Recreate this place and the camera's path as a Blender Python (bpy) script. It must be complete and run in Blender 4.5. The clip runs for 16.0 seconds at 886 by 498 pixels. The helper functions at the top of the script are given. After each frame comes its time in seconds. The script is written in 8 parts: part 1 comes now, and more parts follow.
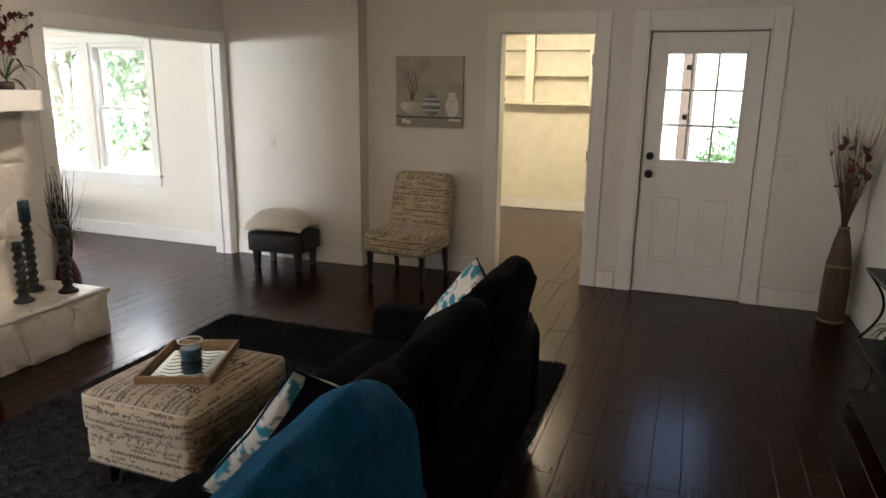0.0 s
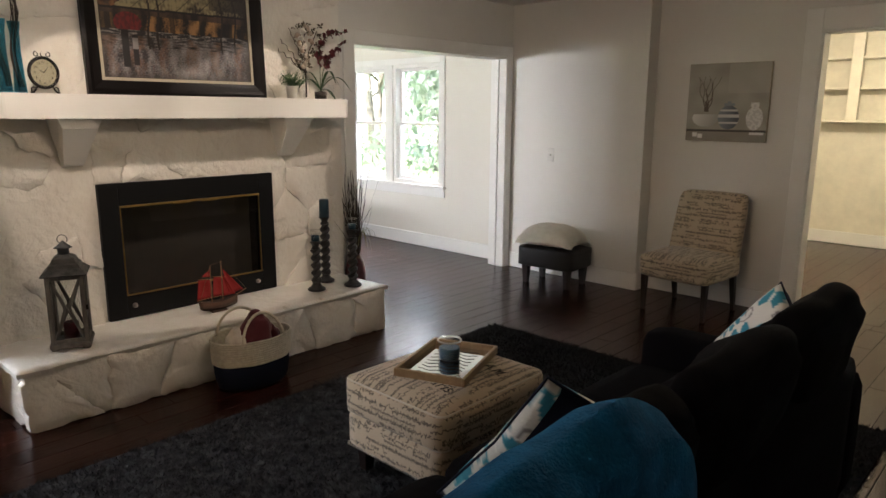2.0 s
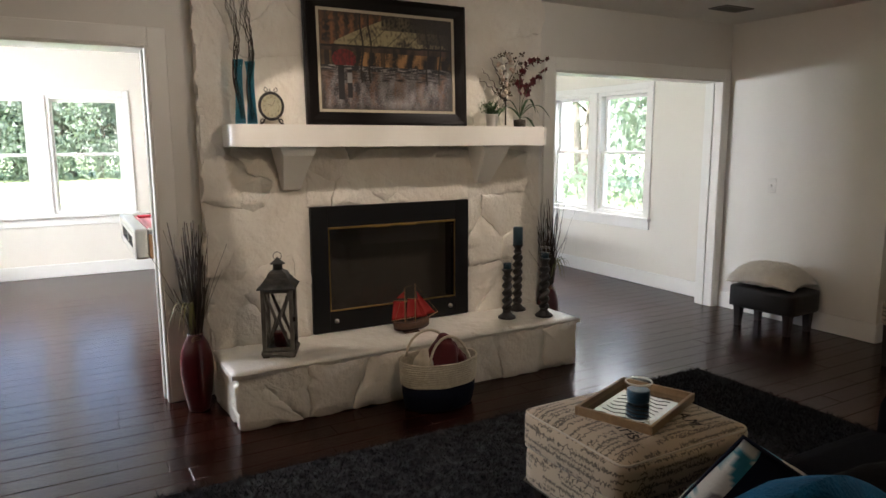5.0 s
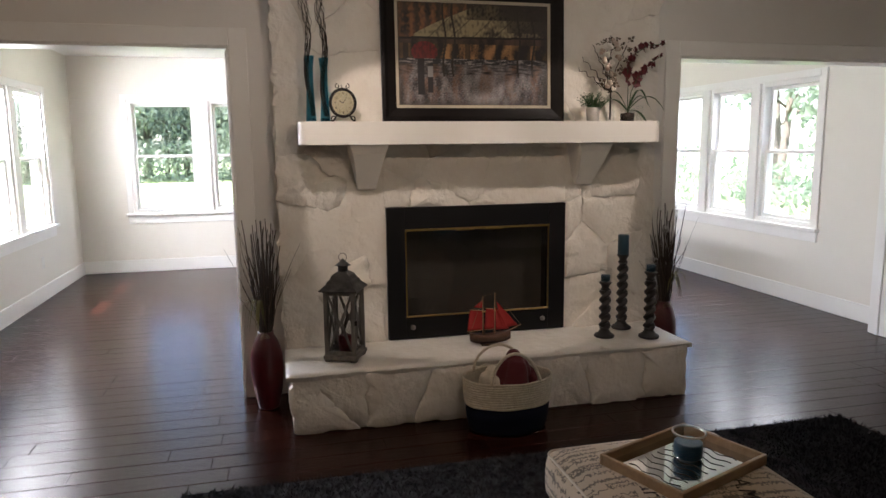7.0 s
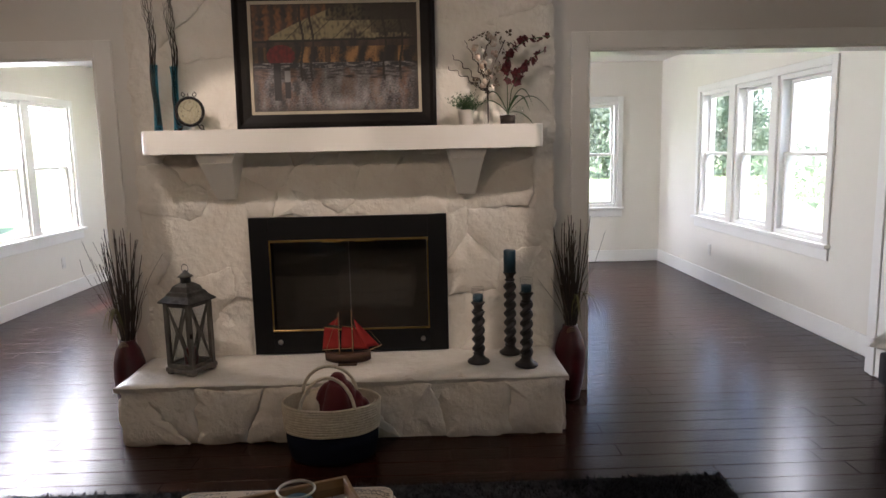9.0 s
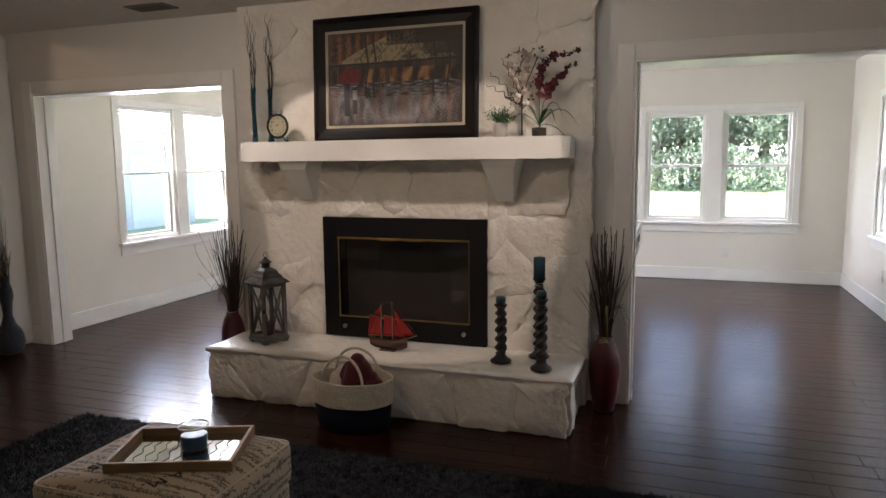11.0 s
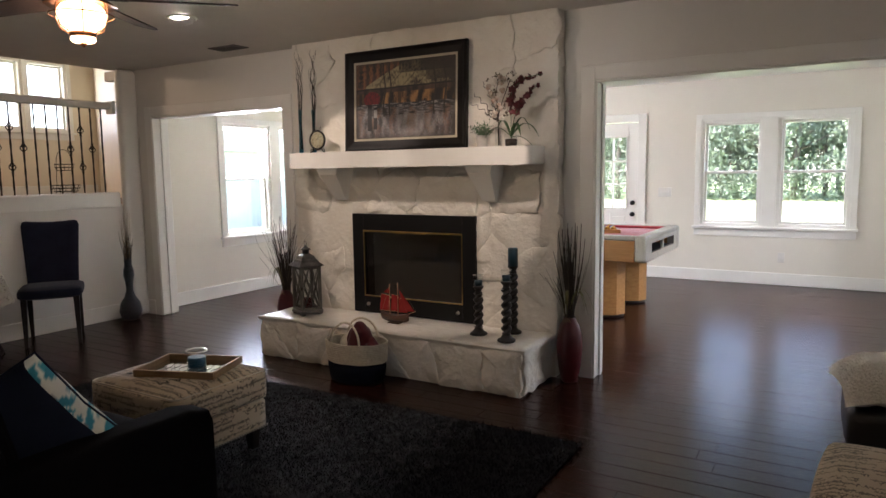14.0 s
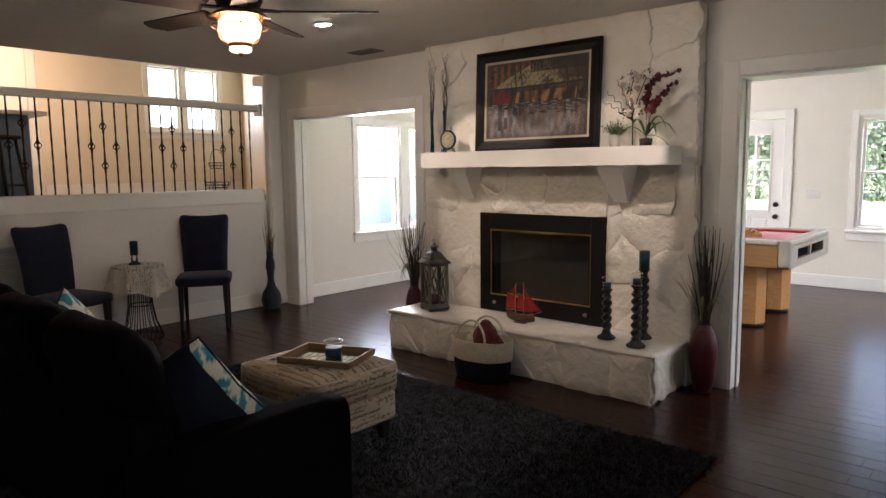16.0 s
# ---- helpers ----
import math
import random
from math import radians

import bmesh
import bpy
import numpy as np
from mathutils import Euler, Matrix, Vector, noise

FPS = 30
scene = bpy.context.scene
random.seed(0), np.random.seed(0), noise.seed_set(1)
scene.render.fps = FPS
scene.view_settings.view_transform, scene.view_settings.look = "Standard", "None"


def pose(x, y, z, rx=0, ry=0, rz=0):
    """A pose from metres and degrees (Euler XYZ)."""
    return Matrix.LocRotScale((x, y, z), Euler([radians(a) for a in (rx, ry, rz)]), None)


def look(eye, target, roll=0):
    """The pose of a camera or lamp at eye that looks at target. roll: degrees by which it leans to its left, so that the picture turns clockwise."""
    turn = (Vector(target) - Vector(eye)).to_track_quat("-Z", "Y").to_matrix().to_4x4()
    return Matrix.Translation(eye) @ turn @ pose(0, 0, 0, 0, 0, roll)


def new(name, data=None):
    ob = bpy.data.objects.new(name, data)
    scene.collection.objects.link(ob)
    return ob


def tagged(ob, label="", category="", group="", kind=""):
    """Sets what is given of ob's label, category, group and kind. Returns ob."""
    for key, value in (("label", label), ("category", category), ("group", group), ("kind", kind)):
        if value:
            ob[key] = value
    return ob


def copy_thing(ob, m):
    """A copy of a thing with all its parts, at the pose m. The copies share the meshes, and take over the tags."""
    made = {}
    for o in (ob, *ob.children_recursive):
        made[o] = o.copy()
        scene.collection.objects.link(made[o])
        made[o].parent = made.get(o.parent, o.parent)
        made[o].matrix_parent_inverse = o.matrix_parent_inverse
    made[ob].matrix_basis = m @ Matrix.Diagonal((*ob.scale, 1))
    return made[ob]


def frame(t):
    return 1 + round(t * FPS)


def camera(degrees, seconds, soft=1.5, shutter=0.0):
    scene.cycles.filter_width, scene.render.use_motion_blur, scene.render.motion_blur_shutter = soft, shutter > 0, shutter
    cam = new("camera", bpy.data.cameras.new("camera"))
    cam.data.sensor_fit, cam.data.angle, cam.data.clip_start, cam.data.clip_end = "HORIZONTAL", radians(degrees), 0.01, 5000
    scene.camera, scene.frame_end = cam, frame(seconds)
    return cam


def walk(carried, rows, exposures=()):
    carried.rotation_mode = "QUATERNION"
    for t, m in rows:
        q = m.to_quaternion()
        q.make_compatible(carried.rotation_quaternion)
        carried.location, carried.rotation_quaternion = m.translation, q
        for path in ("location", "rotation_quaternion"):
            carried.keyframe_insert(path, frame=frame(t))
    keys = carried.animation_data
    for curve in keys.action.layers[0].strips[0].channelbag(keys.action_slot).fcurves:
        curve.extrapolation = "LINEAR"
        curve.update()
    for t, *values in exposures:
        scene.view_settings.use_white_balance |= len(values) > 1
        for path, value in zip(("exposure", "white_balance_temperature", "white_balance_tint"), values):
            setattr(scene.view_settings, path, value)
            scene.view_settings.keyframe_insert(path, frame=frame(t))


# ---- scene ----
cam = camera(66.4, 16.0)
PATH = [
    (0, (0.12, -0.01, 1.625), (-0.546, 1.815, 1.152), 0.8),
    (0.5, (0.078, 0.06, 1.573), (-0.645, 1.869, 1.122), 0.8),
    (1, (0.053, 0.172, 1.511), (-0.812, 1.921, 1.071), 0.6),
    (1.5, (0.051, 0.201, 1.504), (-1.096, 1.783, 1.079), 0.4),
    (2, (0.009, 0.187, 1.483), (-1.335, 1.613, 1.084), 0.3),
    (2.5, (-0.007, 0.2, 1.53), (-1.469, 1.504, 1.13), 0.6),
    (3, (-0.009, 0.214, 1.532), (-1.554, 1.425, 1.15), 0.3),
    (3.5, (-0.014, 0.214, 1.527), (-1.625, 1.344, 1.169), 0.2),
    (4, (-0.005, 0.208, 1.509), (-1.676, 1.255, 1.176), 0.1),
    (6.5, (-0.061, 0.736, 1.406), (-1.908, 1.443, 1.108), -0.5),
    (7, (-0.073, 0.976, 1.425), (-1.995, 1.438, 1.125), -0.6),
    (7.5, (-0.045, 1.299, 1.42), (-2.008, 1.544, 1.126), -0.9),
    (8, (-0.098, 1.652, 1.414), (-2.071, 1.787, 1.121), -0.8),
    (8.5, (-0.131, 2.102, 1.419), (-2.105, 2.23, 1.129), -1.0),
    (11, (-0.016, 3.705, 1.428), (-1.889, 3.052, 1.171), -0.6),
    (11.5, (0.039, 3.891, 1.435), (-1.811, 3.175, 1.183), -0.7),
    (12, (0.07, 4.124, 1.431), (-1.734, 3.293, 1.194), -0.9),
    (12.5, (0.178, 4.369, 1.414), (-1.594, 3.467, 1.195), -0.8),
    (13, (0.272, 4.569, 1.406), (-1.494, 3.656, 1.188), -0.8),
    (13.5, (0.303, 4.783, 1.392), (-1.454, 3.855, 1.164), -0.9),
    (14, (0.34, 4.868, 1.399), (-1.367, 3.852, 1.172), -0.8),
    (14.5, (0.369, 4.873, 1.408), (-1.281, 3.767, 1.177), -0.6),
    (15, (0.378, 4.865, 1.416), (-1.227, 3.695, 1.183), -0.6),
    (15.5, (0.38, 4.857, 1.415), (-1.176, 3.621, 1.183), -0.7),
    (16, (0.381, 4.849, 1.415), (-1.116, 3.543, 1.185), -0.6),
]
EXPOSURES = [(0, 3.0, 6250, 15), (1.5, 2.82, 6200, 16), (4, 2.62, 6180, 14), (8, 2.5, 6020, 20), (12.5, 2.52, 6080, 20), (16, 2.76, 6200, 20)]
walk(cam, [(t, look(eye, target, roll)) for t, eye, target, roll in PATH], EXPOSURES)

# ---- daylight ----
SUN_EL, SUN_AZ = 50.5, 151.8      # degrees; azimuth from +y, clockwise
world = bpy.data.worlds.new("world")
scene.world = world
world.use_nodes = True
wn = world.node_tree.nodes
sky = wn.new("ShaderNodeTexSky")
sky.sky_type, sky.sun_disc = "NISHITA", False
sky.sun_elevation, sky.sun_rotation = radians(SUN_EL), radians(SUN_AZ)
wn["Background"].inputs["Strength"].default_value = 0.15
world.node_tree.links.new(sky.outputs[0], wn["Background"].inputs["Color"])


def lamp(name, kind, m, power, color=(1, 1, 1), size=0.1, size_y=None, label=""):
    d = bpy.data.lights.new(name, kind)
    d.energy, d.color = power, color
    if kind == "AREA":
        d.size = size
        if size_y:
            d.shape, d.size_y = "RECTANGLE", size_y
    elif kind == "SUN":
        d.angle = size
    else:
        d.shadow_soft_size = size
    ob = new(name, d)
    ob.matrix_world = m
    return ob


az, el = radians(SUN_AZ), radians(SUN_EL)
sun_dir = Vector((math.sin(az) * math.cos(el), math.cos(az) * math.cos(el), math.sin(el)))
lamp("sun", "SUN", look(sun_dir * 50, (0, 0, 0)), 5.0, (1, 0.95, 0.88), radians(0.5))
# the sky's light at the sunroom's south, north and west windows and the kitchen window; then the lit bulbs
SKY = (0.96, 0.965, 0.96)
lamp("sky_south", "AREA", look((-6.35, -1.50, 1.76), (-6.35, 2, 1.4)), 62, SKY, 2.7, 0.42)
lamp("sky_north", "AREA", look((-6.25, 6.5, 2.75), (-6.0, 2, 0.6)), 60, (1.0, 0.99, 0.94), 2.8, 1.3)
lamp("sky_west", "AREA", look((-9.7, 3.6, 2.95), (-6, 3.4, 0.7)), 52, (0.97, 0.98, 1.0), 3.4, 1.3)
lamp("sky_kitchen", "AREA", look((-5.3, -5.95, 2.6), (-3, 0, 2.3)), 4, SKY, 1.2, 0.9)
lamp("kitchen_bulb", "POINT", pose(-2.4, -4.4, 2.9), 13, (1, 0.72, 0.46), 0.12)
lamp("closet_bulb", "POINT", pose(-1.6, 7.0, 2.15), 13, (1, 0.86, 0.60), 0.12)
lamp("fan_bulb", "POINT", pose(-1.60, 1.78, 2.12), 5.5, (1, 0.80, 0.56), 0.05)
for _y in (1.02, 3.20):
    lamp("gimbal_bulb", "SPOT", look((-2.84, _y, 2.385), (-3.9, 2.1 + 0.3 * (_y - 2.1), 1.1)), 6.8, (1, 0.83, 0.64), 0.03)


# ---- materials ----
def material(name, color, rough=0.6, metal=0.0, color2=None, scale=8.0, bump=0.0, bump_scale=60.0, sheen=0.0, coat=0.0, spec=0.5,
             stretch=(1, 1, 1), vary=0.0, rough2=None, emit=None, power=0.0):
    m = bpy.data.materials.new(name)
    m.use_nodes = True
    n, k = m.node_tree.nodes, m.node_tree.links
    p = n["Principled BSDF"]
    p.inputs["Roughness"].default_value, p.inputs["Metallic"].default_value = rough, metal
    p.inputs["Sheen Weight"].default_value, p.inputs["Coat Weight"].default_value = sheen, coat
    p.inputs["Specular IOR Level"].default_value = spec
    c1 = (*color, 1)
    c2 = (*(color2 or tuple(v * 0.86 for v in color)), 1)
    tc, mp = n.new("ShaderNodeTexCoord"), n.new("ShaderNodeMapping")
    mp.inputs["Scale"].default_value = stretch
    k.new(tc.outputs["Object"], mp.inputs[0])
    nz = n.new("ShaderNodeTexNoise")
    nz.inputs["Scale"].default_value, nz.inputs["Detail"].default_value, nz.inputs["Roughness"].default_value = scale, 6, 0.6
    k.new(mp.outputs[0], nz.inputs["Vector"])
    mx = n.new("ShaderNodeMix")
    mx.data_type = "RGBA"
    mx.inputs[6].default_value, mx.inputs[7].default_value = c1, c2
    rp = n.new("ShaderNodeValToRGB")
    rp.color_ramp.elements[0].position, rp.color_ramp.elements[1].position = 0.35, 0.68
    k.new(nz.outputs[0], rp.inputs[0])
    k.new(rp.outputs[0], mx.inputs[0])
    out = mx.outputs[2]
    if vary:
        oi, hs = n.new("ShaderNodeObjectInfo"), n.new("ShaderNodeHueSaturation")
        mr = n.new("ShaderNodeMapRange")
        mr.inputs[3].default_value, mr.inputs[4].default_value = 1 - vary, 1 + vary
        k.new(oi.outputs["Random"], mr.inputs[0])
        k.new(mr.outputs[0], hs.inputs["Value"])
        k.new(out, hs.inputs["Color"])
        out = hs.outputs[0]
    k.new(out, p.inputs["Base Color"])
    if rough2 is not None:
        mr2 = n.new("ShaderNodeMapRange")
        mr2.inputs[3].default_value, mr2.inputs[4].default_value = rough, rough2
        k.new(nz.outputs[0], mr2.inputs[0])
        k.new(mr2.outputs[0], p.inputs["Roughness"])
    if bump:
        nb, bp = n.new("ShaderNodeTexNoise"), n.new("ShaderNodeBump")
        nb.inputs["Scale"].default_value, nb.inputs["Detail"].default_value = bump_scale, 5
        k.new(mp.outputs[0], nb.inputs["Vector"])
        bp.inputs["Strength"].default_value, bp.inputs["Distance"].default_value = bump, 0.01
        k.new(nb.outputs[0], bp.inputs["Height"])
        k.new(bp.outputs[0], p.inputs["Normal"])
    if emit:
        p.inputs["Emission Color"].default_value, p.inputs["Emission Strength"].default_value = (*emit, 1), power
    return m


def glass(name, color=(1, 1, 1), rough=0.0, ior=1.45, thin=True):
    m = bpy.data.materials.new(name)
    m.use_nodes = True
    n, k = m.node_tree.nodes, m.node_tree.links
    p = n["Principled BSDF"]
    p.inputs["Base Color"].default_value = (*color, 1)
    p.inputs["Roughness"].default_value, p.inputs["IOR"].default_value = rough, ior
    p.inputs["Transmission Weight"].default_value = 1
    if thin:
        tr, gl, mx, fr = (n.new("ShaderNodeBsdfTransparent"), n.new("ShaderNodeBsdfGlossy"), n.new("ShaderNodeMixShader"),
                          n.new("ShaderNodeLayerWeight"))
        tr.inputs[0].default_value = (*color, 1)
        gl.inputs["Roughness"].default_value = 0.02
        fr.inputs[0].default_value = 0.5
        pw = n.new("ShaderNodeMath")
        pw.operation = "POWER"
        pw.inputs[1].default_value = 5
        k.new(fr.outputs["Facing"], pw.inputs[0])
        sc = n.new("ShaderNodeMath")
        sc.operation, sc.inputs[1].default_value, sc.inputs[2].default_value = "MULTIPLY_ADD", 0.6, 0.045
        k.new(pw.outputs[0], sc.inputs[0])
        k.new(sc.outputs[0], mx.inputs[0])
        k.new(tr.outputs[0], mx.inputs[1])
        k.new(gl.outputs[0], mx.inputs[2])
        k.new(mx.outputs[0], n["Material Output"].inputs[0])
    return m


def painted(name, rough=0.6, bump=0.0):
    """A material whose colour is the picture on a canvas or a print on cloth (the mesh's colour attribute)."""
    m = bpy.data.materials.new(name)
    m.use_nodes = True
    n, k = m.node_tree.nodes, m.node_tree.links
    p = n["Principled BSDF"]
    p.inputs["Roughness"].default_value = rough
    at = n.new("ShaderNodeAttribute")
    at.attribute_name = "print"
    k.new(at.outputs["Color"], p.inputs["Base Color"])
    if bump:
        tc, nb, bp = n.new("ShaderNodeTexCoord"), n.new("ShaderNodeTexNoise"), n.new("ShaderNodeBump")
        nb.inputs["Scale"].default_value = 120
        bp.inputs["Strength"].default_value, bp.inputs["Distance"].default_value = bump, 0.004
        k.new(tc.outputs["Object"], nb.inputs["Vector"])
        k.new(nb.outputs[0], bp.inputs["Height"])
        k.new(bp.outputs[0], p.inputs["Normal"])
    return m


def script_cloth(name, base, base2, ink, rows=22.0):
    """Linen printed with rows of handwriting: strokes are thin crossings of a stretched noise, kept to rows and to blocks."""
    m = bpy.data.materials.new(name)
    m.use_nodes = True
    n, k = m.node_tree.nodes, m.node_tree.links
    p = n["Principled BSDF"]
    p.inputs["Roughness"].default_value, p.inputs["Sheen Weight"].default_value = 0.9, 0.2

    def math_(op, a, b=None):
        nd = n.new("ShaderNodeMath")
        nd.operation = op
        for i, v in enumerate((a, b)):
            if v is None:
                continue
            if isinstance(v, (int, float)):
                nd.inputs[i].default_value = v
            else:
                k.new(v, nd.inputs[i])
        return nd.outputs[0]
    uv = n.new("ShaderNodeUVMap")
    sp = n.new("ShaderNodeSeparateXYZ")
    k.new(uv.outputs[0], sp.inputs[0])
    u, v = sp.outputs[0], sp.outputs[1]

    def layer(rate, width, thick, keep):
        nz = n.new("ShaderNodeTexNoise")
        nz.inputs["Detail"].default_value = 1.5
        cb = n.new("ShaderNodeCombineXYZ")
        row = math_("MULTIPLY", v, rate)
        k.new(math_("MULTIPLY", u, width), cb.inputs[0])
        k.new(math_("MULTIPLY", row, 1.7), cb.inputs[1])
        nz.inputs["Scale"].default_value = 1.0
        k.new(cb.outputs[0], nz.inputs["Vector"])
        fr = math_("FRACT", row)
        wob = math_("MULTIPLY", math_("SUBTRACT", nz.outputs[0], 0.5), 1.25)
        d = math_("ABSOLUTE", math_("SUBTRACT", math_("SUBTRACT", fr, 0.5), wob))
        line = math_("LESS_THAN", d, thick)
        bl = n.new("ShaderNodeTexNoise")
        cb2 = n.new("ShaderNodeCombineXYZ")
        k.new(math_("MULTIPLY", u, 9.0), cb2.inputs[0])
        k.new(math_("MULTIPLY", math_("FLOOR", row), 3.3), cb2.inputs[1])
        k.new(cb2.outputs[0], bl.inputs["Vector"])
        bl.inputs["Scale"].default_value = 1.0
        return math_("MULTIPLY", line, math_("GREATER_THAN", bl.outputs[0], keep))
    a = layer(rows * 1.5, 110.0, 0.09, 0.42)
    b = layer(rows * 2.6, 190.0, 0.14, 0.50)
    c = layer(rows * 0.5, 34.0, 0.035, 0.56)
    ink_mask = math_("MINIMUM", math_("ADD", math_("ADD", a, b), c), 1.0)
    nz = n.new("ShaderNodeTexNoise")
    nz.inputs["Scale"].default_value = 14
    tc = n.new("ShaderNodeTexCoord")
    k.new(tc.outputs["Object"], nz.inputs["Vector"])
    m1, m2 = n.new("ShaderNodeMix"), n.new("ShaderNodeMix")
    m1.data_type = m2.data_type = "RGBA"
    m1.inputs[6].default_value, m1.inputs[7].default_value = (*base, 1), (*base2, 1)
    k.new(nz.outputs[0], m1.inputs[0])
    k.new(m1.outputs[2], m2.inputs[6])
    m2.inputs[7].default_value = (*ink, 1)
    k.new(math_("MULTIPLY", ink_mask, 0.8), m2.inputs[0])
    k.new(m2.outputs[2], p.inputs["Base Color"])
    wv, bp = n.new("ShaderNodeTexNoise"), n.new("ShaderNodeBump")
    wv.inputs["Scale"].default_value = 500
    k.new(tc.outputs["Object"], wv.inputs["Vector"])
    bp.inputs["Strength"].default_value, bp.inputs["Distance"].default_value = 0.3, 0.003
    k.new(wv.outputs[0], bp.inputs["Height"])
    k.new(bp.outputs[0], p.inputs["Normal"])
    return m


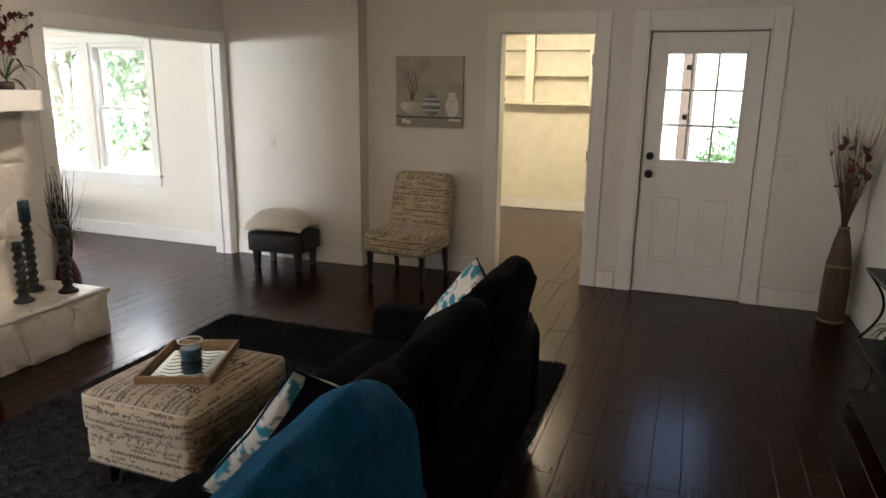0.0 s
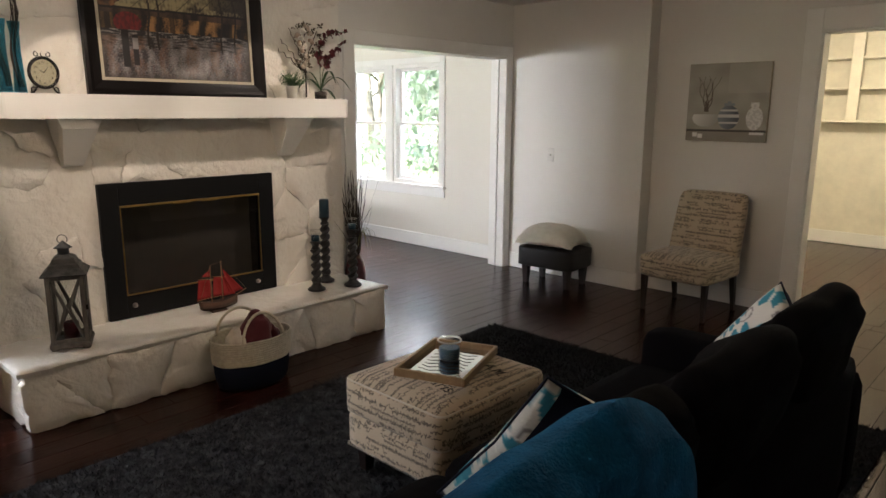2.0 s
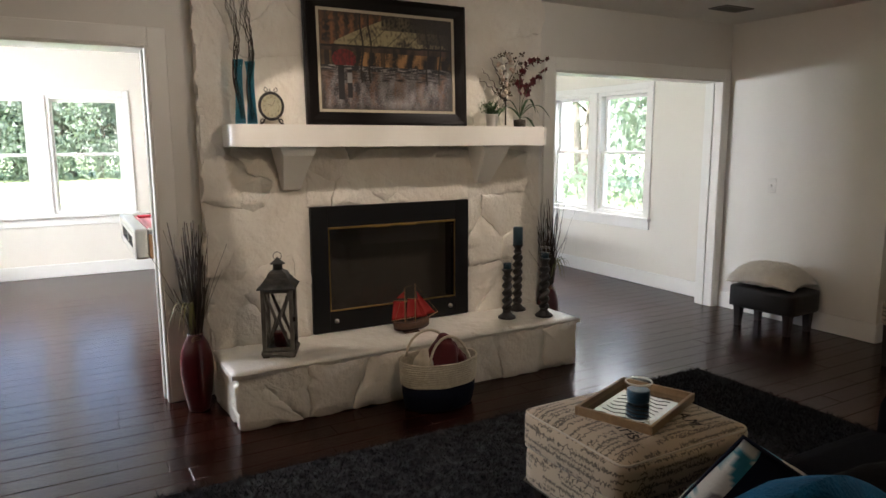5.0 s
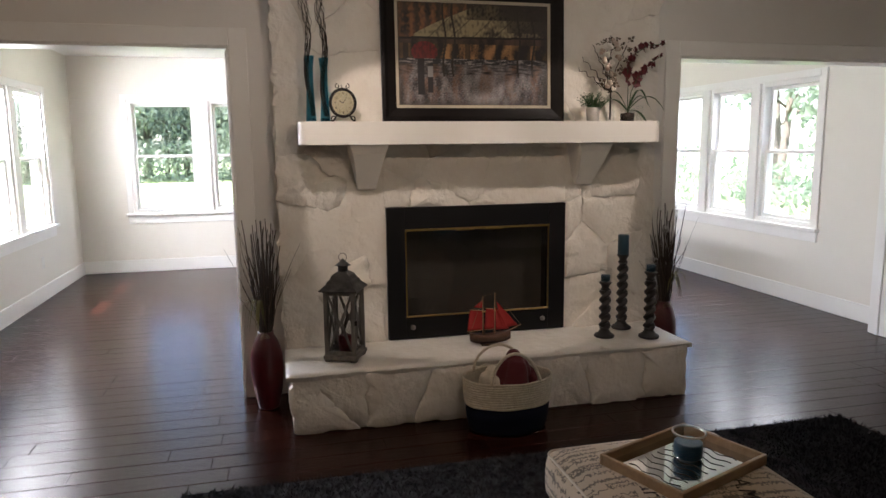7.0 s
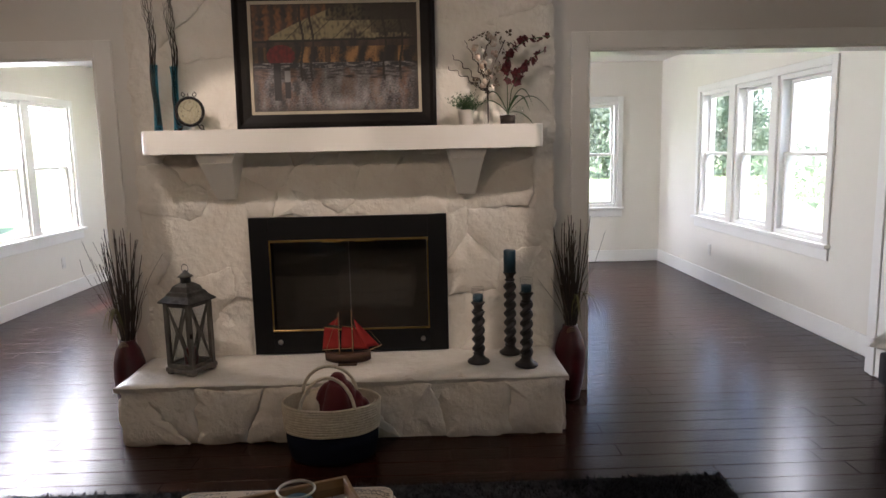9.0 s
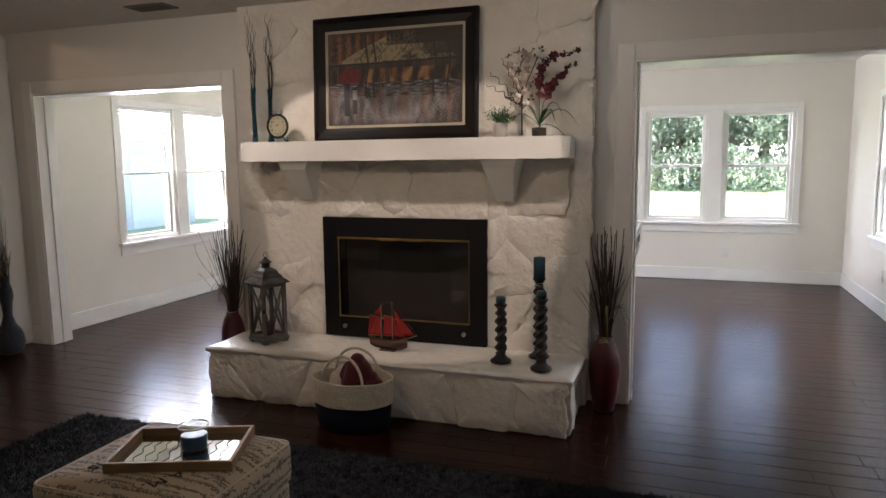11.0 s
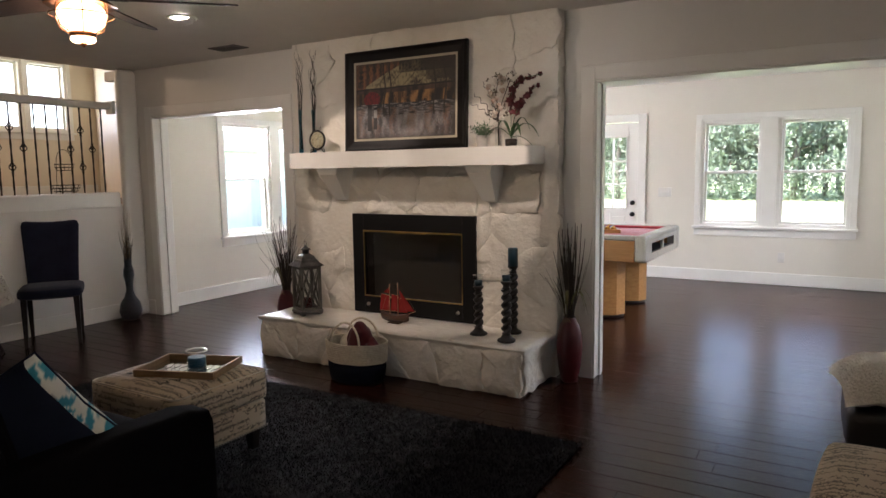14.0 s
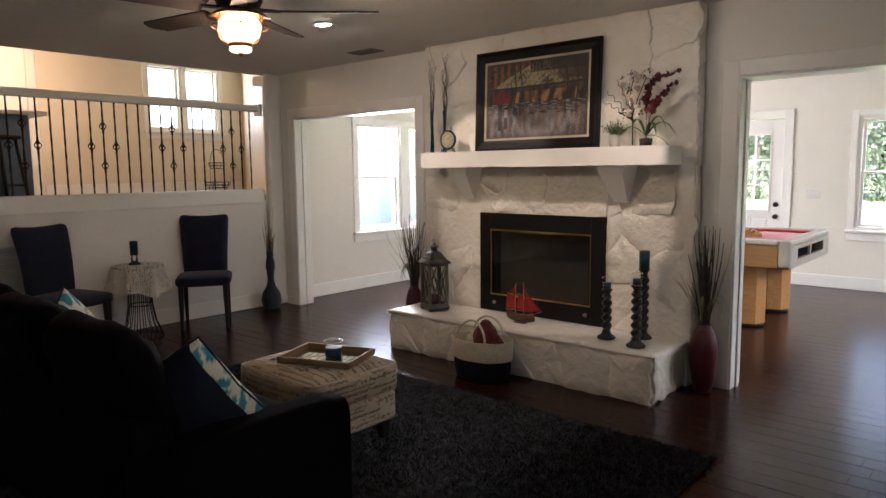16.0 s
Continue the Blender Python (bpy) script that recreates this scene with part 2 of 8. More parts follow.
M = {
    "wall": material("wall_paint", (0.72, 0.70, 0.652), 0.45, color2=(0.70, 0.677, 0.628), scale=3, bump=0.08, bump_scale=220),
    "sunwall": material("sunroom_paint", (0.735, 0.70, 0.62), 0.5, color2=(0.715, 0.68, 0.60), scale=3, bump=0.08, bump_scale=220),
    # the kitchen lamp's warm tint is put into this wall colour
    "warmwall": material("lamp_tinted_paint", (0.74, 0.66, 0.53), 0.5, color2=(0.71, 0.63, 0.51), scale=3, bump=0.08, bump_scale=220),
    "ceiling": material("ceiling_paint", (0.66, 0.63, 0.57), 0.8, color2=(0.63, 0.60, 0.545), scale=5, bump=0.15, bump_scale=160),
    "trim": material("trim_paint", (0.80, 0.79, 0.75), 0.35, color2=(0.77, 0.755, 0.71), scale=4, bump=0.04, bump_scale=120),
    "stone": material("painted_stone", (0.75, 0.722, 0.655), 0.5, color2=(0.68, 0.63, 0.55), scale=4, bump=1.0, bump_scale=26),
    "hearth": material("painted_hearth", (0.78, 0.76, 0.705), 0.30, color2=(0.71, 0.68, 0.615), scale=6, bump=0.9, bump_scale=16),
    "floor": material("stained_plank", (0.030, 0.0082, 0.0050), 0.20, color2=(0.014, 0.0042, 0.0027), scale=7, bump=0.10, bump_scale=9,
                      stretch=(9, 1, 1), vary=0.35, rough2=0.28, spec=0.20),
    "gap": material("floor_gap", (0.008, 0.005, 0.004), 0.8),
    "black": material("black_metal", (0.012, 0.012, 0.013), 0.45, 0.6, bump=0.1),
    "firebox": material("firebox_black", (0.0035, 0.0035, 0.004), 0.5, 0.0, spec=0.25),
    # brick colour lifted to carry the grey reflection on the glass doors
    "hazed_brick": material("hazed_firebrick", (0.20, 0.175, 0.16), 0.9, color2=(0.12, 0.10, 0.09), scale=9),
    "brass": material("brass", (0.55, 0.36, 0.12), 0.28, 1.0),
    "iron": material("wrought_iron", (0.016, 0.013, 0.012), 0.5, 0.5, bump=0.3),
    "sofa": material("charcoal_upholstery", (0.0030, 0.0026, 0.0033), 1.0, color2=(0.0018, 0.0016, 0.0021), bump=0.4, bump_scale=300, spec=0.06),
    "navy": material("navy_cloth", (0.006, 0.009, 0.022), 0.9, bump=0.3, bump_scale=400, spec=0.2),
    "velvet": material("navy_velvet", (0.010, 0.012, 0.030), 0.8, color2=(0.007, 0.008, 0.02), bump=0.2, bump_scale=200, sheen=0.1, spec=0.2),
    "blanket": material("teal_fleece", (0.006, 0.105, 0.24), 0.95, color2=(0.003, 0.055, 0.14), scale=16, bump=0.8, bump_scale=150, spec=0.15),
    "darkwood": material("espresso_wood", (0.014, 0.009, 0.008), 0.35, bump=0.1, stretch=(1, 1, 0.1)),
    "leather": material("black_leather", (0.010, 0.009, 0.009), 0.5, bump=0.3, bump_scale=130),
    "candle": material("teal_wax", (0.014, 0.05, 0.075), 0.5),
    "candlewood": material("carved_black_wood", (0.014, 0.012, 0.012), 0.42, bump=0.3, bump_scale=80),
    "fur": material("cream_fur", (0.80, 0.77, 0.69), 0.95, color2=(0.72, 0.68, 0.60), scale=20, bump=1.0, bump_scale=90, sheen=0.5),
    "cream": material("cream_cloth", (0.62, 0.56, 0.45), 0.9, bump=0.4, bump_scale=200),
    "rope": material("cream_rope", (0.70, 0.65, 0.53), 0.9, color2=(0.56, 0.50, 0.39), scale=60, bump=0.6, bump_scale=160),
    "burgundy": material("burgundy_cloth", (0.10, 0.008, 0.014), 0.85, bump=0.3, bump_scale=160, sheen=0.2),
    "redvase": material("oxblood_glaze", (0.075, 0.005, 0.009), 0.3, color2=(0.04, 0.003, 0.006), coat=0.2),
    "sail": material("red_sail", (0.30, 0.014, 0.012), 0.8, bump=0.2),
    "postwood": material("porch_post_wood", (0.055, 0.038, 0.026), 0.7, bump=0.4, stretch=(1, 1, 0.2)),
    "hull": material("model_wood", (0.07, 0.03, 0.015), 0.5, bump=0.2),
    "spar": material("spar_wood", (0.40, 0.22, 0.10), 0.5),
    "oak": material("oak_wood", (0.30, 0.19, 0.09), 0.5, color2=(0.22, 0.13, 0.055), scale=5, stretch=(8, 1, 8), bump=0.2),
    "pooloak": material("golden_oak", (0.50, 0.26, 0.09), 0.4, color2=(0.40, 0.19, 0.06), scale=4, stretch=(10, 1, 10), bump=0.1),
    "felt": material("red_felt", (0.42, 0.008, 0.018), 0.95, color2=(0.36, 0.006, 0.015), scale=60, bump=0.2, bump_scale=600, sheen=0.3),
    "alu": material("brushed_aluminium", (0.52, 0.50, 0.44), 0.35, 0.8, stretch=(1, 8, 1)),
    "lantern": material("weathered_grey_wood", (0.16, 0.15, 0.135), 0.7, color2=(0.07, 0.065, 0.06), scale=24, bump=0.4, stretch=(1, 1, 0.3)),
    "galv": material("grey_patina_metal", (0.11, 0.11, 0.105), 0.5, 0.6, color2=(0.05, 0.05, 0.05), scale=18, bump=0.3),
    "twig": material("dark_twig", (0.030, 0.020, 0.014), 0.8, bump=0.4),
    "twig2": material("grey_twig", (0.10, 0.075, 0.05), 0.8, bump=0.4),
    "straw": material("dry_straw", (0.26, 0.19, 0.10), 0.8),
    "leaf": material("green_leaf", (0.025, 0.075, 0.02), 0.45, color2=(0.05, 0.11, 0.03)),
    "dryleaf": material("dry_leaf", (0.16, 0.15, 0.05), 0.6),
    "petal": material("red_petal", (0.13, 0.009, 0.014), 0.6, color2=(0.06, 0.006, 0.010), scale=40),
    "petal2": material("pale_petal", (0.56, 0.50, 0.42), 0.6, color2=(0.36, 0.24, 0.18), scale=40),
    "whitepot": material("white_ceramic", (0.50, 0.48, 0.44), 0.3, bump=0.05),
    "blueglass": glass("blue_glass", (0.46, 0.74, 0.83)),
    "clear": glass("clear_glass", (0.96, 0.97, 0.97)),
    "smoke": glass("smoked_glass", (0.5, 0.49, 0.48)),
    "pane": glass("window_pane", (0.97, 0.98, 0.98)),
    "mirror": material("mirror", (0.75, 0.77, 0.78), 0.04, 1.0, color2=(0.7, 0.72, 0.73)),
    "dial": material("clock_dial", (0.52, 0.46, 0.31), 0.5),
    "plastic": material("white_plastic", (0.72, 0.70, 0.65), 0.35),
    "vent": material("vent_metal", (0.16, 0.145, 0.13), 0.5, 0.3),
    "linen": material("linen_mat", (0.50, 0.45, 0.34), 0.9, bump=0.3, bump_scale=300),
    "frame": material("espresso_frame", (0.006, 0.0045, 0.0045), 0.42, bump=0.1, spec=0.15),
    "blueisland": material("island_paint", (0.16, 0.21, 0.30), 0.5),
    "counter": material("white_counter", (0.78, 0.78, 0.76), 0.25),
    "fanwood": material("fan_blade_wood", (0.035, 0.022, 0.018), 0.5, bump=0.2, stretch=(1, 10, 1)),
    "copper": material("aged_copper", (0.32, 0.14, 0.06), 0.4, 0.9, color2=(0.12, 0.06, 0.035), scale=20),
    "opal": material("lit_opal_glass", (0.9, 0.8, 0.6), 0.3, emit=(1, 0.66, 0.34), power=1.3),
    "led": material("lit_lens", (0.9, 0.9, 0.85), 0.3, emit=(1, 0.93, 0.82), power=14),
    "shelf": material("closet_paint", (0.76, 0.72, 0.60), 0.5),
    "grass": material("lawn", (0.26, 0.36, 0.14), 0.95, color2=(0.36, 0.40, 0.22), scale=0.6, bump=0.5, bump_scale=30),
    "foliage": material("foliage", (0.072, 0.095, 0.066), 0.6, color2=(0.14, 0.165, 0.12), scale=0.8),
    "bark": material("bark", (0.17, 0.14, 0.11), 0.9, bump=0.6, bump_scale=18, stretch=(1, 1, 0.3)),
    "siding": material("white_siding", (0.62, 0.62, 0.60), 0.6, bump=0.1),
    "script": script_cloth("script_linen", (0.50, 0.41, 0.29), (0.44, 0.355, 0.25), (0.035, 0.028, 0.022), 15.0),
    "ink": material("printed_ink", (0.03, 0.024, 0.02), 0.9),
    "nail": material("nailhead", (0.5, 0.46, 0.4), 0.3, 1.0),
    "glitter": material("black_sequin", (0.008, 0.009, 0.011), 0.3, 0.5, color2=(0.05, 0.055, 0.065), scale=140, bump=1.0, bump_scale=140),
    "bundle": material("bundle_cane", (0.13, 0.085, 0.055), 0.7, color2=(0.055, 0.035, 0.025), scale=30, stretch=(3, 3, 0.1), bump=0.4),
    "lace": material("white_lace", (0.62, 0.59, 0.53), 0.9, bump=0.8, bump_scale=60),
    "label_blue": material("jar_wax_blue", (0.012, 0.06, 0.11), 0.3),
}
M["floor"].node_tree.nodes["Principled BSDF"].inputs["Specular Tint"].default_value = (1, 0.82, 0.74, 1)
# leaves let some light through
_n, _k = M["foliage"].node_tree.nodes, M["foliage"].node_tree.links
_t, _a = _n.new("ShaderNodeBsdfTranslucent"), _n.new("ShaderNodeAddShader")
_t.inputs[0].default_value = (0.105, 0.135, 0.085, 1)
_k.new(_n["Principled BSDF"].outputs[0], _a.inputs[0])
_k.new(_t.outputs[0], _a.inputs[1])
_k.new(_a.outputs[0], _n["Material Output"].inputs[0])
M["canvas"] = painted("oil_on_canvas", 0.5, 0.3)
M["print"] = painted("canvas_print", 0.6)
M["medallion"] = painted("medallion_cloth", 0.9, 0.3)


# ---- mesh helpers ----
def add_box(bm, lo, hi, bevel=0.0, seg=1):
    c = [(a + b) / 2 for a, b in zip(lo, hi)]
    s = [abs(b - a) for a, b in zip(lo, hi)]
    vs = bmesh.ops.create_cube(bm, size=1, matrix=Matrix.Translation(c) @ Matrix.Diagonal((*s, 1)))["verts"]
    if bevel:
        es = list({e for v in vs for e in v.link_edges})
        bmesh.ops.bevel(bm, geom=es, offset=min(bevel, min(s) * 0.45), segments=seg, affect="EDGES", profile=0.5, clamp_overlap=True)
    return vs


def box(lo, hi, bevel=0.0, seg=1):
    bm = bmesh.new()
    add_box(bm, lo, hi, bevel, seg)
    return bm


def add_lathe(bm, prof, seg=20, at=(0, 0, 0), sx=1.0, sy=1.0, caps=True, twist=None):
    """A turned shape: prof is a list of (radius, z). twist(i, angle) scales the radius."""
    rings = []
    for i, (r, z) in enumerate(prof):
        ring = []
        for j in range(seg):
            a = 2 * math.pi * j / seg
            q = r * (twist(z, a) if twist else 1)
            ring.append(bm.verts.new((at[0] + q * sx * math.cos(a), at[1] + q * sy * math.sin(a), at[2] + z)))
        rings.append(ring)
    for a, b in zip(rings, rings[1:]):
        for j in range(seg):
            f = bm.faces.new((a[j], a[(j + 1) % seg], b[(j + 1) % seg], b[j]))
            f.smooth = True
    if caps:
        if prof[0][0] > 1e-5:
            bm.faces.new(rings[0][::-1])
        if prof[-1][0] > 1e-5:
            bm.faces.new(rings[-1])


def lathe(prof, seg=20, **kw):
    bm = bmesh.new()
    add_lathe(bm, prof, seg, **kw)
    return bm


def add_tube(bm, pts, radius, seg=6, closed=False):
    pts = [Vector(p) for p in pts]
    n, rings, up = len(pts), [], None
    for i, p in enumerate(pts):
        a = pts[(i - 1) % n] if (closed or i > 0) else p
        b = pts[(i + 1) % n] if (closed or i < n - 1) else p
        d = (b - a).normalized()
        if up is None:
            up = Vector((0, 0, 1)) if abs(d.z) < 0.9 else Vector((1, 0, 0))
        s = d.cross(up).normalized()
        up = s.cross(d).normalized()
        r = radius[i] if isinstance(radius, (list, tuple)) else radius
        rings.append([bm.verts.new(p + (s * math.cos(t) + up * math.sin(t)) * r) for t in [2 * math.pi * j / seg for j in range(seg)]])
    pairs = list(zip(rings, rings[1:])) + ([(rings[-1], rings[0])] if closed else [])
    for a, b in pairs:
        for j in range(seg):
            bm.faces.new((a[j], a[(j + 1) % seg], b[(j + 1) % seg], b[j])).smooth = True
    if not closed:
        bm.faces.new(rings[0][::-1])
        bm.faces.new(rings[-1])


def tube(pts, radius, seg=6, closed=False):
    bm = bmesh.new()
    add_tube(bm, pts, radius, seg, closed)
    return bm


def add_prism(bm, poly, y0, y1):
    """An outline in x, z carried from y0 to y1."""
    a = [bm.verts.new((x, y0, z)) for x, z in poly]
    b = [bm.verts.new((x, y1, z)) for x, z in poly]
    bm.faces.new(a)
    bm.faces.new(b[::-1])
    for i in range(len(poly)):
        j = (i + 1) % len(poly)
        bm.faces.new((a[i], b[i], b[j], a[j]))


def soft_box(lo, hi, puff=0.03, cuts=8, power=0.5, rough=0.0, seed=1):
    """A cushion: a box with a rounded, crowned skin."""
    bm = bmesh.new()
    bmesh.ops.create_cube(bm, size=2)
    bmesh.ops.subdivide_edges(bm, edges=bm.edges[:], cuts=cuts, use_grid_fill=True)
    c = Vector([(a + b) / 2 for a, b in zip(lo, hi)])
    h = Vector([(b - a) / 2 for a, b in zip(lo, hi)])
    r = min(h) * power
    for v in bm.verts:
        u = v.co.copy()
        p = Vector([u[i] * h[i] for i in range(3)])
        inner = Vector([max(-h[i] + r, min(h[i] - r, p[i])) for i in range(3)])
        d = p - inner
        if d.length > 1e-6:
            p = inner + d.normalized() * min(d.length, r)
        k = (1 - u.x ** 2) * (1 - u.y ** 2) if abs(u.z) > 0.99 else (1 - u.x ** 2) * (1 - u.z ** 2) if abs(u.y) > 0.99 else (1 - u.y ** 2) * (1 - u.z ** 2)
        ax = max(range(3), key=lambda i: abs(u[i]))
        p[ax] += math.copysign(puff * max(k, 0) ** 0.5, u[ax])
        if rough:
            p += noise.noise_vector((p + c) * 6 + Vector((seed, 0, 0))) * rough
        v.co = c + p
    for f in bm.faces:
        f.smooth = True
    return bm


def pillow_mesh(w, h, t, n=18, seed=0):
    """An upright pillow in x, z, its face towards -y. It is open in two skins that meet in a seam."""
    bm = bmesh.new()
    grids = []
    for side in (-1, 1):
        g = []
        for j in range(n + 1):
            row = []
            for i in range(n + 1):
                u, v = 2 * i / n - 1, 2 * j / n - 1
                k = ((1 - u * u) * (1 - v * v)) ** 0.42
                pinch = 1 - 0.07 * (1 - abs(u * v)) * (abs(u) ** 6 + abs(v) ** 6) 
                y = side * t / 2 * k + 0.008 * noise.noise(Vector((u * 3 + seed, v * 3, side)))
                row.append(bm.verts.new((u * w / 2 * pinch, y if 0 < i < n and 0 < j < n else 0, v * h / 2 * pinch + h / 2)))
            g.append(row)
        grids.append(g)
    lay = bm.faces.layers.int.new("side")
    for s, g in enumerate(grids):
        for j in range(n):
            for i in range(n):
                q = (g[j][i], g[j][i + 1], g[j + 1][i + 1], g[j + 1][i])
                f = bm.faces.new(q if s == 0 else q[::-1])
                rim = (i if seed == 1 else n - 1 - i) < 0.07 * n and seed in (1, 2)
                f.smooth, f.material_index, f[lay] = True, 0 if rim else s, s
    bmesh.ops.remove_doubles(bm, verts=bm.verts[:], dist=1e-5)
    return bm


def mesh_from(name, bm, mats, smooth=False):
    if smooth:
        for f in bm.faces:
            f.smooth = True
    bmesh.ops.recalc_face_normals(bm, faces=bm.faces[:])
    me = bpy.data.meshes.new(name)
    bm.to_mesh(me)
    bm.free()
    for m in (mats if isinstance(mats, (list, tuple)) else [mats]):
        me.materials.append(m)
    return me


def part(name, bm, mat, parent=None, label="", smooth=False):
    ob = new(name, mesh_from(name, bm, mat, smooth))
    ob.parent = parent
    if label:
        ob["label"] = label
    return ob


def thing(name, m, label, category, group=""):
    ob = new(name)
    ob.empty_display_size = 0.1
    ob.matrix_world = m
    return tagged(ob, label, category, group)


def solid(name, bm, mat, label="", category="", group="", kind="", m=None, smooth=False):
    ob = part(name, bm, mat, None, "", smooth)
    if m is not None:
        ob.matrix_world = m
    return tagged(ob, label, category, group, kind)


def box_uv(ob, s=1.0):
    me = ob.data
    uv = me.uv_layers.new(name="UVMap")
    for p in me.polygons:
        n = p.normal
        ax = max(range(3), key=lambda i: abs(n[i]))
        for li in p.loop_indices:
            c = me.vertices[me.loops[li].vertex_index].co
            q = (c.y, c.z) if ax == 0 else (c.x, c.z) if ax == 1 else (c.y, c.x)
            uv.data[li].uv = (q[0] * s + 0.37 * ax, q[1] * s + 0.21 * ax)


def text_mesh(body, size, depth=0.0006):
    cu = bpy.data.curves.new("letters", "FONT")
    cu.body, cu.size, cu.extrude = body, size, depth
    cu.align_x, cu.align_y = "CENTER", "CENTER"
    ob = bpy.data.objects.new("letters", cu)
    scene.collection.objects.link(ob)
    me = bpy.data.meshes.new_from_object(ob.evaluated_get(bpy.context.evaluated_depsgraph_get()))
    bpy.data.objects.remove(ob)
    bpy.data.curves.remove(cu)
    return me


def lettering(body, size, parent, m, label=""):
    me = text_mesh(body, size)
    me.materials.clear()
    me.materials.append(M["ink"])
    ob = new("lettering", me)
    ob.parent = parent
    ob.matrix_basis = m
    if label:
        ob["label"] = label
    return ob


# ---- the rooms ----
WX, WB = -3.99, -4.13            # the wall between living room and sunroom
NY, NY2 = 5.525, 5.36             # living room north wall and its proud part
EX, SY = 1.33, -1.27             # east and south walls
CEIL = 2.43
SX, SS, SN, SC = -8.545, -1.26, 5.46, 2.46     # sunroom: west, south, north walls, ceiling
KF, KS, KC = 1.12, -5.6, 3.25    # kitchen floor, south wall, ceiling
OPEN_S, OPEN_N, OH = (-0.997, 0.745), (3.453, 5.27), 1.967


def wall(name, axis, a, b, u0, u1, z0, z1, holes=(), mat=None, label=""):
    """A wall between a and b on its axis, u0 to u1 along it, with holes (u0, u1, z0, z1)."""
    bm = bmesh.new()
    us = sorted({u0, u1, *[h[0] for h in holes], *[h[1] for h in holes]})
    for p, q in zip(us, us[1:]):
        cuts = sorted([(h[2], h[3]) for h in holes if h[0] <= p and h[1] >= q])
        z = z0
        for c0, c1 in cuts + [(z1, z1)]:
            if c0 > z + 1e-6:
                lo, hi = ((a, p, z), (b, q, c0)) if axis == "x" else ((p, a, z), (q, b, c0))
                add_box(bm, lo, hi)
            z = max(z, c1)
    bmesh.ops.remove_doubles(bm, verts=bm.verts[:], dist=1e-5)
    # inner faces shared by two neighbouring pieces are taken out
    seen = {}
    for f in bm.faces:
        seen.setdefault(tuple(sorted(v.index for v in f.verts)), []).append(f)
    bm.verts.index_update()
    seen = {}
    for f in bm.faces:
        seen.setdefault(tuple(sorted(v.index for v in f.verts)), []).append(f)
    bmesh.ops.delete(bm, geom=[f for fs in seen.values() if len(fs) > 1 for f in fs], context="FACES_ONLY")
    return solid(name, bm, mat or M["wall"], label, "wall", kind="structure")


# windows: glass spans (along the wall) and heights
WZ0, WZ1 = 0.73, 1.94
W_PAIR_A, W_PAIR_B = [(-0.63, 0.03), (0.25, 0.93)], [(3.35, 3.97), (4.20, 4.88)]
N_TRIPLE = [(-7.29, -6.68), (-6.48, -5.89), (-5.70, -5.04)]
S_TRIPLE = [(-7.55, -6.87), (-6.66, -5.99), (-5.77, -5.11)]
K_PAIR = [(-5.86, -5.33), (-5.20, -4.71)]
BDOOR = (1.68, 2.54)


def holes(spans, z0=WZ0, z1=WZ1, e=0.04):
    return [(a - e, b + e, z0 - e, z1 + e) for a, b in spans]


wall("wall_west", "x", WB, WX, SY - 0.12, NY + 0.12, 0, CEIL, [(*OPEN_S, -1, OH), (*OPEN_N, -1, OH)],
     label="cream painted wall with two wide cased openings to the sunroom")
wall("wall_north", "y", NY, NY + 0.12, -2.63, EX + 0.12, 0, CEIL, [(-1.43, -0.66, -1, 2.04), (-0.275, 0.575, -1, 2.045)],
     label="cream painted wall with a closet doorway and the front door")
wall("wall_north_proud", "y", NY2, NY + 0.12, WX, -2.63, 0, CEIL, label="proud part of the cream painted wall beside the opening")
wall("wall_east", "x", EX, EX + 0.12, SY - 0.12, NY, 0, CEIL, label="plain cream painted wall behind the console table")
wall("wall_south", "y", SY - 0.12, SY, WX, EX, 0, KF, label="low cream painted wall under the kitchen railing")
wall("sunroom_wall_west", "x", SX - 0.14, SX, SS - 0.14, SN + 0.14, 0, SC,
     holes(W_PAIR_A) + holes(W_PAIR_B) + [(*BDOOR, -1, 2.0)], M["sunwall"], "bright cream sunroom wall with windows and a door")
wall("sunroom_wall_north", "y", SN, SN + 0.14, SX, WB, 0, SC, holes(N_TRIPLE), M["sunwall"], "bright cream sunroom wall with three windows")
wall("sunroom_wall_south", "y", SS - 0.14, SS, SX, WB, 0, SC, holes(S_TRIPLE), M["sunwall"], "bright cream sunroom wall with three windows")
wall("sunroom_wall_east", "x", WB - 0.02, WB - 0.002, SS, SN, 0, SC, [(*OPEN_S, -1, OH), (*OPEN_N, -1, OH)], M["sunwall"],
     "sunroom side of the wall with the two openings")
solid("ceiling", box((WB, SY - 0.12, CEIL), (EX + 0.12, NY + 0.12, CEIL + 0.12)), M["ceiling"], "flat cream painted living room ceiling", "ceiling", kind="structure")
solid("sunroom_ceiling", box((SX - 0.14, SS - 0.14, SC), (WB, SN + 0.14, SC + 0.15)), M["trim"], "flat white sunroom ceiling", "ceiling", kind="structure")
# closet
CX0, CX1, CY = -3.3, -0.42, 8.95
wall("closet_wall_back", "y", CY, CY + 0.1, CX0, CX1, 0, 2.4, mat=M["shelf"], label="warm lit cream closet wall")
wall("closet_wall_west", "x", CX0 - 0.1, CX0, NY + 0.12, CY + 0.1, 0, 2.4, mat=M["shelf"], label="cream closet side wall")
wall("closet_wall_east", "x", CX1, CX1 + 0.1, NY + 0.12, CY + 0.1, 0, 2.4, mat=M["shelf"], label="cream closet side wall")
solid("closet_ceiling", box((CX0 - 0.1, NY + 0.12, 2.4), (CX1 + 0.1, CY + 0.1, 2.5)), M["shelf"], "cream closet ceiling", "ceiling", kind="structure")
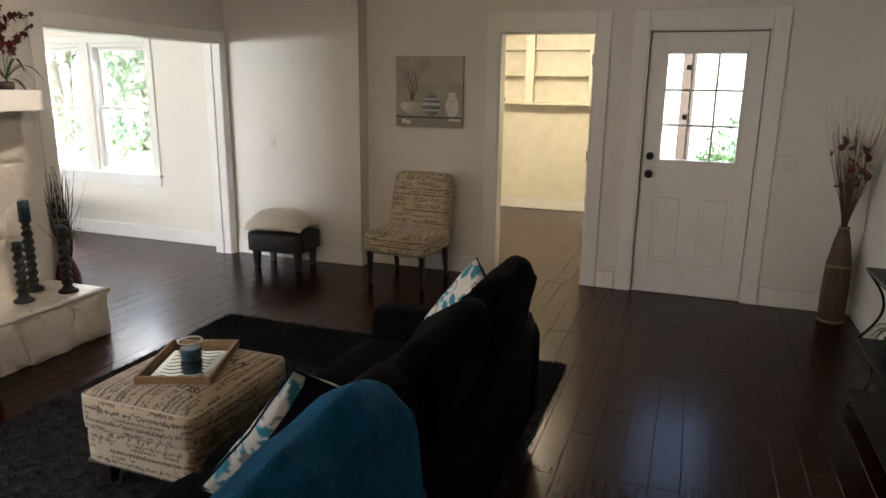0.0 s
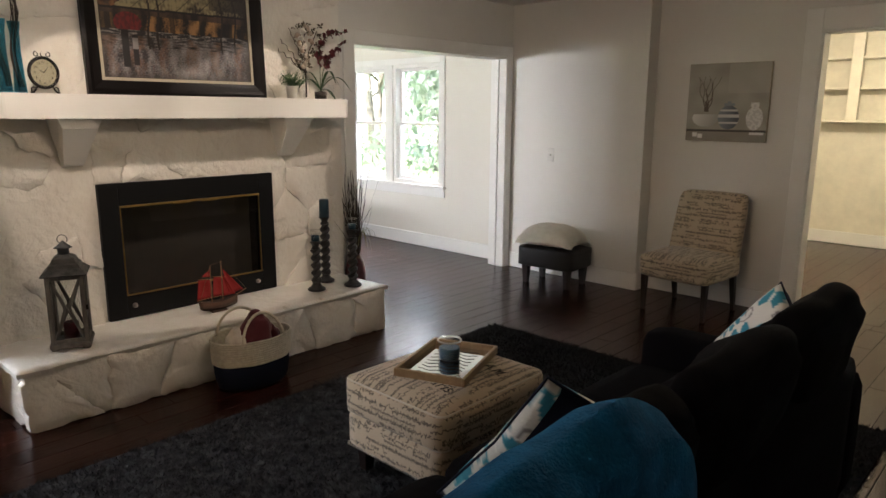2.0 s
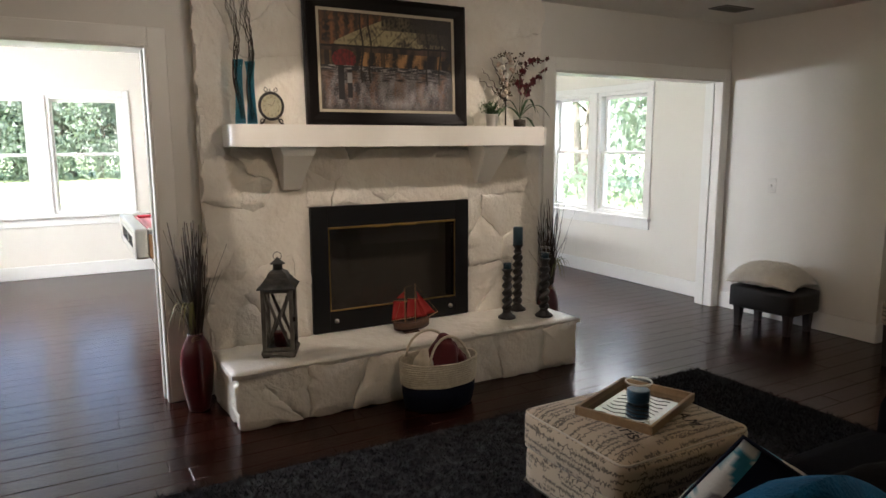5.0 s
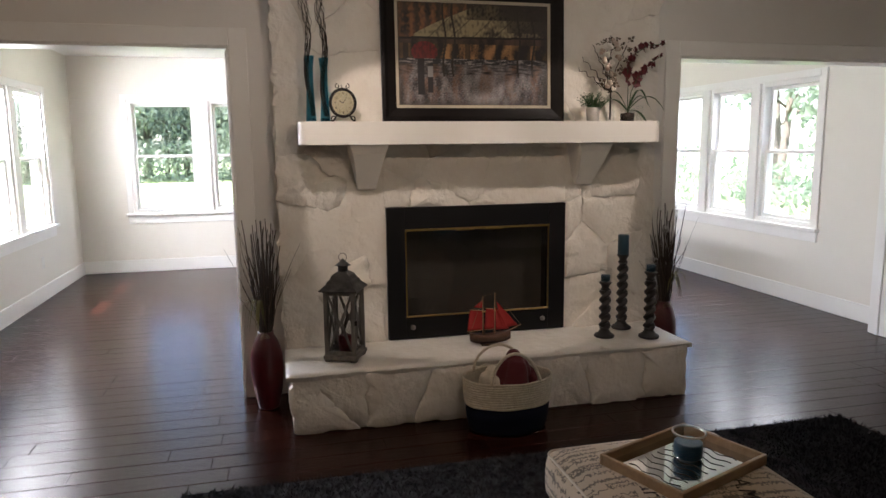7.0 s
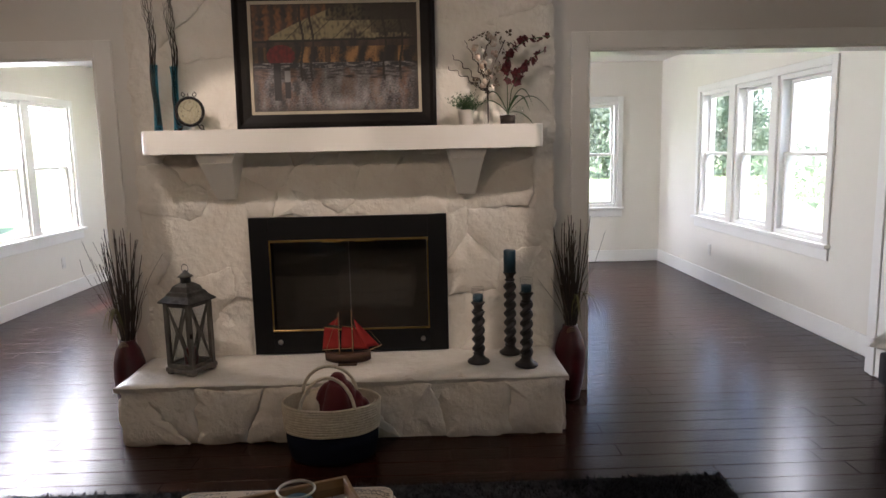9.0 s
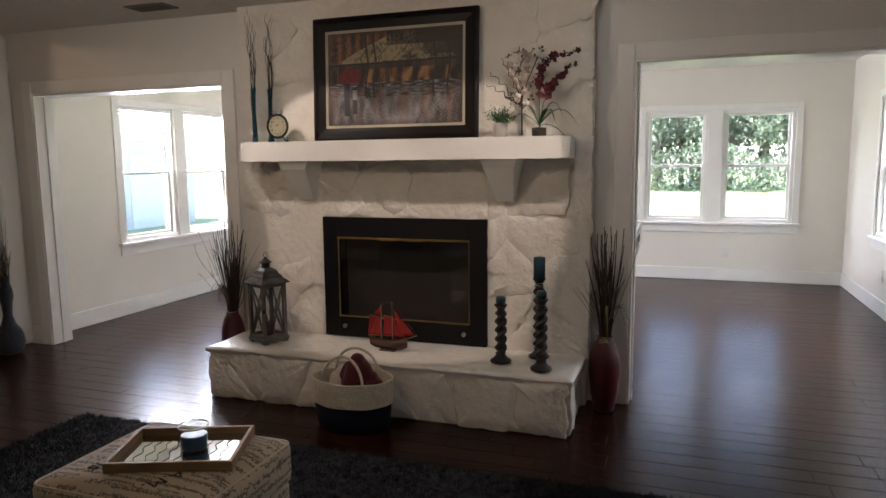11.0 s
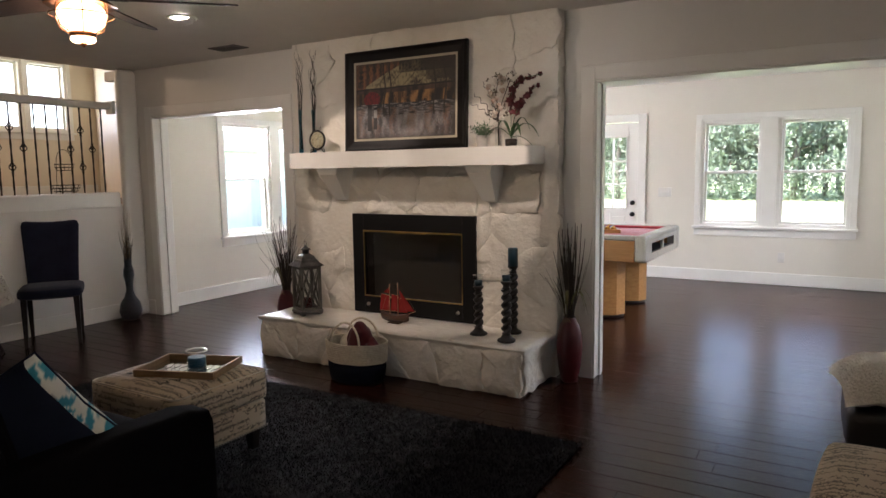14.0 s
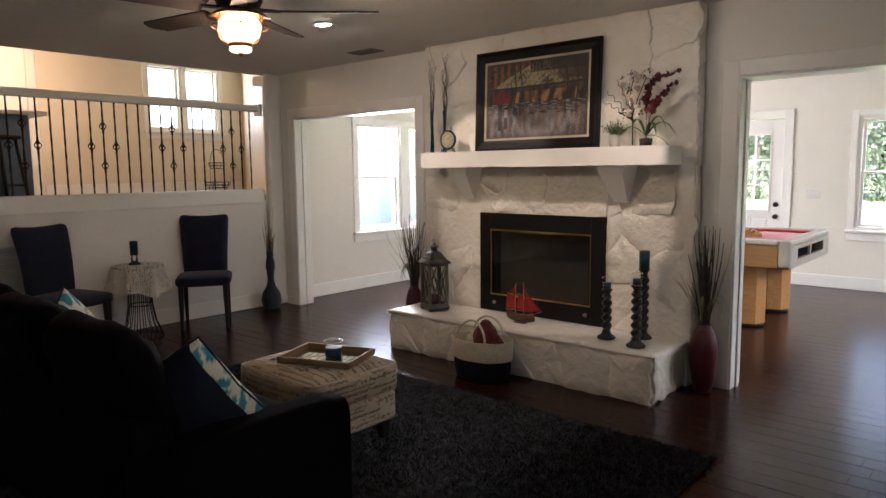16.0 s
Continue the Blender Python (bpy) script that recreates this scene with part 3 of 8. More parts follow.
# kitchen, half a storey up
wall("kitchen_wall_south", "y", KS - 0.14, KS, -6.45, EX + 0.12, KF, KC, [(a - 0.04, b + 0.04, 2.08, 3.12) for a, b in K_PAIR], M["warmwall"],
     "warm cream kitchen wall with a paired window")
wall("kitchen_wall_east", "x", EX, EX + 0.12, KS, SY - 0.12, KF, KC, mat=M["warmwall"], label="warm cream kitchen wall")
_dx, _dy = -6.35 - (-4.19), KS - (SY - 0.2)
_len, _ang = math.hypot(_dx, _dy), math.degrees(math.atan2(_dy, _dx))
solid("kitchen_wall_west", box((0, 0, KF), (_len, 0.1, KC)), M["warmwall"], "slanting warm cream kitchen wall", "wall", kind="structure",
      m=pose(-4.19, SY - 0.2, 0, 0, 0, _ang) @ pose(0, -0.1, 0))
wall("kitchen_wall_north", "y", SY - 0.14, SY - 0.02, WB, EX, CEIL + 0.12, KC, mat=M["warmwall"], label="cream wall above the railing, facing the kitchen")
fl = [(-4.19, SY - 0.12), (EX, SY - 0.12), (EX, KS), (-6.4, KS)]
for z0, z1, nm, mt in ((KF - 0.12, KF, "kitchen_floor", M["floor"]), (KC, KC + 0.1, "kitchen_ceiling", M["ceiling"])):
    b2 = bmesh.new()
    lo_ = [b2.verts.new((x, y, z0)) for x, y in fl]
    hi_ = [b2.verts.new((x, y, z1)) for x, y in fl]
    b2.faces.new(lo_)
    b2.faces.new(hi_)
    for i in range(4):
        b2.faces.new((lo_[i], lo_[(i + 1) % 4], hi_[(i + 1) % 4], hi_[i]))
    solid(nm, b2, mt, nm.replace("_", " "), nm.split("_")[1], kind="structure")


def trims(name, boxes, mat=None, label="white painted trim", bevel=0.004):
    root = tagged(new(name), label, "trim", kind="structure")
    for lo, hi in boxes:
        part("board", box(lo, hi, bevel), mat or M["trim"], root)
    return root


BH, BT = 0.145, 0.016
trims("baseboard", [
    ((WX, SY, 0), (WX + BT, OPEN_S[0] - 0.1, BH)), ((WX, OPEN_S[1] + 0.1, 0), (WX + BT, 0.94, BH)), ((WX, 3.25, 0), (WX + BT, OPEN_N[0] - 0.1, BH)),
    ((WX + BT, NY2 - BT, 0), (-2.63 + BT, NY2, BH)), ((-2.63, NY2, 0), (-2.63 + BT, NY, BH)), ((-2.61, NY - BT, 0), (-1.55, NY, BH)),
    ((-0.54, NY - BT, 0), (-0.4, NY, BH)), ((0.70, NY - BT, 0), (EX - BT, NY, BH)), ((EX - BT, SY, 0), (EX, NY, BH)),
    ((WX + BT, SY, 0), (EX - BT, SY + BT, BH))], label="tall white painted baseboard")
trims("sunroom_baseboard", [
    ((SX, SS, 0), (SX + BT, BDOOR[0] - 0.11, BH)), ((SX, BDOOR[1] + 0.11, 0), (SX + BT, SN, BH)), ((SX + BT, SN - BT, 0), (WB - 0.02, SN, BH)),
    ((SX + BT, SS, 0), (WB - 0.02, SS + BT, BH))], label="tall white painted baseboard in the sunroom")
trims("closet_baseboard", [((CX0, CY - BT, 0), (CX1, CY, BH)), ((CX1 - BT, NY + 0.12, 0), (CX1, CY - BT, BH)), ((CX0, NY + 0.12, 0), (CX0 + BT, CY - BT, BH))],
      label="white painted closet baseboard")
trims("kitchen_baseboard", [((-6.3, KS, KF), (-3.15, KS + BT, KF + 0.15)), ((-2.0, KS, KF), (EX, KS + BT, KF + 0.15))], label="white kitchen baseboard")

# casings of the two wide openings, with jamb linings
for nm, (a, b) in (("casing_south_opening", OPEN_S), ("casing_north_opening", OPEN_N)):
    t0, t1, w = WX, WX + 0.018, 0.095
    bx = [((t0, a - w, 0), (t1, a, OH + w)), ((t0, b, 0), (t1, b + (w if b < 5 else 0.075), OH + w)), ((t0, a, OH), (t1, b, OH + w)),
          ((WB - 0.03, a - 0.001, 0), (t1 - 0.004, a + 0.014, OH)), ((WB - 0.03, b - 0.014, 0), (t1 - 0.004, b + 0.001, OH)),
          ((WB - 0.03, a + 0.014, OH - 0.014), (t1 - 0.004, b - 0.014, OH + 0.001)),
          ((WB + 0.03, a + 0.014, 0), (WB + 0.07, a + 0.026, OH - 0.014)), ((WB + 0.03, b - 0.026, 0), (WB + 0.07, b - 0.014, OH - 0.014)),
          ((WB - 0.038, a - w, 0), (WB - 0.02, a, OH + w)), ((WB - 0.038, b, 0), (WB - 0.02, b + w, OH + w)), ((WB - 0.038, a, OH), (WB - 0.02, b, OH + w))]
    trims(nm, bx, label="white painted casing of a wide opening")
# casings of the closet doorway and the front door
w = 0.11
trims("casing_closet", [((-1.43 - w, NY - 0.018, 0), (-1.43, NY, 2.04 + 0.15)), ((-0.66, NY - 0.018, 0), (-0.66 + w, NY, 2.04 + 0.15)),
                        ((-1.43, NY - 0.018, 2.04), (-0.66, NY, 2.04 + 0.15)),
                        ((-1.431, NY - 0.012, 0), (-1.415, NY + 0.13, 2.04)), ((-0.675, NY - 0.012, 0), (-0.659, NY + 0.13, 2.04)),
                        ((-1.415, NY - 0.012, 2.025), (-0.675, NY + 0.13, 2.041))], label="white painted closet door casing")
trims("casing_front_door", [((-0.275 - w, NY - 0.018, 0), (-0.275, NY, 2.19)), ((0.575, NY - 0.018, 0), (0.575 + w, NY, 2.19)),
                            ((-0.275, NY - 0.018, 2.045), (0.575, NY, 2.19)),
                            ((-0.276, NY - 0.01, 0), (-0.262, NY + 0.12, 2.045)), ((0.562, NY - 0.01, 0), (0.576, NY + 0.12, 2.045)),
                            ((-0.262, NY - 0.01, 2.034), (0.562, NY + 0.12, 2.046)), ((-0.26, NY + 0.02, 0.001), (0.56, NY + 0.12, 0.02))],
      label="white painted front door casing")
bm = bmesh.new()
for z in (0.35, 1.03, 1.78):
    add_box(bm, (-0.685, NY - 0.004, z), (-0.672, NY + 0.03, z + 0.09), 0.003)
solid("closet_door_hinges", bm, M["black"], "black hinges left on the closet door jamb", "hinge", kind="structure")


def window(name, m, w, z0, z1, label, lites=False):
    """One double-hung window. Its origin is on the wall's inner face at the floor, x along the wall, +y into the room; the glass is w wide."""
    win = tagged(new(name), label, "window", kind="structure")
    win.matrix_world = m
    h, y = w / 2, -0.07
    mid = (z0 + z1) / 2 + 0.01
    bm = bmesh.new()
    for s in (-1, 1):
        add_box(bm, (s * (h + 0.001), -0.139, z0 - 0.04), (s * (h + 0.04), -0.002, z1 + 0.04), 0.002)
    add_box(bm, (-h - 0.001, -0.139, z1 + 0.001), (h + 0.001, -0.002, z1 + 0.04), 0.002)
    add_box(bm, (-h - 0.001, -0.139, z0 - 0.04), (h + 0.001, -0.002, z0 - 0.001), 0.002)
    part("window_frame", bm, M["trim"], win)
    for nm, a, b, yy in (("lower_sash", z0, mid + 0.012, y + 0.015), ("upper_sash", mid - 0.012, z1, y - 0.022)):
        bm, e = bmesh.new(), 0.028
        for s in (-1, 1):
            add_box(bm, (s * (h - e), yy - 0.015, a), (s * h, yy + 0.015, b), 0.003)
        add_box(bm, (-h + e, yy - 0.015, a), (h - e, yy + 0.015, a + e), 0.003)
        add_box(bm, (-h + e, yy - 0.015, b - e), (h - e, yy + 0.015, b), 0.003)
        sash = part(nm, bm, M["trim"], win)
        pane = part("pane", box((-h + e, yy - 0.002, a + e), (h - e, yy + 0.002, b - e)), M["pane"], sash, "clear window glass")
        pane.visible_shadow = False
    return win


def window_group(spans, axis, face, inward, z0, z1, prefix, label, group_trim):
    """A row of windows under one casing, with a sill and an apron."""
    for i, (a, b) in enumerate(spans):
        c = (a + b) / 2
        m = pose(face, c, 0, 0, 0, -90 * inward) if axis == "x" else pose(c, face, 0, 0, 0, 0 if inward > 0 else 180)
        window(f"{prefix}_{i + 1}", m, b - a, z0, z1, label)
    lo, hi, c = spans[0][0] - 0.04, spans[-1][1] + 0.04, 0.065
    bx = [(lo - c, lo, z0 - 0.04, z1 + 0.04 + c, 0, 0.018), (hi, hi + c, z0 - 0.04, z1 + 0.04 + c, 0, 0.018), (lo, hi, z1 + 0.04, z1 + 0.04 + c, 0, 0.018),
          (lo - c - 0.02, hi + c + 0.02, z0 - 0.07, z0 - 0.04, 0, 0.05), (lo - c, hi + c, z0 - 0.16, z0 - 0.07, 0, 0.016)]
    for (a, b), (a2, b2) in zip(spans, spans[1:]):
        bx.append((b + 0.04, a2 - 0.04, z0 - 0.04, z1 + 0.04, 0, 0.018))
    bm = bmesh.new()
    for u0, u1, v0, v1, d0, d1 in bx:
        p, q = face + inward * d0, face + inward * d1
        lo3, hi3 = ((min(p, q), u0, v0), (max(p, q), u1, v1)) if axis == "x" else ((u0, min(p, q), v0), (u1, max(p, q), v1))
        add_box(bm, lo3, hi3, 0.003)
    solid(group_trim, bm, M["trim"], "white painted window casing with a sill", "window trim", kind="structure")


window_group(W_PAIR_A, "x", SX, 1, WZ0, WZ1, "window_west_south", "white double-hung sunroom window looking to the woods", "window_casing_west_south")
window_group(W_PAIR_B, "x", SX, 1, WZ0, WZ1, "window_west_north", "white double-hung sunroom window looking to the woods", "window_casing_west_north")
window_group(N_TRIPLE, "y", SN, -1, WZ0, WZ1, "window_north", "white double-hung sunroom window facing green trees", "window_casing_north")
window_group(S_TRIPLE, "y", SS, 1, WZ0, WZ1, "window_south", "white double-hung sunroom window in bright light", "window_casing_south")
window_group(K_PAIR, "y", KS, 1, 2.12, 3.08, "window_kitchen", "white double-hung kitchen window", "window_casing_kitchen")


def glazed_door(name, m, w, h, label, rows=3, cols=3, g=(0.11, 0.99, 0.17)):
    """A panel door with a divided light in its upper half; x across, +y into the room, origin at the foot of its middle."""
    d = tagged(new(name), label, "door", kind="structure")
    d.matrix_world = m
    x, side, z0, top = w / 2, g[0], g[1], h - g[2]
    bm = bmesh.new()
    add_box(bm, (-x, -0.045, 0), (-x + side, 0, h), 0.002)
    add_box(bm, (x - side, -0.045, 0), (x, 0, h), 0.002)
    add_box(bm, (-x + side, -0.045, top), (x - side, 0, h), 0.002)
    add_box(bm, (-x + side, -0.045, 0.80), (x - side, 0, z0), 0.002)
    add_box(bm, (-x + side, -0.045, 0), (x - side, 0, 0.24), 0.002)
    add_box(bm, (-0.055, -0.045, 0.24), (0.055, 0, 0.80), 0.002)
    part("door_leaf", bm, M["trim"], d)
    for s in (-1, 1):
        a, b = sorted((s * 0.055, s * (x - side)))
        bm = bmesh.new()
        add_box(bm, (a, -0.036, 0.24), (b, -0.014, 0.80))
        add_box(bm, (a + 0.035, -0.02, 0.275), (b - 0.035, -0.004, 0.765), 0.009, 2)
        part("door_panel", bm, M["trim"], d, "raised white door panel")
    bm = bmesh.new()
    e, gx = 0.022, x - side
    add_box(bm, (-gx, -0.04, z0), (-gx + e, 0.008, top), 0.003)
    add_box(bm, (gx - e, -0.04, z0), (gx, 0.008, top), 0.003)
    add_box(bm, (-gx + e, -0.04, z0), (gx - e, 0.008, z0 + e), 0.003)
    add_box(bm, (-gx + e, -0.04, top - e), (gx - e, 0.008, top), 0.003)
    for i in range(1, cols):
        u = -gx + e + (2 * gx - 2 * e) * i / cols
        add_box(bm, (u - 0.009, -0.034, z0 + e), (u + 0.009, 0.004, top - e), 0.002)
    for j in range(1, rows):
        v = z0 + e + (top - z0 - 2 * e) * j / rows
        add_box(bm, (-gx + e, -0.033, v - 0.009), (gx - e, 0.003, v + 0.009), 0.002)
    part("glazing_bars", bm, M["trim"], d)
    pane = part("pane", box((-gx + e, -0.024, z0 + e), (gx - e, -0.02, top - e)), M["pane"], d, "clear door glass")
    pane.visible_shadow = False
    return d


def knob(parent, x, z, name="door_knob"):
    bm = lathe([(0.0, 0), (0.030, 0.001), (0.031, 0.006), (0.012, 0.010), (0.011, 0.026), (0.024, 0.034), (0.028, 0.046), (0.022, 0.058), (0, 0.061)], 18)
    k = part(name, bm, M["black"], parent, "matt black round door hardware")
    k.matrix_basis = pose(x, 0.001, z, -90, 0, 0)


fd = glazed_door("door_1", pose(0.15, NY + 0.03, 0.016, 0, 0, 180), 0.812, 2.01, "closed white front door with nine small panes", g=(0.115, 1.04, 0.135))
# Dark strip added to block light leaking round the leaf and shade the gap.
bm = bmesh.new()
for lo, hi in (((-0.262, NY + 0.078, 0.02), (-0.24, NY + 0.10, 2.034)), ((0.54, NY + 0.078, 0.02), (0.562, NY + 0.10, 2.034)), ((-0.24, NY + 0.078, 2.01), (0.54, NY + 0.10, 2.034)),
               ((-0.24, NY + 0.078, 0.002), (0.54, NY + 0.10, 0.035))):
    add_box(bm, lo, hi)
solid("weatherstrip", bm, M["gap"], "dark strip added to shade the gap round the front door", "trim", kind="structure")
knob(fd, 0.345, 0.945)
knob(fd, 0.345, 1.085, "deadbolt")
bm = bmesh.new()
for z in (0.30, 1.02, 1.78):
    add_box(bm, (0.568, NY - 0.002, z), (0.578, NY + 0.010, z + 0.1), 0.002)
solid("front_door_hinges", bm, M["galv"], "grey metal hinges of the front door", "hinge", kind="structure")
bd = glazed_door("door_2", pose(SX - 0.02, (BDOOR[0] + BDOOR[1]) / 2, 0.01, 0, 0, -90), 0.84, 1.98, "closed white sunroom door with nine panes, leading outside", g=(0.13, 0.86, 0.16))
knob(bd, -0.36, 0.80)
knob(bd, -0.36, 0.95, "deadbolt")
trims("casing_sunroom_door", [((SX, BDOOR[0] - 0.1, 0), (SX + 0.018, BDOOR[0], 2.1)), ((SX, BDOOR[1], 0), (SX + 0.018, BDOOR[1] + 0.1, 2.1)),
                              ((SX, BDOOR[0], 2.0), (SX + 0.018, BDOOR[1], 2.1))], label="white painted sunroom door casing")


def plate(name, m, w, h, label, toggles=1, outlet=False):
    p = thing(name, m, label, "outlet" if outlet else "light switch")
    part("cover", box((-w / 2, 0, -h / 2), (w / 2, 0.006, h / 2), 0.003), M["plastic"], p)
    for i in range(toggles):
        x = (i - (toggles - 1) / 2) * 0.046
        if outlet:
            for z in (-0.02, 0.02):
                part("socket", box((x - 0.016, 0.006, z - 0.013), (x + 0.016, 0.009, z + 0.013), 0.003), M["plastic"], p)
        else:
            part("toggle", box((x - 0.005, 0.006, -0.012), (x + 0.005, 0.018, 0.010), 0.002), M["plastic"], p)


plate("light_switch", pose(0.755, NY, 1.10, 0, 0, 180), 0.165, 0.115, "white three-gang light switch on the wall by the front door", 3)
plate("light_switch", pose(-3.53, NY2, 1.10, 0, 0, 180), 0.075, 0.118, "white single light switch on the proud wall")
plate("light_switch", pose(SX, 2.88, 1.10, 0, 0, -90), 0.165, 0.115, "white three-gang light switch beside the sunroom door", 3)
for m in (pose(SX, 4.24, 0.33, 0, 0, -90), pose(SX, 1.05, 0.33, 0, 0, -90), pose(-7.0, SN, 0.36, 0, 0, 180), pose(-7.2, SS, 0.36)):
    plate("wall_outlet", m, 0.072, 0.115, "white duplex outlet low on the sunroom wall", 1, True)


# ---- outside ----
solid("ground", box((-90, -80, -0.62), (60, 90, -0.42)), M["grass"], "sunlit pale lawn around the house", "ground", kind="structure")


def tree(seed, h, spread, leaves=2600, low=0.35, label="tall slender woodland tree in full green leaf"):
    rng = random.Random(seed)
    t = thing("tree", pose(0, 0, 0), label, "tree", "woodland trees")
    bm = bmesh.new()
    pts, rad = [], []
    for i in range(9):
        s = i / 8
        pts.append((0.25 * math.sin(s * 3 + seed), 0.25 * math.cos(s * 2.3 + seed) - 0.25, h * 0.92 * s))
        rad.append(0.19 * (1 - s) ** 0.8 * h / 12 + 0.02)
    add_tube(bm, pts, rad, 8)
    tips = []
    for k in range(16):
        s = rng.uniform(low, 0.92)
        b = Vector(pts[min(8, int(s * 8))])
        b.z = h * 0.92 * s
        a, ln = rng.uniform(0, 6.28), spread * (1.15 - s) * rng.uniform(0.7, 1.2)
        e = b + Vector((math.cos(a) * ln, math.sin(a) * ln, ln * rng.uniform(0.2, 0.7)))
        m_ = (b + e) / 2 + Vector((0, 0, 0.15 * ln))
        add_tube(bm, [b, m_, e], [0.05, 0.035, 0.012], 5)
        tips += [m_, e, (m_ + e) / 2]
    part("trunk", bm, M["bark"], t)
    vs, fs = [], []
    for k in range(leaves):
        c = Vector(rng.choice(tips)) + Vector([rng.gauss(0, 0.42) for _ in range(3)]) * (spread / 2.4)
        s = rng.uniform(0.07, 0.16)
        q = Euler([rng.uniform(0, 6.28) for _ in range(3)]).to_matrix()
        i = len(vs)
        vs += [c + q @ Vector(v) for v in ((-s, -s * 0.5, 0), (s, -s * 0.4, 0.02), (s * 0.8, s * 0.6, 0), (-s * 0.7, s * 0.5, 0.03))]
        fs.append((i, i + 1, i + 2, i + 3))
    me = bpy.data.meshes.new("crown")
    me.from_pydata(vs, [], fs)
    me.materials.append(M["foliage"])
    ob = new("crown", me)
    ob.parent = t
    return t


def plant_woods():
    rng = random.Random(21)
    kinds = [tree(1, 11, 2.8, 2600, 0.16), tree(2, 12, 3.0, 2800, 0.2), tree(3, 9, 2.6, 2600, 0.12), tree(4, 7, 2.8, 2800, 0.08)]
    spots = []
    for row, x in enumerate((-42, -44.5, -47, -50)):
        y = -13 + rng.uniform(0, 2)
        while y < 24:
            spots.append((x + rng.uniform(-1, 1), y))
            y += rng.uniform(2.0, 4.2)
    for x, y, _ in [(-15, 16, 0), (-11.5, 18, 0), (-8, 17, 0), (-19, 17, 0), (-23, 20, 0), (-13, 22, 0)]:
        spots.append((x, y))
    for i, (x, y) in enumerate(spots):
        k = kinds[rng.randrange(4)] if x < -22 else kinds[2 + i % 2]
        m = pose(x, y, -0.45, 0, 0, rng.uniform(0, 360))
        if i < 4:
            kinds[i].matrix_world = m
        else:
            c = copy_thing(k, m)
            c.scale = (1, 1, 1)
    # underwood along the edge of the woods
    vs, fs = [], []
    for k in range(20000):
        if k < 17000:
            x, y = rng.uniform(-44, -39.5), rng.uniform(-14, 25)
            top = 2.4 + 1.3 * noise.noise(Vector((x * 0.3, y * 0.3, 0)))
        else:
            x, y = rng.uniform(-24, -2), rng.uniform(13.5, 17)
            top = 1.3 + 0.9 * noise.noise(Vector((x * 0.5, y * 0.3, 4)))
        z = -0.45 + top * rng.random() ** 0.8
        s = rng.uniform(0.07, 0.17)
        q = Euler([rng.uniform(0, 6.28) for _ in range(3)]).to_matrix()
        i = len(vs)
        vs += [Vector((x, y, z)) + q @ Vector(v) for v in ((-s, -s * 0.5, 0), (s, -s * 0.4, 0), (s * 0.8, s * 0.6, 0))]
        fs.append((i, i + 1, i + 2))
    me = bpy.data.meshes.new("underwood")
    me.from_pydata(vs, [], fs)
    me.materials.append(M["foliage"])
    tagged(new("underwood", me), "dense green undergrowth at the edge of the woods", "shrubbery", kind="stuff")


plant_woods()
# Unseen slab, added so only a low band of sun passes the windows.
solid("porch_roof", box((SX - 0.14, -2.38, SC + 0.001), (WB - 0.3, SS - 0.141, SC + 0.10)), M["siding"], "unseen eave added to trim the sun through the south windows", "roof", kind="structure")
# in front of the front door: a porch post, a white-sided neighbouring wall and a shrub
post = thing("porch_post", pose(0.02, 6.9, -0.42), "rough brown wooden porch post outside the front door", "post")
part("shaft", box((-0.06, -0.06, 0), (0.06, 0.06, 3.0), 0.008), M["postwood"], post)
for z in (1.3, 1.75, 2.2):
    part("bracket", box((-0.03, -0.06, z), (0.03, -0.051, z + 0.05), 0.002), M["siding"], post)
shed = thing("neighbouring_house", pose(0, 0, -0.42), "white-sided neighbouring house across the yard", "house")
for i in range(22):
    part("siding_board", box((-1.2, 13.0, 0.05 + i * 0.17), (6.5, 13.03 + 0.004, 0.215 + i * 0.17), 0.004), M["siding"], shed)
part("wall", box((-1.2, 13.05, 0), (6.5, 17, 3.8)), M["siding"], shed)
bm = bmesh.new()
add_prism(bm, [(-1.5, 3.8), (6.8, 3.8), (2.65, 5.4)], 12.7, 17.3)
part("roof", bm, M["vent"], shed)
garage = thing("garage", pose(-15, -13, -0.42), "pale grey-sided outbuilding across the bright yard", "outbuilding")
part("wall", box((-3, -2, 0), (3, 2, 2.5)), M["siding"], garage)
bm = bmesh.new()
add_prism(bm, [(-3.3, 2.5), (3.3, 2.5), (0, 3.9)], -2.3, 2.3)
part("roof", bm, M["siding"], garage)
for xx in (-1.4, 1.4):
    part("garage_door", box((xx - 1.1, 2.0, 0.0), (xx + 1.1, 2.04, 2.1), 0.01), M["counter"], garage)
side = thing("porch_side_wall", pose(-0.42, 5.9, -0.42), "white-sided porch wall beside the front door", "wall")
for i in range(18):
    part("siding_board", box((-0.06, 0.02, 0.02 + i * 0.17), (-0.02, 2.6, 0.185 + i * 0.17), 0.004), M["siding"], side)
solid("porch_floor", box((-1.6, NY + 0.125, -0.40), (2.2, 7.6, -0.08)), M["siding"], "pale porch slab outside the front door", "porch", kind="structure")


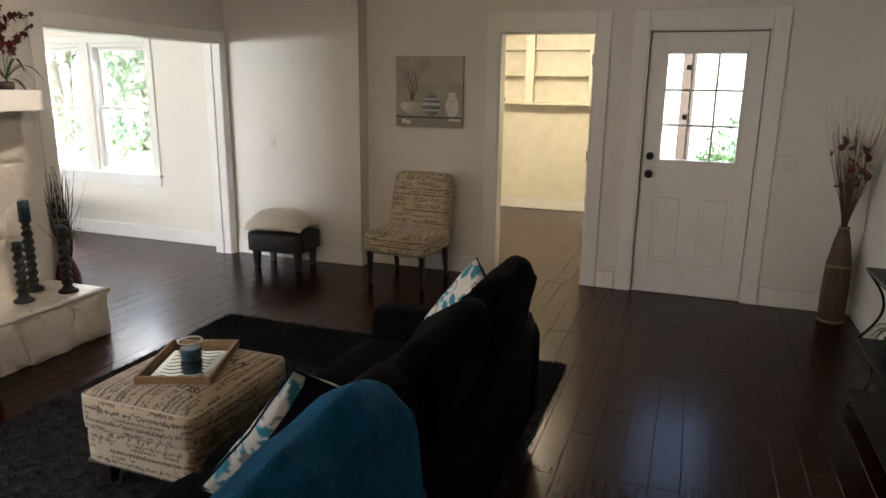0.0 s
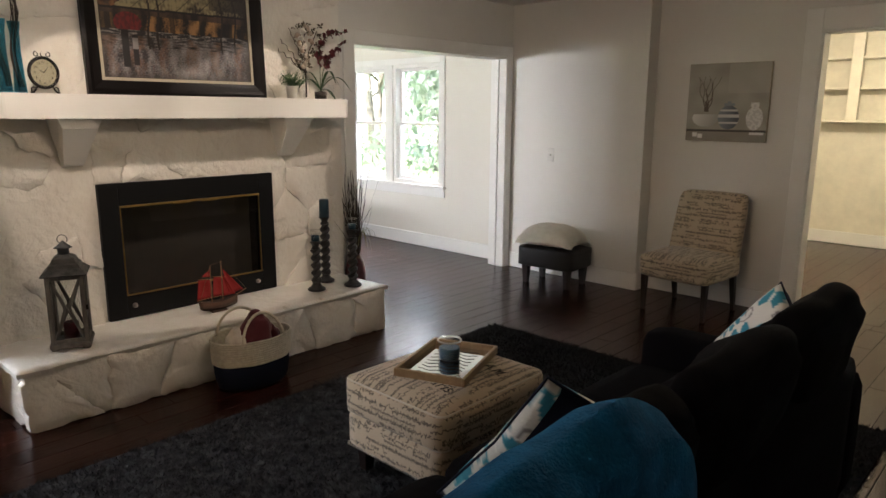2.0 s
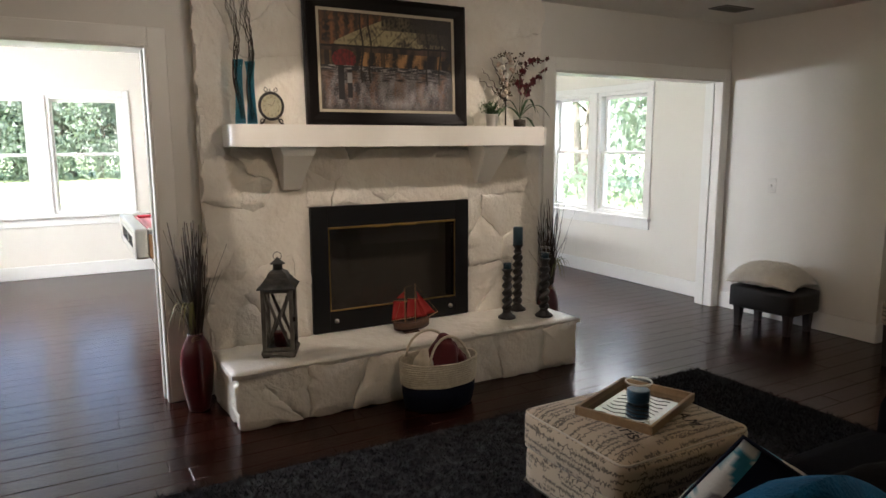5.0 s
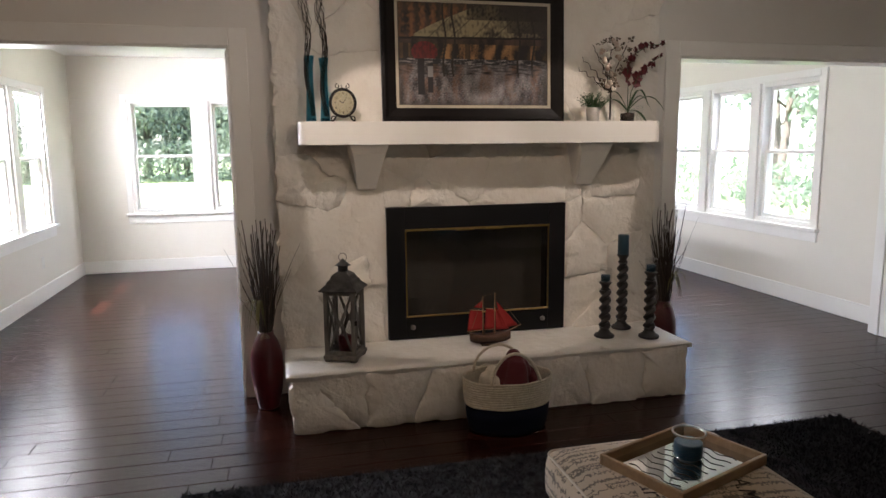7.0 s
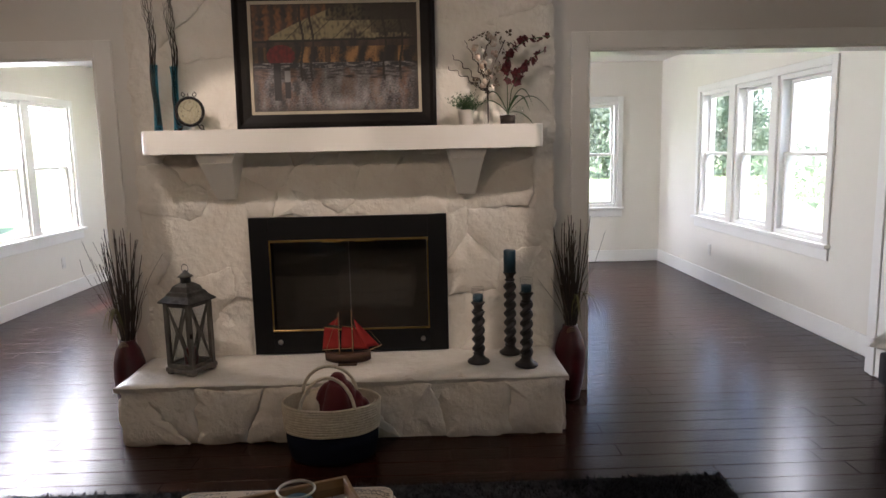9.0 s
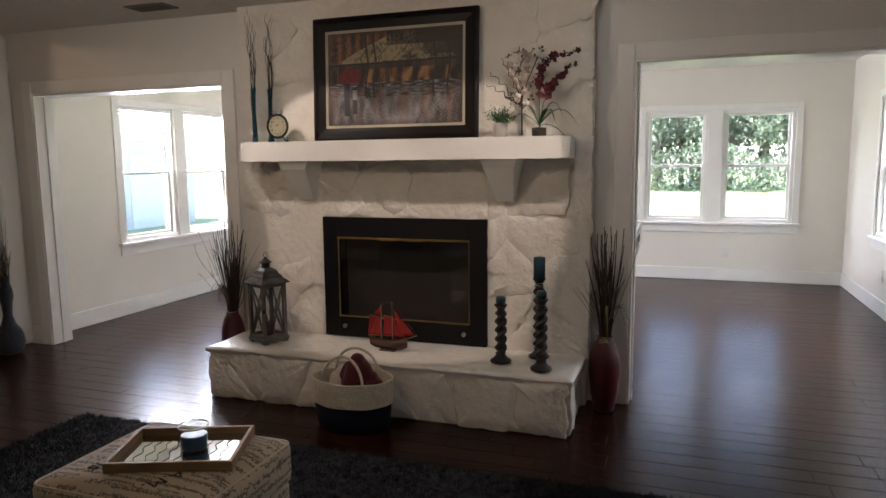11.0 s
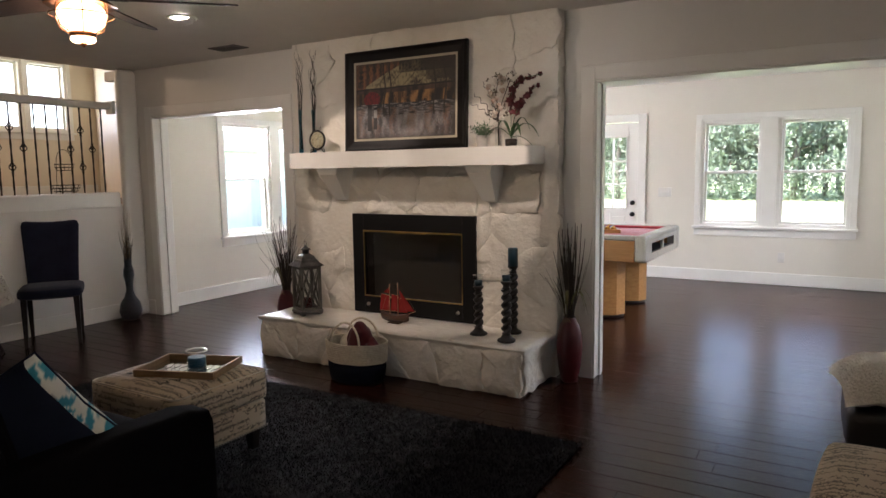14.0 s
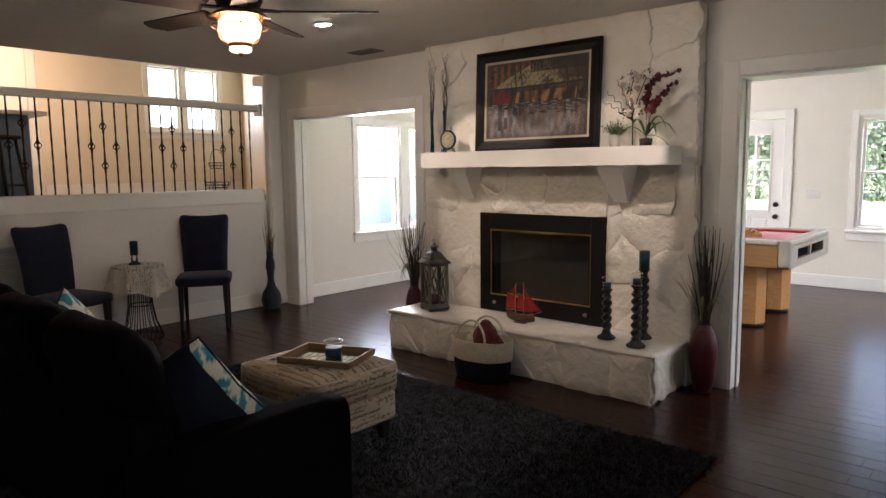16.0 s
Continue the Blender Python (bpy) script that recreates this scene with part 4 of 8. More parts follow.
def shrub(x, y, r, seed):
    rng = random.Random(seed)
    s_ = thing("shrub", pose(x, y, -0.43), "rounded green garden shrub on the lawn", "shrub", "garden shrubs")
    bm = bmesh.new()
    for k in range(7):
        a = rng.uniform(0, 6.28)
        add_tube(bm, [(0.03 * math.cos(a), 0.03 * math.sin(a), 0), (r * 0.6 * math.cos(a), r * 0.6 * math.sin(a), r * 1.2)], [0.02, 0.006], 5)
    part("stem", bm, M["bark"], s_)
    vs, fs = [], []
    for k in range(2600):
        d = Vector([rng.gauss(0, 1) for _ in range(3)]).normalized() * r * rng.uniform(0.55, 1.05)
        c = Vector((d.x, d.y, r * 1.0 + d.z * 0.95))
        q = Euler([rng.uniform(0, 6.28) for _ in range(3)]).to_matrix()
        s = rng.uniform(0.02, 0.05)
        i = len(vs)
        vs += [c + q @ Vector(v) for v in ((-s, 0, 0), (0, -s * 0.5, 0), (s, 0, 0), (0, s * 0.5, 0))]
        fs.append((i, i + 1, i + 2, i + 3))
    me = bpy.data.meshes.new("leaves")
    me.from_pydata(vs, [], fs)
    me.materials.append(M["leaf"])
    ob = new("leaves", me)
    ob.parent = s_
    tagged(ob, kind="stuff")


shrub(1.15, 10.6, 0.95, 1)
shrub(2.6, 11.2, 0.8, 2)
shrub(0.5, 11.6, 0.6, 3)
# Added out of view to stop sun entering by the kitchen window.
solid("kitchen_eave", box((-7.0, KS - 1.25, KC + 0.001), (EX + 0.12, KS - 0.125, KC + 0.09)), M["siding"], "unseen eave added to keep sun off the slanting kitchen wall", "roof", kind="structure")


# ---- fireplace ----
CHX, CH0, CH1 = -3.865, 0.965, 3.245
HX, HH = -3.372, 0.308
IY0, IY1, IZ0, IZ1 = 1.556, 2.642, HH, 1.084
fireplace = thing("fireplace", pose(-3.9, 2.1, 0), "white-painted stone fireplace with raised hearth and thick mantel shelf", "fireplace")
fireplace.matrix_world = Matrix.Identity(4)
core = bmesh.new()
bx = [((WX + 0.001, CH0 + 0.02, 0), (CHX - 0.02, IY0 + 0.05, CEIL)), ((WX + 0.001, IY1 - 0.05, 0), (CHX - 0.02, CH1 - 0.02, CEIL)),
      ((WX + 0.001, IY0 + 0.05, IZ1 - 0.05), (CHX - 0.02, IY1 - 0.05, CEIL)), ((WX + 0.001, IY0 + 0.05, 0), (CHX - 0.03, IY1 - 0.05, 0.3))]
for lo, hi in bx:
    add_box(core, lo, hi)
add_box(core, (CHX - 0.03, 1.005, 0), (HX - 0.035, 3.19, HH - 0.03))
part("mortar_core", core, M["stone"], fireplace)


def plaster_face(u0, u1, v0, v1, x, hole=None):
    """The thickly painted mortar between the stones: a lumpy skin that swallows their low edges."""
    us, vs_ = list(np.arange(u0, u1, 0.03)) + [u1], list(np.arange(v0, v1, 0.03)) + [v1]
    if hole:
        us, vs_ = sorted({*us, hole[0], hole[1]}), sorted({*vs_, hole[2]})
    bm = bmesh.new()
    g = [[bm.verts.new((x + 0.0045 * noise.noise(Vector((u * 7, v * 7, 2))) + 0.002 * noise.noise(Vector((u * 31, v * 31, 5))), u, v)) for v in vs_] for u in us]
    for i in range(len(us) - 1):
        for j in range(len(vs_) - 1):
            if hole and hole[0] <= (us[i] + us[i + 1]) / 2 <= hole[1] and (vs_[j] + vs_[j + 1]) / 2 < hole[2]:
                continue
            bm.faces.new((g[i][j], g[i + 1][j], g[i + 1][j + 1], g[i][j + 1])).smooth = True
    part("mortar_face", bm, M["stone"], fireplace, "thickly painted mortar")


plaster_face(CH0 + 0.006, CH1 - 0.006, HH - 0.02, CEIL - 0.003, CHX - 0.007, (IY0 + 0.02, IY1 - 0.02, IZ1 - 0.02))
plaster_face(1.0, 3.195, 0.001, HH - 0.02, HX - 0.014)


def clip_poly(poly, px, py, nx, ny):
    out = []
    for i in range(len(poly)):
        a, b = poly[i], poly[(i + 1) % len(poly)]
        da, db = (a[0] - px) * nx + (a[1] - py) * ny, (b[0] - px) * nx + (b[1] - py) * ny
        if da <= 0:
            out.append(a)
        if (da < 0) != (db < 0) and abs(da - db) > 1e-9:
            t = da / (da - db)
            out.append((a[0] + (b[0] - a[0]) * t, a[1] + (b[1] - a[1]) * t))
    return out


def flag_stones(rect, step, rng, holes_=(), gap=-0.003):
    """Irregular flat stones: cells round scattered seeds inside a rectangle."""
    u0, u1, v0, v1 = rect
    seeds, nu, nv = [], max(1, round((u1 - u0) / step)), max(1, round((v1 - v0) / (step * 0.8)))
    for i in range(nu):
        for j in range(nv):
            s = (u0 + (i + 0.5 + rng.uniform(-0.46, 0.46) + (0.25 if j % 2 else -0.25)) * (u1 - u0) / nu,
                 v0 + (j + 0.5 + rng.uniform(-0.42, 0.42)) * (v1 - v0) / nv)
            seeds.append(s)
    cells = []
    for s in seeds:
        poly = [(u0, v0), (u1, v0), (u1, v1), (u0, v1)]
        for q in seeds:
            if q is not s:
                dx, dy = q[0] - s[0], q[1] - s[1]
                n = math.hypot(dx, dy)
                poly = clip_poly(poly, (s[0] + q[0]) / 2 - dx / n * gap / 2, (s[1] + q[1]) / 2 - dy / n * gap / 2, dx, dy)
                if len(poly) < 3:
                    break
        pieces = [poly]
        for h in holes_:
            nxt = []
            for p in pieces:
                if max(c[0] for c in p) <= h[0] or min(c[0] for c in p) >= h[1] or max(c[1] for c in p) <= h[2] or min(c[1] for c in p) >= h[3]:
                    nxt.append(p)
                    continue
                rest = p
                for px, py, nx, ny in ((h[0], 0, 1, 0), (h[1], 0, -1, 0), (0, h[2], 0, 1), (0, h[3], 0, -1)):
                    keep = clip_poly(rest, px, py, nx, ny)
                    if len(keep) >= 3:
                        nxt.append(keep)
                    rest = clip_poly(rest, px, py, -nx, -ny)
                    if len(rest) < 3:
                        break
            pieces = nxt
        cells += [p for p in pieces if len(p) >= 3 and abs(sum(a[0] * b[1] - b[0] * a[1] for a, b in zip(p, p[1:] + p[:1]))) > 0.004]
    return cells


def stone_piece(name, poly, to3, thick, parent, rng, mat="stone"):
    """One stone with a chipped edge and a slightly tilted, lumpy face. to3(u, v, d) gives the place; d is how proud it is."""
    cu, cv = sum(p[0] for p in poly) / len(poly), sum(p[1] for p in poly) / len(poly)
    tu, tv = rng.uniform(-0.08, 0.08), rng.uniform(-0.10, 0.04)
    fine = []
    for a, b in zip(poly, poly[1:] + poly[:1]):
        n = max(1, round(math.hypot(b[0] - a[0], b[1] - a[1]) / 0.022))
        for i in range(n):
            t = i / n
            u, v = a[0] + (b[0] - a[0]) * t, a[1] + (b[1] - a[1]) * t
            w_ = 0.030 * noise.noise(Vector((u * 8, v * 8, 3.1))) + 0.012 * noise.noise(Vector((u * 40, v * 40, 7.3)))
            w2 = 0.030 * noise.noise(Vector((u * 8, v * 8, 9.1))) + 0.012 * noise.noise(Vector((u * 40, v * 40, 1.3)))
            fine.append((u + w_, v + w2))
    bm = bmesh.new()

    def rim(shrink, d, tilt):
        r = []
        for u, v in fine:
            du, dv = cu - u, cv - v
            n = math.hypot(du, dv) or 1
            s = min(shrink / n, 0.6)
            uu, vv = u + du * s, v + dv * s
            dd = min(0.034, d + tilt * ((uu - cu) * tu + (vv - cv) * tv + 0.014 * noise.noise(Vector((uu * 9, vv * 9, cu * 5))) + 0.003 * noise.noise(Vector((uu * 40, vv * 40, cu)))))
            r.append(bm.verts.new(to3(uu, vv, dd)))
        return r
    r0, r1, r2, r3 = rim(0, -0.032, 0), rim(0.0, thick * 0.75, 1.0), rim(0.004, thick, 1), rim(0.075, thick + 0.001, 1.05)
    for a, b in ((r0, r1), (r1, r2), (r2, r3)):
        for i in range(len(a)):
            j = (i + 1) % len(a)
            f = bm.faces.new((a[i], a[j], b[j], b[i]))
            f.smooth = a is r2
    mid = bm.verts.new(to3(cu, cv, thick + 0.001))
    for i in range(len(r3)):
        bm.faces.new((r3[i], r3[(i + 1) % len(r3)], mid)).smooth = True
    return part(name, bm, M[mat], parent)


def build_stones():
    rng = random.Random(11)
    hole = [(IY0 - 0.005, IY1 + 0.005, 0, IZ1 + 0.005)]
    for poly in flag_stones((CH0, CH1, HH - 0.01, CEIL - 0.004), 0.34, rng, hole, 0.002):
        stone_piece("stone", poly, lambda u, v, d: (CHX - 0.014 + d, u, v), rng.uniform(0.002, 0.014), fireplace, rng)
    for side, y in ((-1, CH0), (1, CH1)):
        for poly in flag_stones((WX + 0.002, CHX - 0.012, HH, CEIL - 0.004), 0.45, rng, (), 0.002):
            stone_piece("stone", poly, lambda u, v, d: (u, y + side * (d * 0.5 - 0.012), v), 0.012, fireplace, rng)
    # hearth: front, both ends, and the slabs on top
    for poly in flag_stones((0.99, 3.205, 0, HH - 0.022), 0.29, rng, (), 0.003):
        stone_piece("stone", poly, lambda u, v, d: (HX - 0.028 + d, u, v), rng.uniform(0.010, 0.034), fireplace, rng)
    for side, y in ((-1, 0.99), (1, 3.205)):
        for poly in flag_stones((CHX - 0.1, HX - 0.03, 0, HH - 0.022), 0.28, rng, (), 0.003):
            stone_piece("stone", poly, lambda u, v, d: (u, y + side * (d - 0.018), v), rng.uniform(0.006, 0.02), fireplace, rng)
    bm = bmesh.new()
    n = 70
    rows = []
    for i in range(n + 1):
        y = 0.965 + (3.226 - 0.965) * i / n
        row = []
        for j in range(13):
            t = j / 12
            edge = 0.012 * noise.noise(Vector((y * 5, 0, 1))) + 0.008 * noise.noise(Vector((y * 17, 0, 4)))
            x = (CHX - 0.10) + (HX + edge - (CHX - 0.10)) * t
            z = HH + 0.004 * noise.noise(Vector((x * 6, y * 6, 0))) + 0.003 * noise.noise(Vector((x * 15, y * 15, 7)))
            if j == 12 or i in (0, n):
                z -= 0.010
            row.append(bm.verts.new((x, y, z)))
        rows.append(row)
    for a, b in zip(rows, rows[1:]):
        for j in range(12):
            bm.faces.new((a[j], a[j + 1], b[j + 1], b[j])).smooth = True
    loop = [r[12] for r in rows]
    low = [bm.verts.new((v.co.x - 0.012, v.co.y, HH - 0.034)) for v in loop]
    for i in range(n):
        bm.faces.new((loop[i], loop[i + 1], low[i + 1], low[i]))
    for row in (rows[0], rows[-1]):
        lw = [bm.verts.new((v.co.x, v.co.y, HH - 0.034)) for v in row]
        for j in range(12):
            bm.faces.new((row[j], row[j + 1], lw[j + 1], lw[j]))
    part("hearth_slab", bm, M["hearth"], fireplace, "smooth-worn white painted hearth top")


build_stones()
MX, MZ0, MZ1 = -3.645, 1.437, 1.557
plan = [(CHX - 0.01, 1.084)] + [(MX - 0.05 + 0.05 * math.sin(a), 1.134 - 0.05 * math.cos(a)) for a in [k * math.pi / 12 for k in range(7)]]
plan += [(MX - 0.05 + 0.05 * math.cos(a), 3.10 + 0.05 * math.sin(a)) for a in [k * math.pi / 12 for k in range(7)]] + [(CHX - 0.01, 3.15)]
bm = bmesh.new()
va, vb = [bm.verts.new((x, y, MZ0)) for x, y in plan], [bm.verts.new((x, y, MZ1)) for x, y in plan]
bm.faces.new(va[::-1])
bm.faces.new(vb)
for i in range(len(plan)):
    bm.faces.new((va[i], va[(i + 1) % len(plan)], vb[(i + 1) % len(plan)], vb[i]))
bmesh.ops.bevel(bm, geom=[e for e in bm.edges if abs(e.verts[0].co.z - e.verts[1].co.z) < 1e-4], offset=0.006, segments=2, affect="EDGES", profile=0.5)
part("mantel_shelf", bm, M["trim"], fireplace, "thick white painted mantel shelf")
for y in (1.45, 2.755):
    bm = bmesh.new()
    a = [(CHX - 0.012, MZ0), (MX - 0.035, MZ0), (MX - 0.045, MZ0 - 0.05), (CHX + 0.03, MZ0 - 0.24), (CHX - 0.012, MZ0 - 0.25)]
    wd = (0.105, 0.105, 0.085, 0.05, 0.05)
    va = [bm.verts.new((x, y - q, z)) for (x, z), q in zip(a, wd)]
    vb = [bm.verts.new((x, y + q, z)) for (x, z), q in zip(a, wd)]
    bm.faces.new(va)
    bm.faces.new(vb[::-1])
    for i in range(5):
        bm.faces.new((va[i], vb[i], vb[(i + 1) % 5], va[(i + 1) % 5]))
    part("corbel", bm, M["trim"], fireplace, "wedge-shaped white corbel under the mantel")

insert = thing("fireplace_insert", Matrix.Identity(4), "black metal fireplace insert with smoked glass doors and thin brass trim", "fireplace insert")
fx, e = CHX + 0.022, 0.105
for lo, hi in (((CHX - 0.03, IY0, IZ0 + 0.006), (fx, IY0 + e, IZ1)), ((CHX - 0.03, IY1 - e, IZ0 + 0.006), (fx, IY1, IZ1)),
               ((CHX - 0.03, IY0 + e, IZ1 - 0.125), (fx, IY1 - e, IZ1)), ((CHX - 0.03, IY0 + e, IZ0 + 0.006), (fx, IY1 - e, IZ0 + 0.135))):
    part("surround_panel", box(lo, hi, 0.002), M["firebox"], insert)
bm = bmesh.new()
ya, yb, za, zb = IY0 + e, IY1 - e, IZ0 + 0.135, IZ1 - 0.125
for lo, hi in (((fx - 0.004, ya, zb - 0.012), (fx + 0.008, yb, zb)), ((fx - 0.004, ya, za), (fx + 0.005, yb, za + 0.009)),
               ((fx - 0.004, ya, za + 0.009), (fx + 0.003, ya + 0.007, zb - 0.012)), ((fx - 0.004, yb - 0.007, za + 0.009), (fx + 0.003, yb, zb - 0.012))):
    add_box(bm, lo, hi, 0.002)
part("brass_trim", bm, M["brass"], insert, "thin brass trim round the glass doors")
for s in (-1, 1):
    c = (ya + yb) / 2
    part("door_pull", box((fx + 0.008, c + s * 0.09 - 0.055, zb - 0.016), (fx + 0.02, c + s * 0.09 + 0.055, zb - 0.004), 0.004), M["brass"], insert, "small brass pull")
    a, b = sorted((c + s * 0.0006, c + s * (yb - ya) / 2 - s * 0.008))
    part("glass_door", box((fx - 0.012, a, za + 0.01), (fx - 0.007, b, zb - 0.013)), M["smoke"], insert, "smoked glass door")
    k = part("vent_knob", lathe([(0.014, 0), (0.015, 0.006), (0.007, 0.010), (0.011, 0.018), (0, 0.022)], 14), M["nail"], insert, "small chrome draught knob")
    k.matrix_basis = pose(fx, c + s * 0.40, IZ0 + 0.075, 0, 90, 0)
bm = bmesh.new()
for lo, hi in (((-4.12, ya - 0.02, za - 0.08), (-4.10, yb + 0.02, zb + 0.04)), ((-4.10, ya - 0.03, za - 0.08), (CHX - 0.03, ya - 0.01, zb + 0.04)),
               ((-4.10, yb + 0.01, za - 0.08), (CHX - 0.03, yb + 0.03, zb + 0.04)), ((-4.10, ya - 0.01, za - 0.1), (CHX - 0.03, yb + 0.01, za - 0.08)),
               ((-4.10, ya - 0.01, zb + 0.02), (CHX - 0.03, yb + 0.01, zb + 0.04))):
    add_box(bm, lo, hi)
part("firebox", bm, M["hazed_brick"], insert, "dark empty firebox")

# ---- rug ----
RX0, RX1, RY0, RY1 = -2.87, -0.46, 0.52, 3.78


def rug_material():
    m = material("charcoal_shag", (0.062, 0.064, 0.070), 0.95, color2=(0.010, 0.0105, 0.013), scale=26, bump=0.6, bump_scale=160, spec=0.2)
    n, k = m.node_tree.nodes, m.node_tree.links
    p = n["Principled BSDF"]
    old = p.inputs["Base Color"].links[0].from_socket
    tc, sp = n.new("ShaderNodeTexCoord"), n.new("ShaderNodeSeparateXYZ")
    k.new(tc.outputs["Object"], sp.inputs[0])
    nz = n.new("ShaderNodeTexNoise")
    nz.inputs["Scale"].default_value = 12
    k.new(tc.outputs["Object"], nz.inputs["Vector"])

    def m_(op, a, b):
        nd = n.new("ShaderNodeMath")
        nd.operation = op
        for i, v in enumerate((a, b)):
            if isinstance(v, (int, float)):
                nd.inputs[i].default_value = v
            else:
                k.new(v, nd.inputs[i])
        return nd.outputs[0]
    # the shag shades from grey in the middle to black at both ends
    d = m_("ABSOLUTE", m_("SUBTRACT", sp.outputs[1], 1.92), 0)
    d = m_("ADD", d, m_("MULTIPLY", m_("SUBTRACT", nz.outputs[0], 0.5), 0.5))
    mr = n.new("ShaderNodeMapRange")
    mr.inputs[1].default_value, mr.inputs[2].default_value = 0.95, 1.35
    k.new(d, mr.inputs[0])
    mx = n.new("ShaderNodeMix")
    mx.data_type = "RGBA"
    k.new(mr.outputs[0], mx.inputs[0])
    k.new(old, mx.inputs[6])
    mx.inputs[7].default_value = (0.005, 0.005, 0.006, 1)
    k.new(mx.outputs[2], p.inputs["Base Color"])
    return m


M["rug"] = rug_material()


def build_rug():
    rug = thing("rug", Matrix.Identity(4), "charcoal grey shag rug with black ends on the dark wooden floor", "rug")
    part("backing", box((RX0 + 0.012, RY0 + 0.012, 0.004), (RX1 - 0.012, RY1 - 0.012, 0.014)), M["rug"], rug)
    rng = random.Random(5)
    vs, fs = [], []
    n = 90000
    for _ in range(n):
        x, y = rng.uniform(RX0, RX1), rng.uniform(RY0, RY1)
        a, w_, h = rng.uniform(0, math.pi), rng.uniform(0.002, 0.0045), rng.uniform(0.010, 0.021)
        fl_ = noise.noise(Vector((x * 5, y * 5, 0)))
        lx, ly = rng.uniform(-0.016, 0.016) + 0.02 * fl_, rng.uniform(-0.016, 0.016) + 0.012 * fl_
        c, s = math.cos(a) * w_, math.sin(a) * w_
        i = len(vs)
        vs += [(x - c, y - s, 0.010), (x + c, y + s, 0.010), (x + lx, y + ly, 0.012 + h)]
        fs.append((i, i + 1, i + 2))
    me = bpy.data.meshes.new("pile")
    me.from_pydata(vs, [], fs)
    me.materials.append(M["rug"])
    ob = new("pile", me)
    ob.parent = rug
    tagged(ob, kind="stuff")


build_rug()


# ---- railing above the low wall ----
railing = thing("kitchen_railing", pose(0, 0, 0), "white-railed kitchen balustrade with twisted black iron balusters on a low wall", "railing")
part("curb", box((WX + 0.22, SY - 0.12, KF + 0.001), (EX - 0.001, SY + 0.008, 1.245), 0.006), M["trim"], railing, "white painted cap of the low wall")
part("fascia", box((WX + 0.22, SY + 0.001, 1.10), (EX - 0.001, SY + 0.02, KF + 0.115), 0.004), M["trim"], railing, "white fascia board")
part("handrail", box((WX + 0.24, SY - 0.085, 2.04), (EX - 0.001, SY - 0.005, 2.105), 0.015, 2), M["trim"], railing, "white painted wooden handrail")
part("rail_bracket", box((WX + 0.20, SY - 0.10, 2.0), (WX + 0.24, SY + 0.01, 2.12), 0.006), M["trim"], railing, "white rosette where the rail meets the wall")


def baluster_mesh(knots):
    bm = bmesh.new()
    a, b, n = 1.246, 2.042, 34
    for e in range(1):
        ring = []
        for i in range(n + 1):
            z = a + (b - a) * i / n
            t = 2.2 * (z - a) * 6
            s = 0.0062
            ring.append([bm.verts.new((s * math.cos(t + k * math.pi / 2) * 1.3, s * math.sin(t + k * math.pi / 2) * 1.3, z)) for k in range(4)])
        for p, q in zip(ring, ring[1:]):
            for k in range(4):
                bm.faces.new((p[k], p[(k + 1) % 4], q[(k + 1) % 4], q[k]))
    for z in knots:
        for k in range(4):
            ph = k * math.pi / 2
            pts = [(0.026 * math.sin(math.pi * i / 8) * math.cos(ph + i * 0.32), 0.026 * math.sin(math.pi * i / 8) * math.sin(ph + i * 0.32), z - 0.042 + 0.084 * i / 8) for i in range(9)]
            add_tube(bm, pts, 0.0042, 4)
        add_lathe(bm, [(0.009, z - 0.055), (0.012, z - 0.048), (0.009, z - 0.042)], 8)
        add_lathe(bm, [(0.009, z + 0.042), (0.012, z + 0.048), (0.009, z + 0.055)], 8)
    return mesh_from("baluster", bm, M["iron"])


BAL = {0: baluster_mesh([]), 1: baluster_mesh([1.655]), 2: baluster_mesh([1.49, 1.83])}
x, i = WX + 0.33, 0
order = [0, 1, 2, 1, 0, 0]
while x < EX - 0.05:
    ob = new("baluster", BAL[order[i % len(order)]])
    ob.parent, ob.location = railing, (x, SY - 0.045, 0)
    x, i = x + 0.105, i + 1

# corner post by the railing
solid("corner_post", box((WX + 0.001, SY - 0.02, 0), (WX + 0.20, SY + 0.08, CEIL - 0.001), 0.05, 4), M["wall"], "rounded cream plaster corner beside the railing", "wall", kind="structure")

# ---- kitchen ----
island = thing("kitchen_island", pose(-1.37, -3.0, KF), "blue-grey painted kitchen island with a white countertop", "kitchen island")
part("body", box((-0.66, -0.4, 0), (0.7, 0.4, 0.87), 0.01), M["blueisland"], island)
part("countertop", box((-0.80, -0.48, 0.87), (0.84, 0.48, 0.91), 0.008, 2), M["counter"], island, "white stone countertop")
for yy in (-0.18, 0.18):
    part("side_panel", box((-0.672, yy - 0.14, 0.1), (-0.661, yy + 0.14, 0.78), 0.006), M["blueisland"], island)
stool = thing("bar_stool", pose(-1.62, -2.34, KF, 0, 0, 10), "dark wooden bar stool beside the blue kitchen island", "bar stool")
part("seat", box((-0.18, -0.18, 0.62), (0.18, 0.18, 0.66), 0.015, 2), M["darkwood"], stool)
for sx in (-1, 1):
    for sy in (-1, 1):
        part("leg", tube([(sx * 0.14, sy * 0.14, 0.63), (sx * 0.2, sy * 0.2, 0.0)], 0.017, 6), M["darkwood"], stool)
bm = bmesh.new()
for sx in (-1, 1):
    add_tube(bm, [(sx * 0.187, -0.187, 0.2), (sx * 0.187, 0.187, 0.2)], 0.01)
part("footrest", bm, M["darkwood"], stool)
basket_stand = thing("wire_basket_stand", pose(-3.45, -1.62, KF), "two-tier black wire basket stand behind the railing", "basket stand")
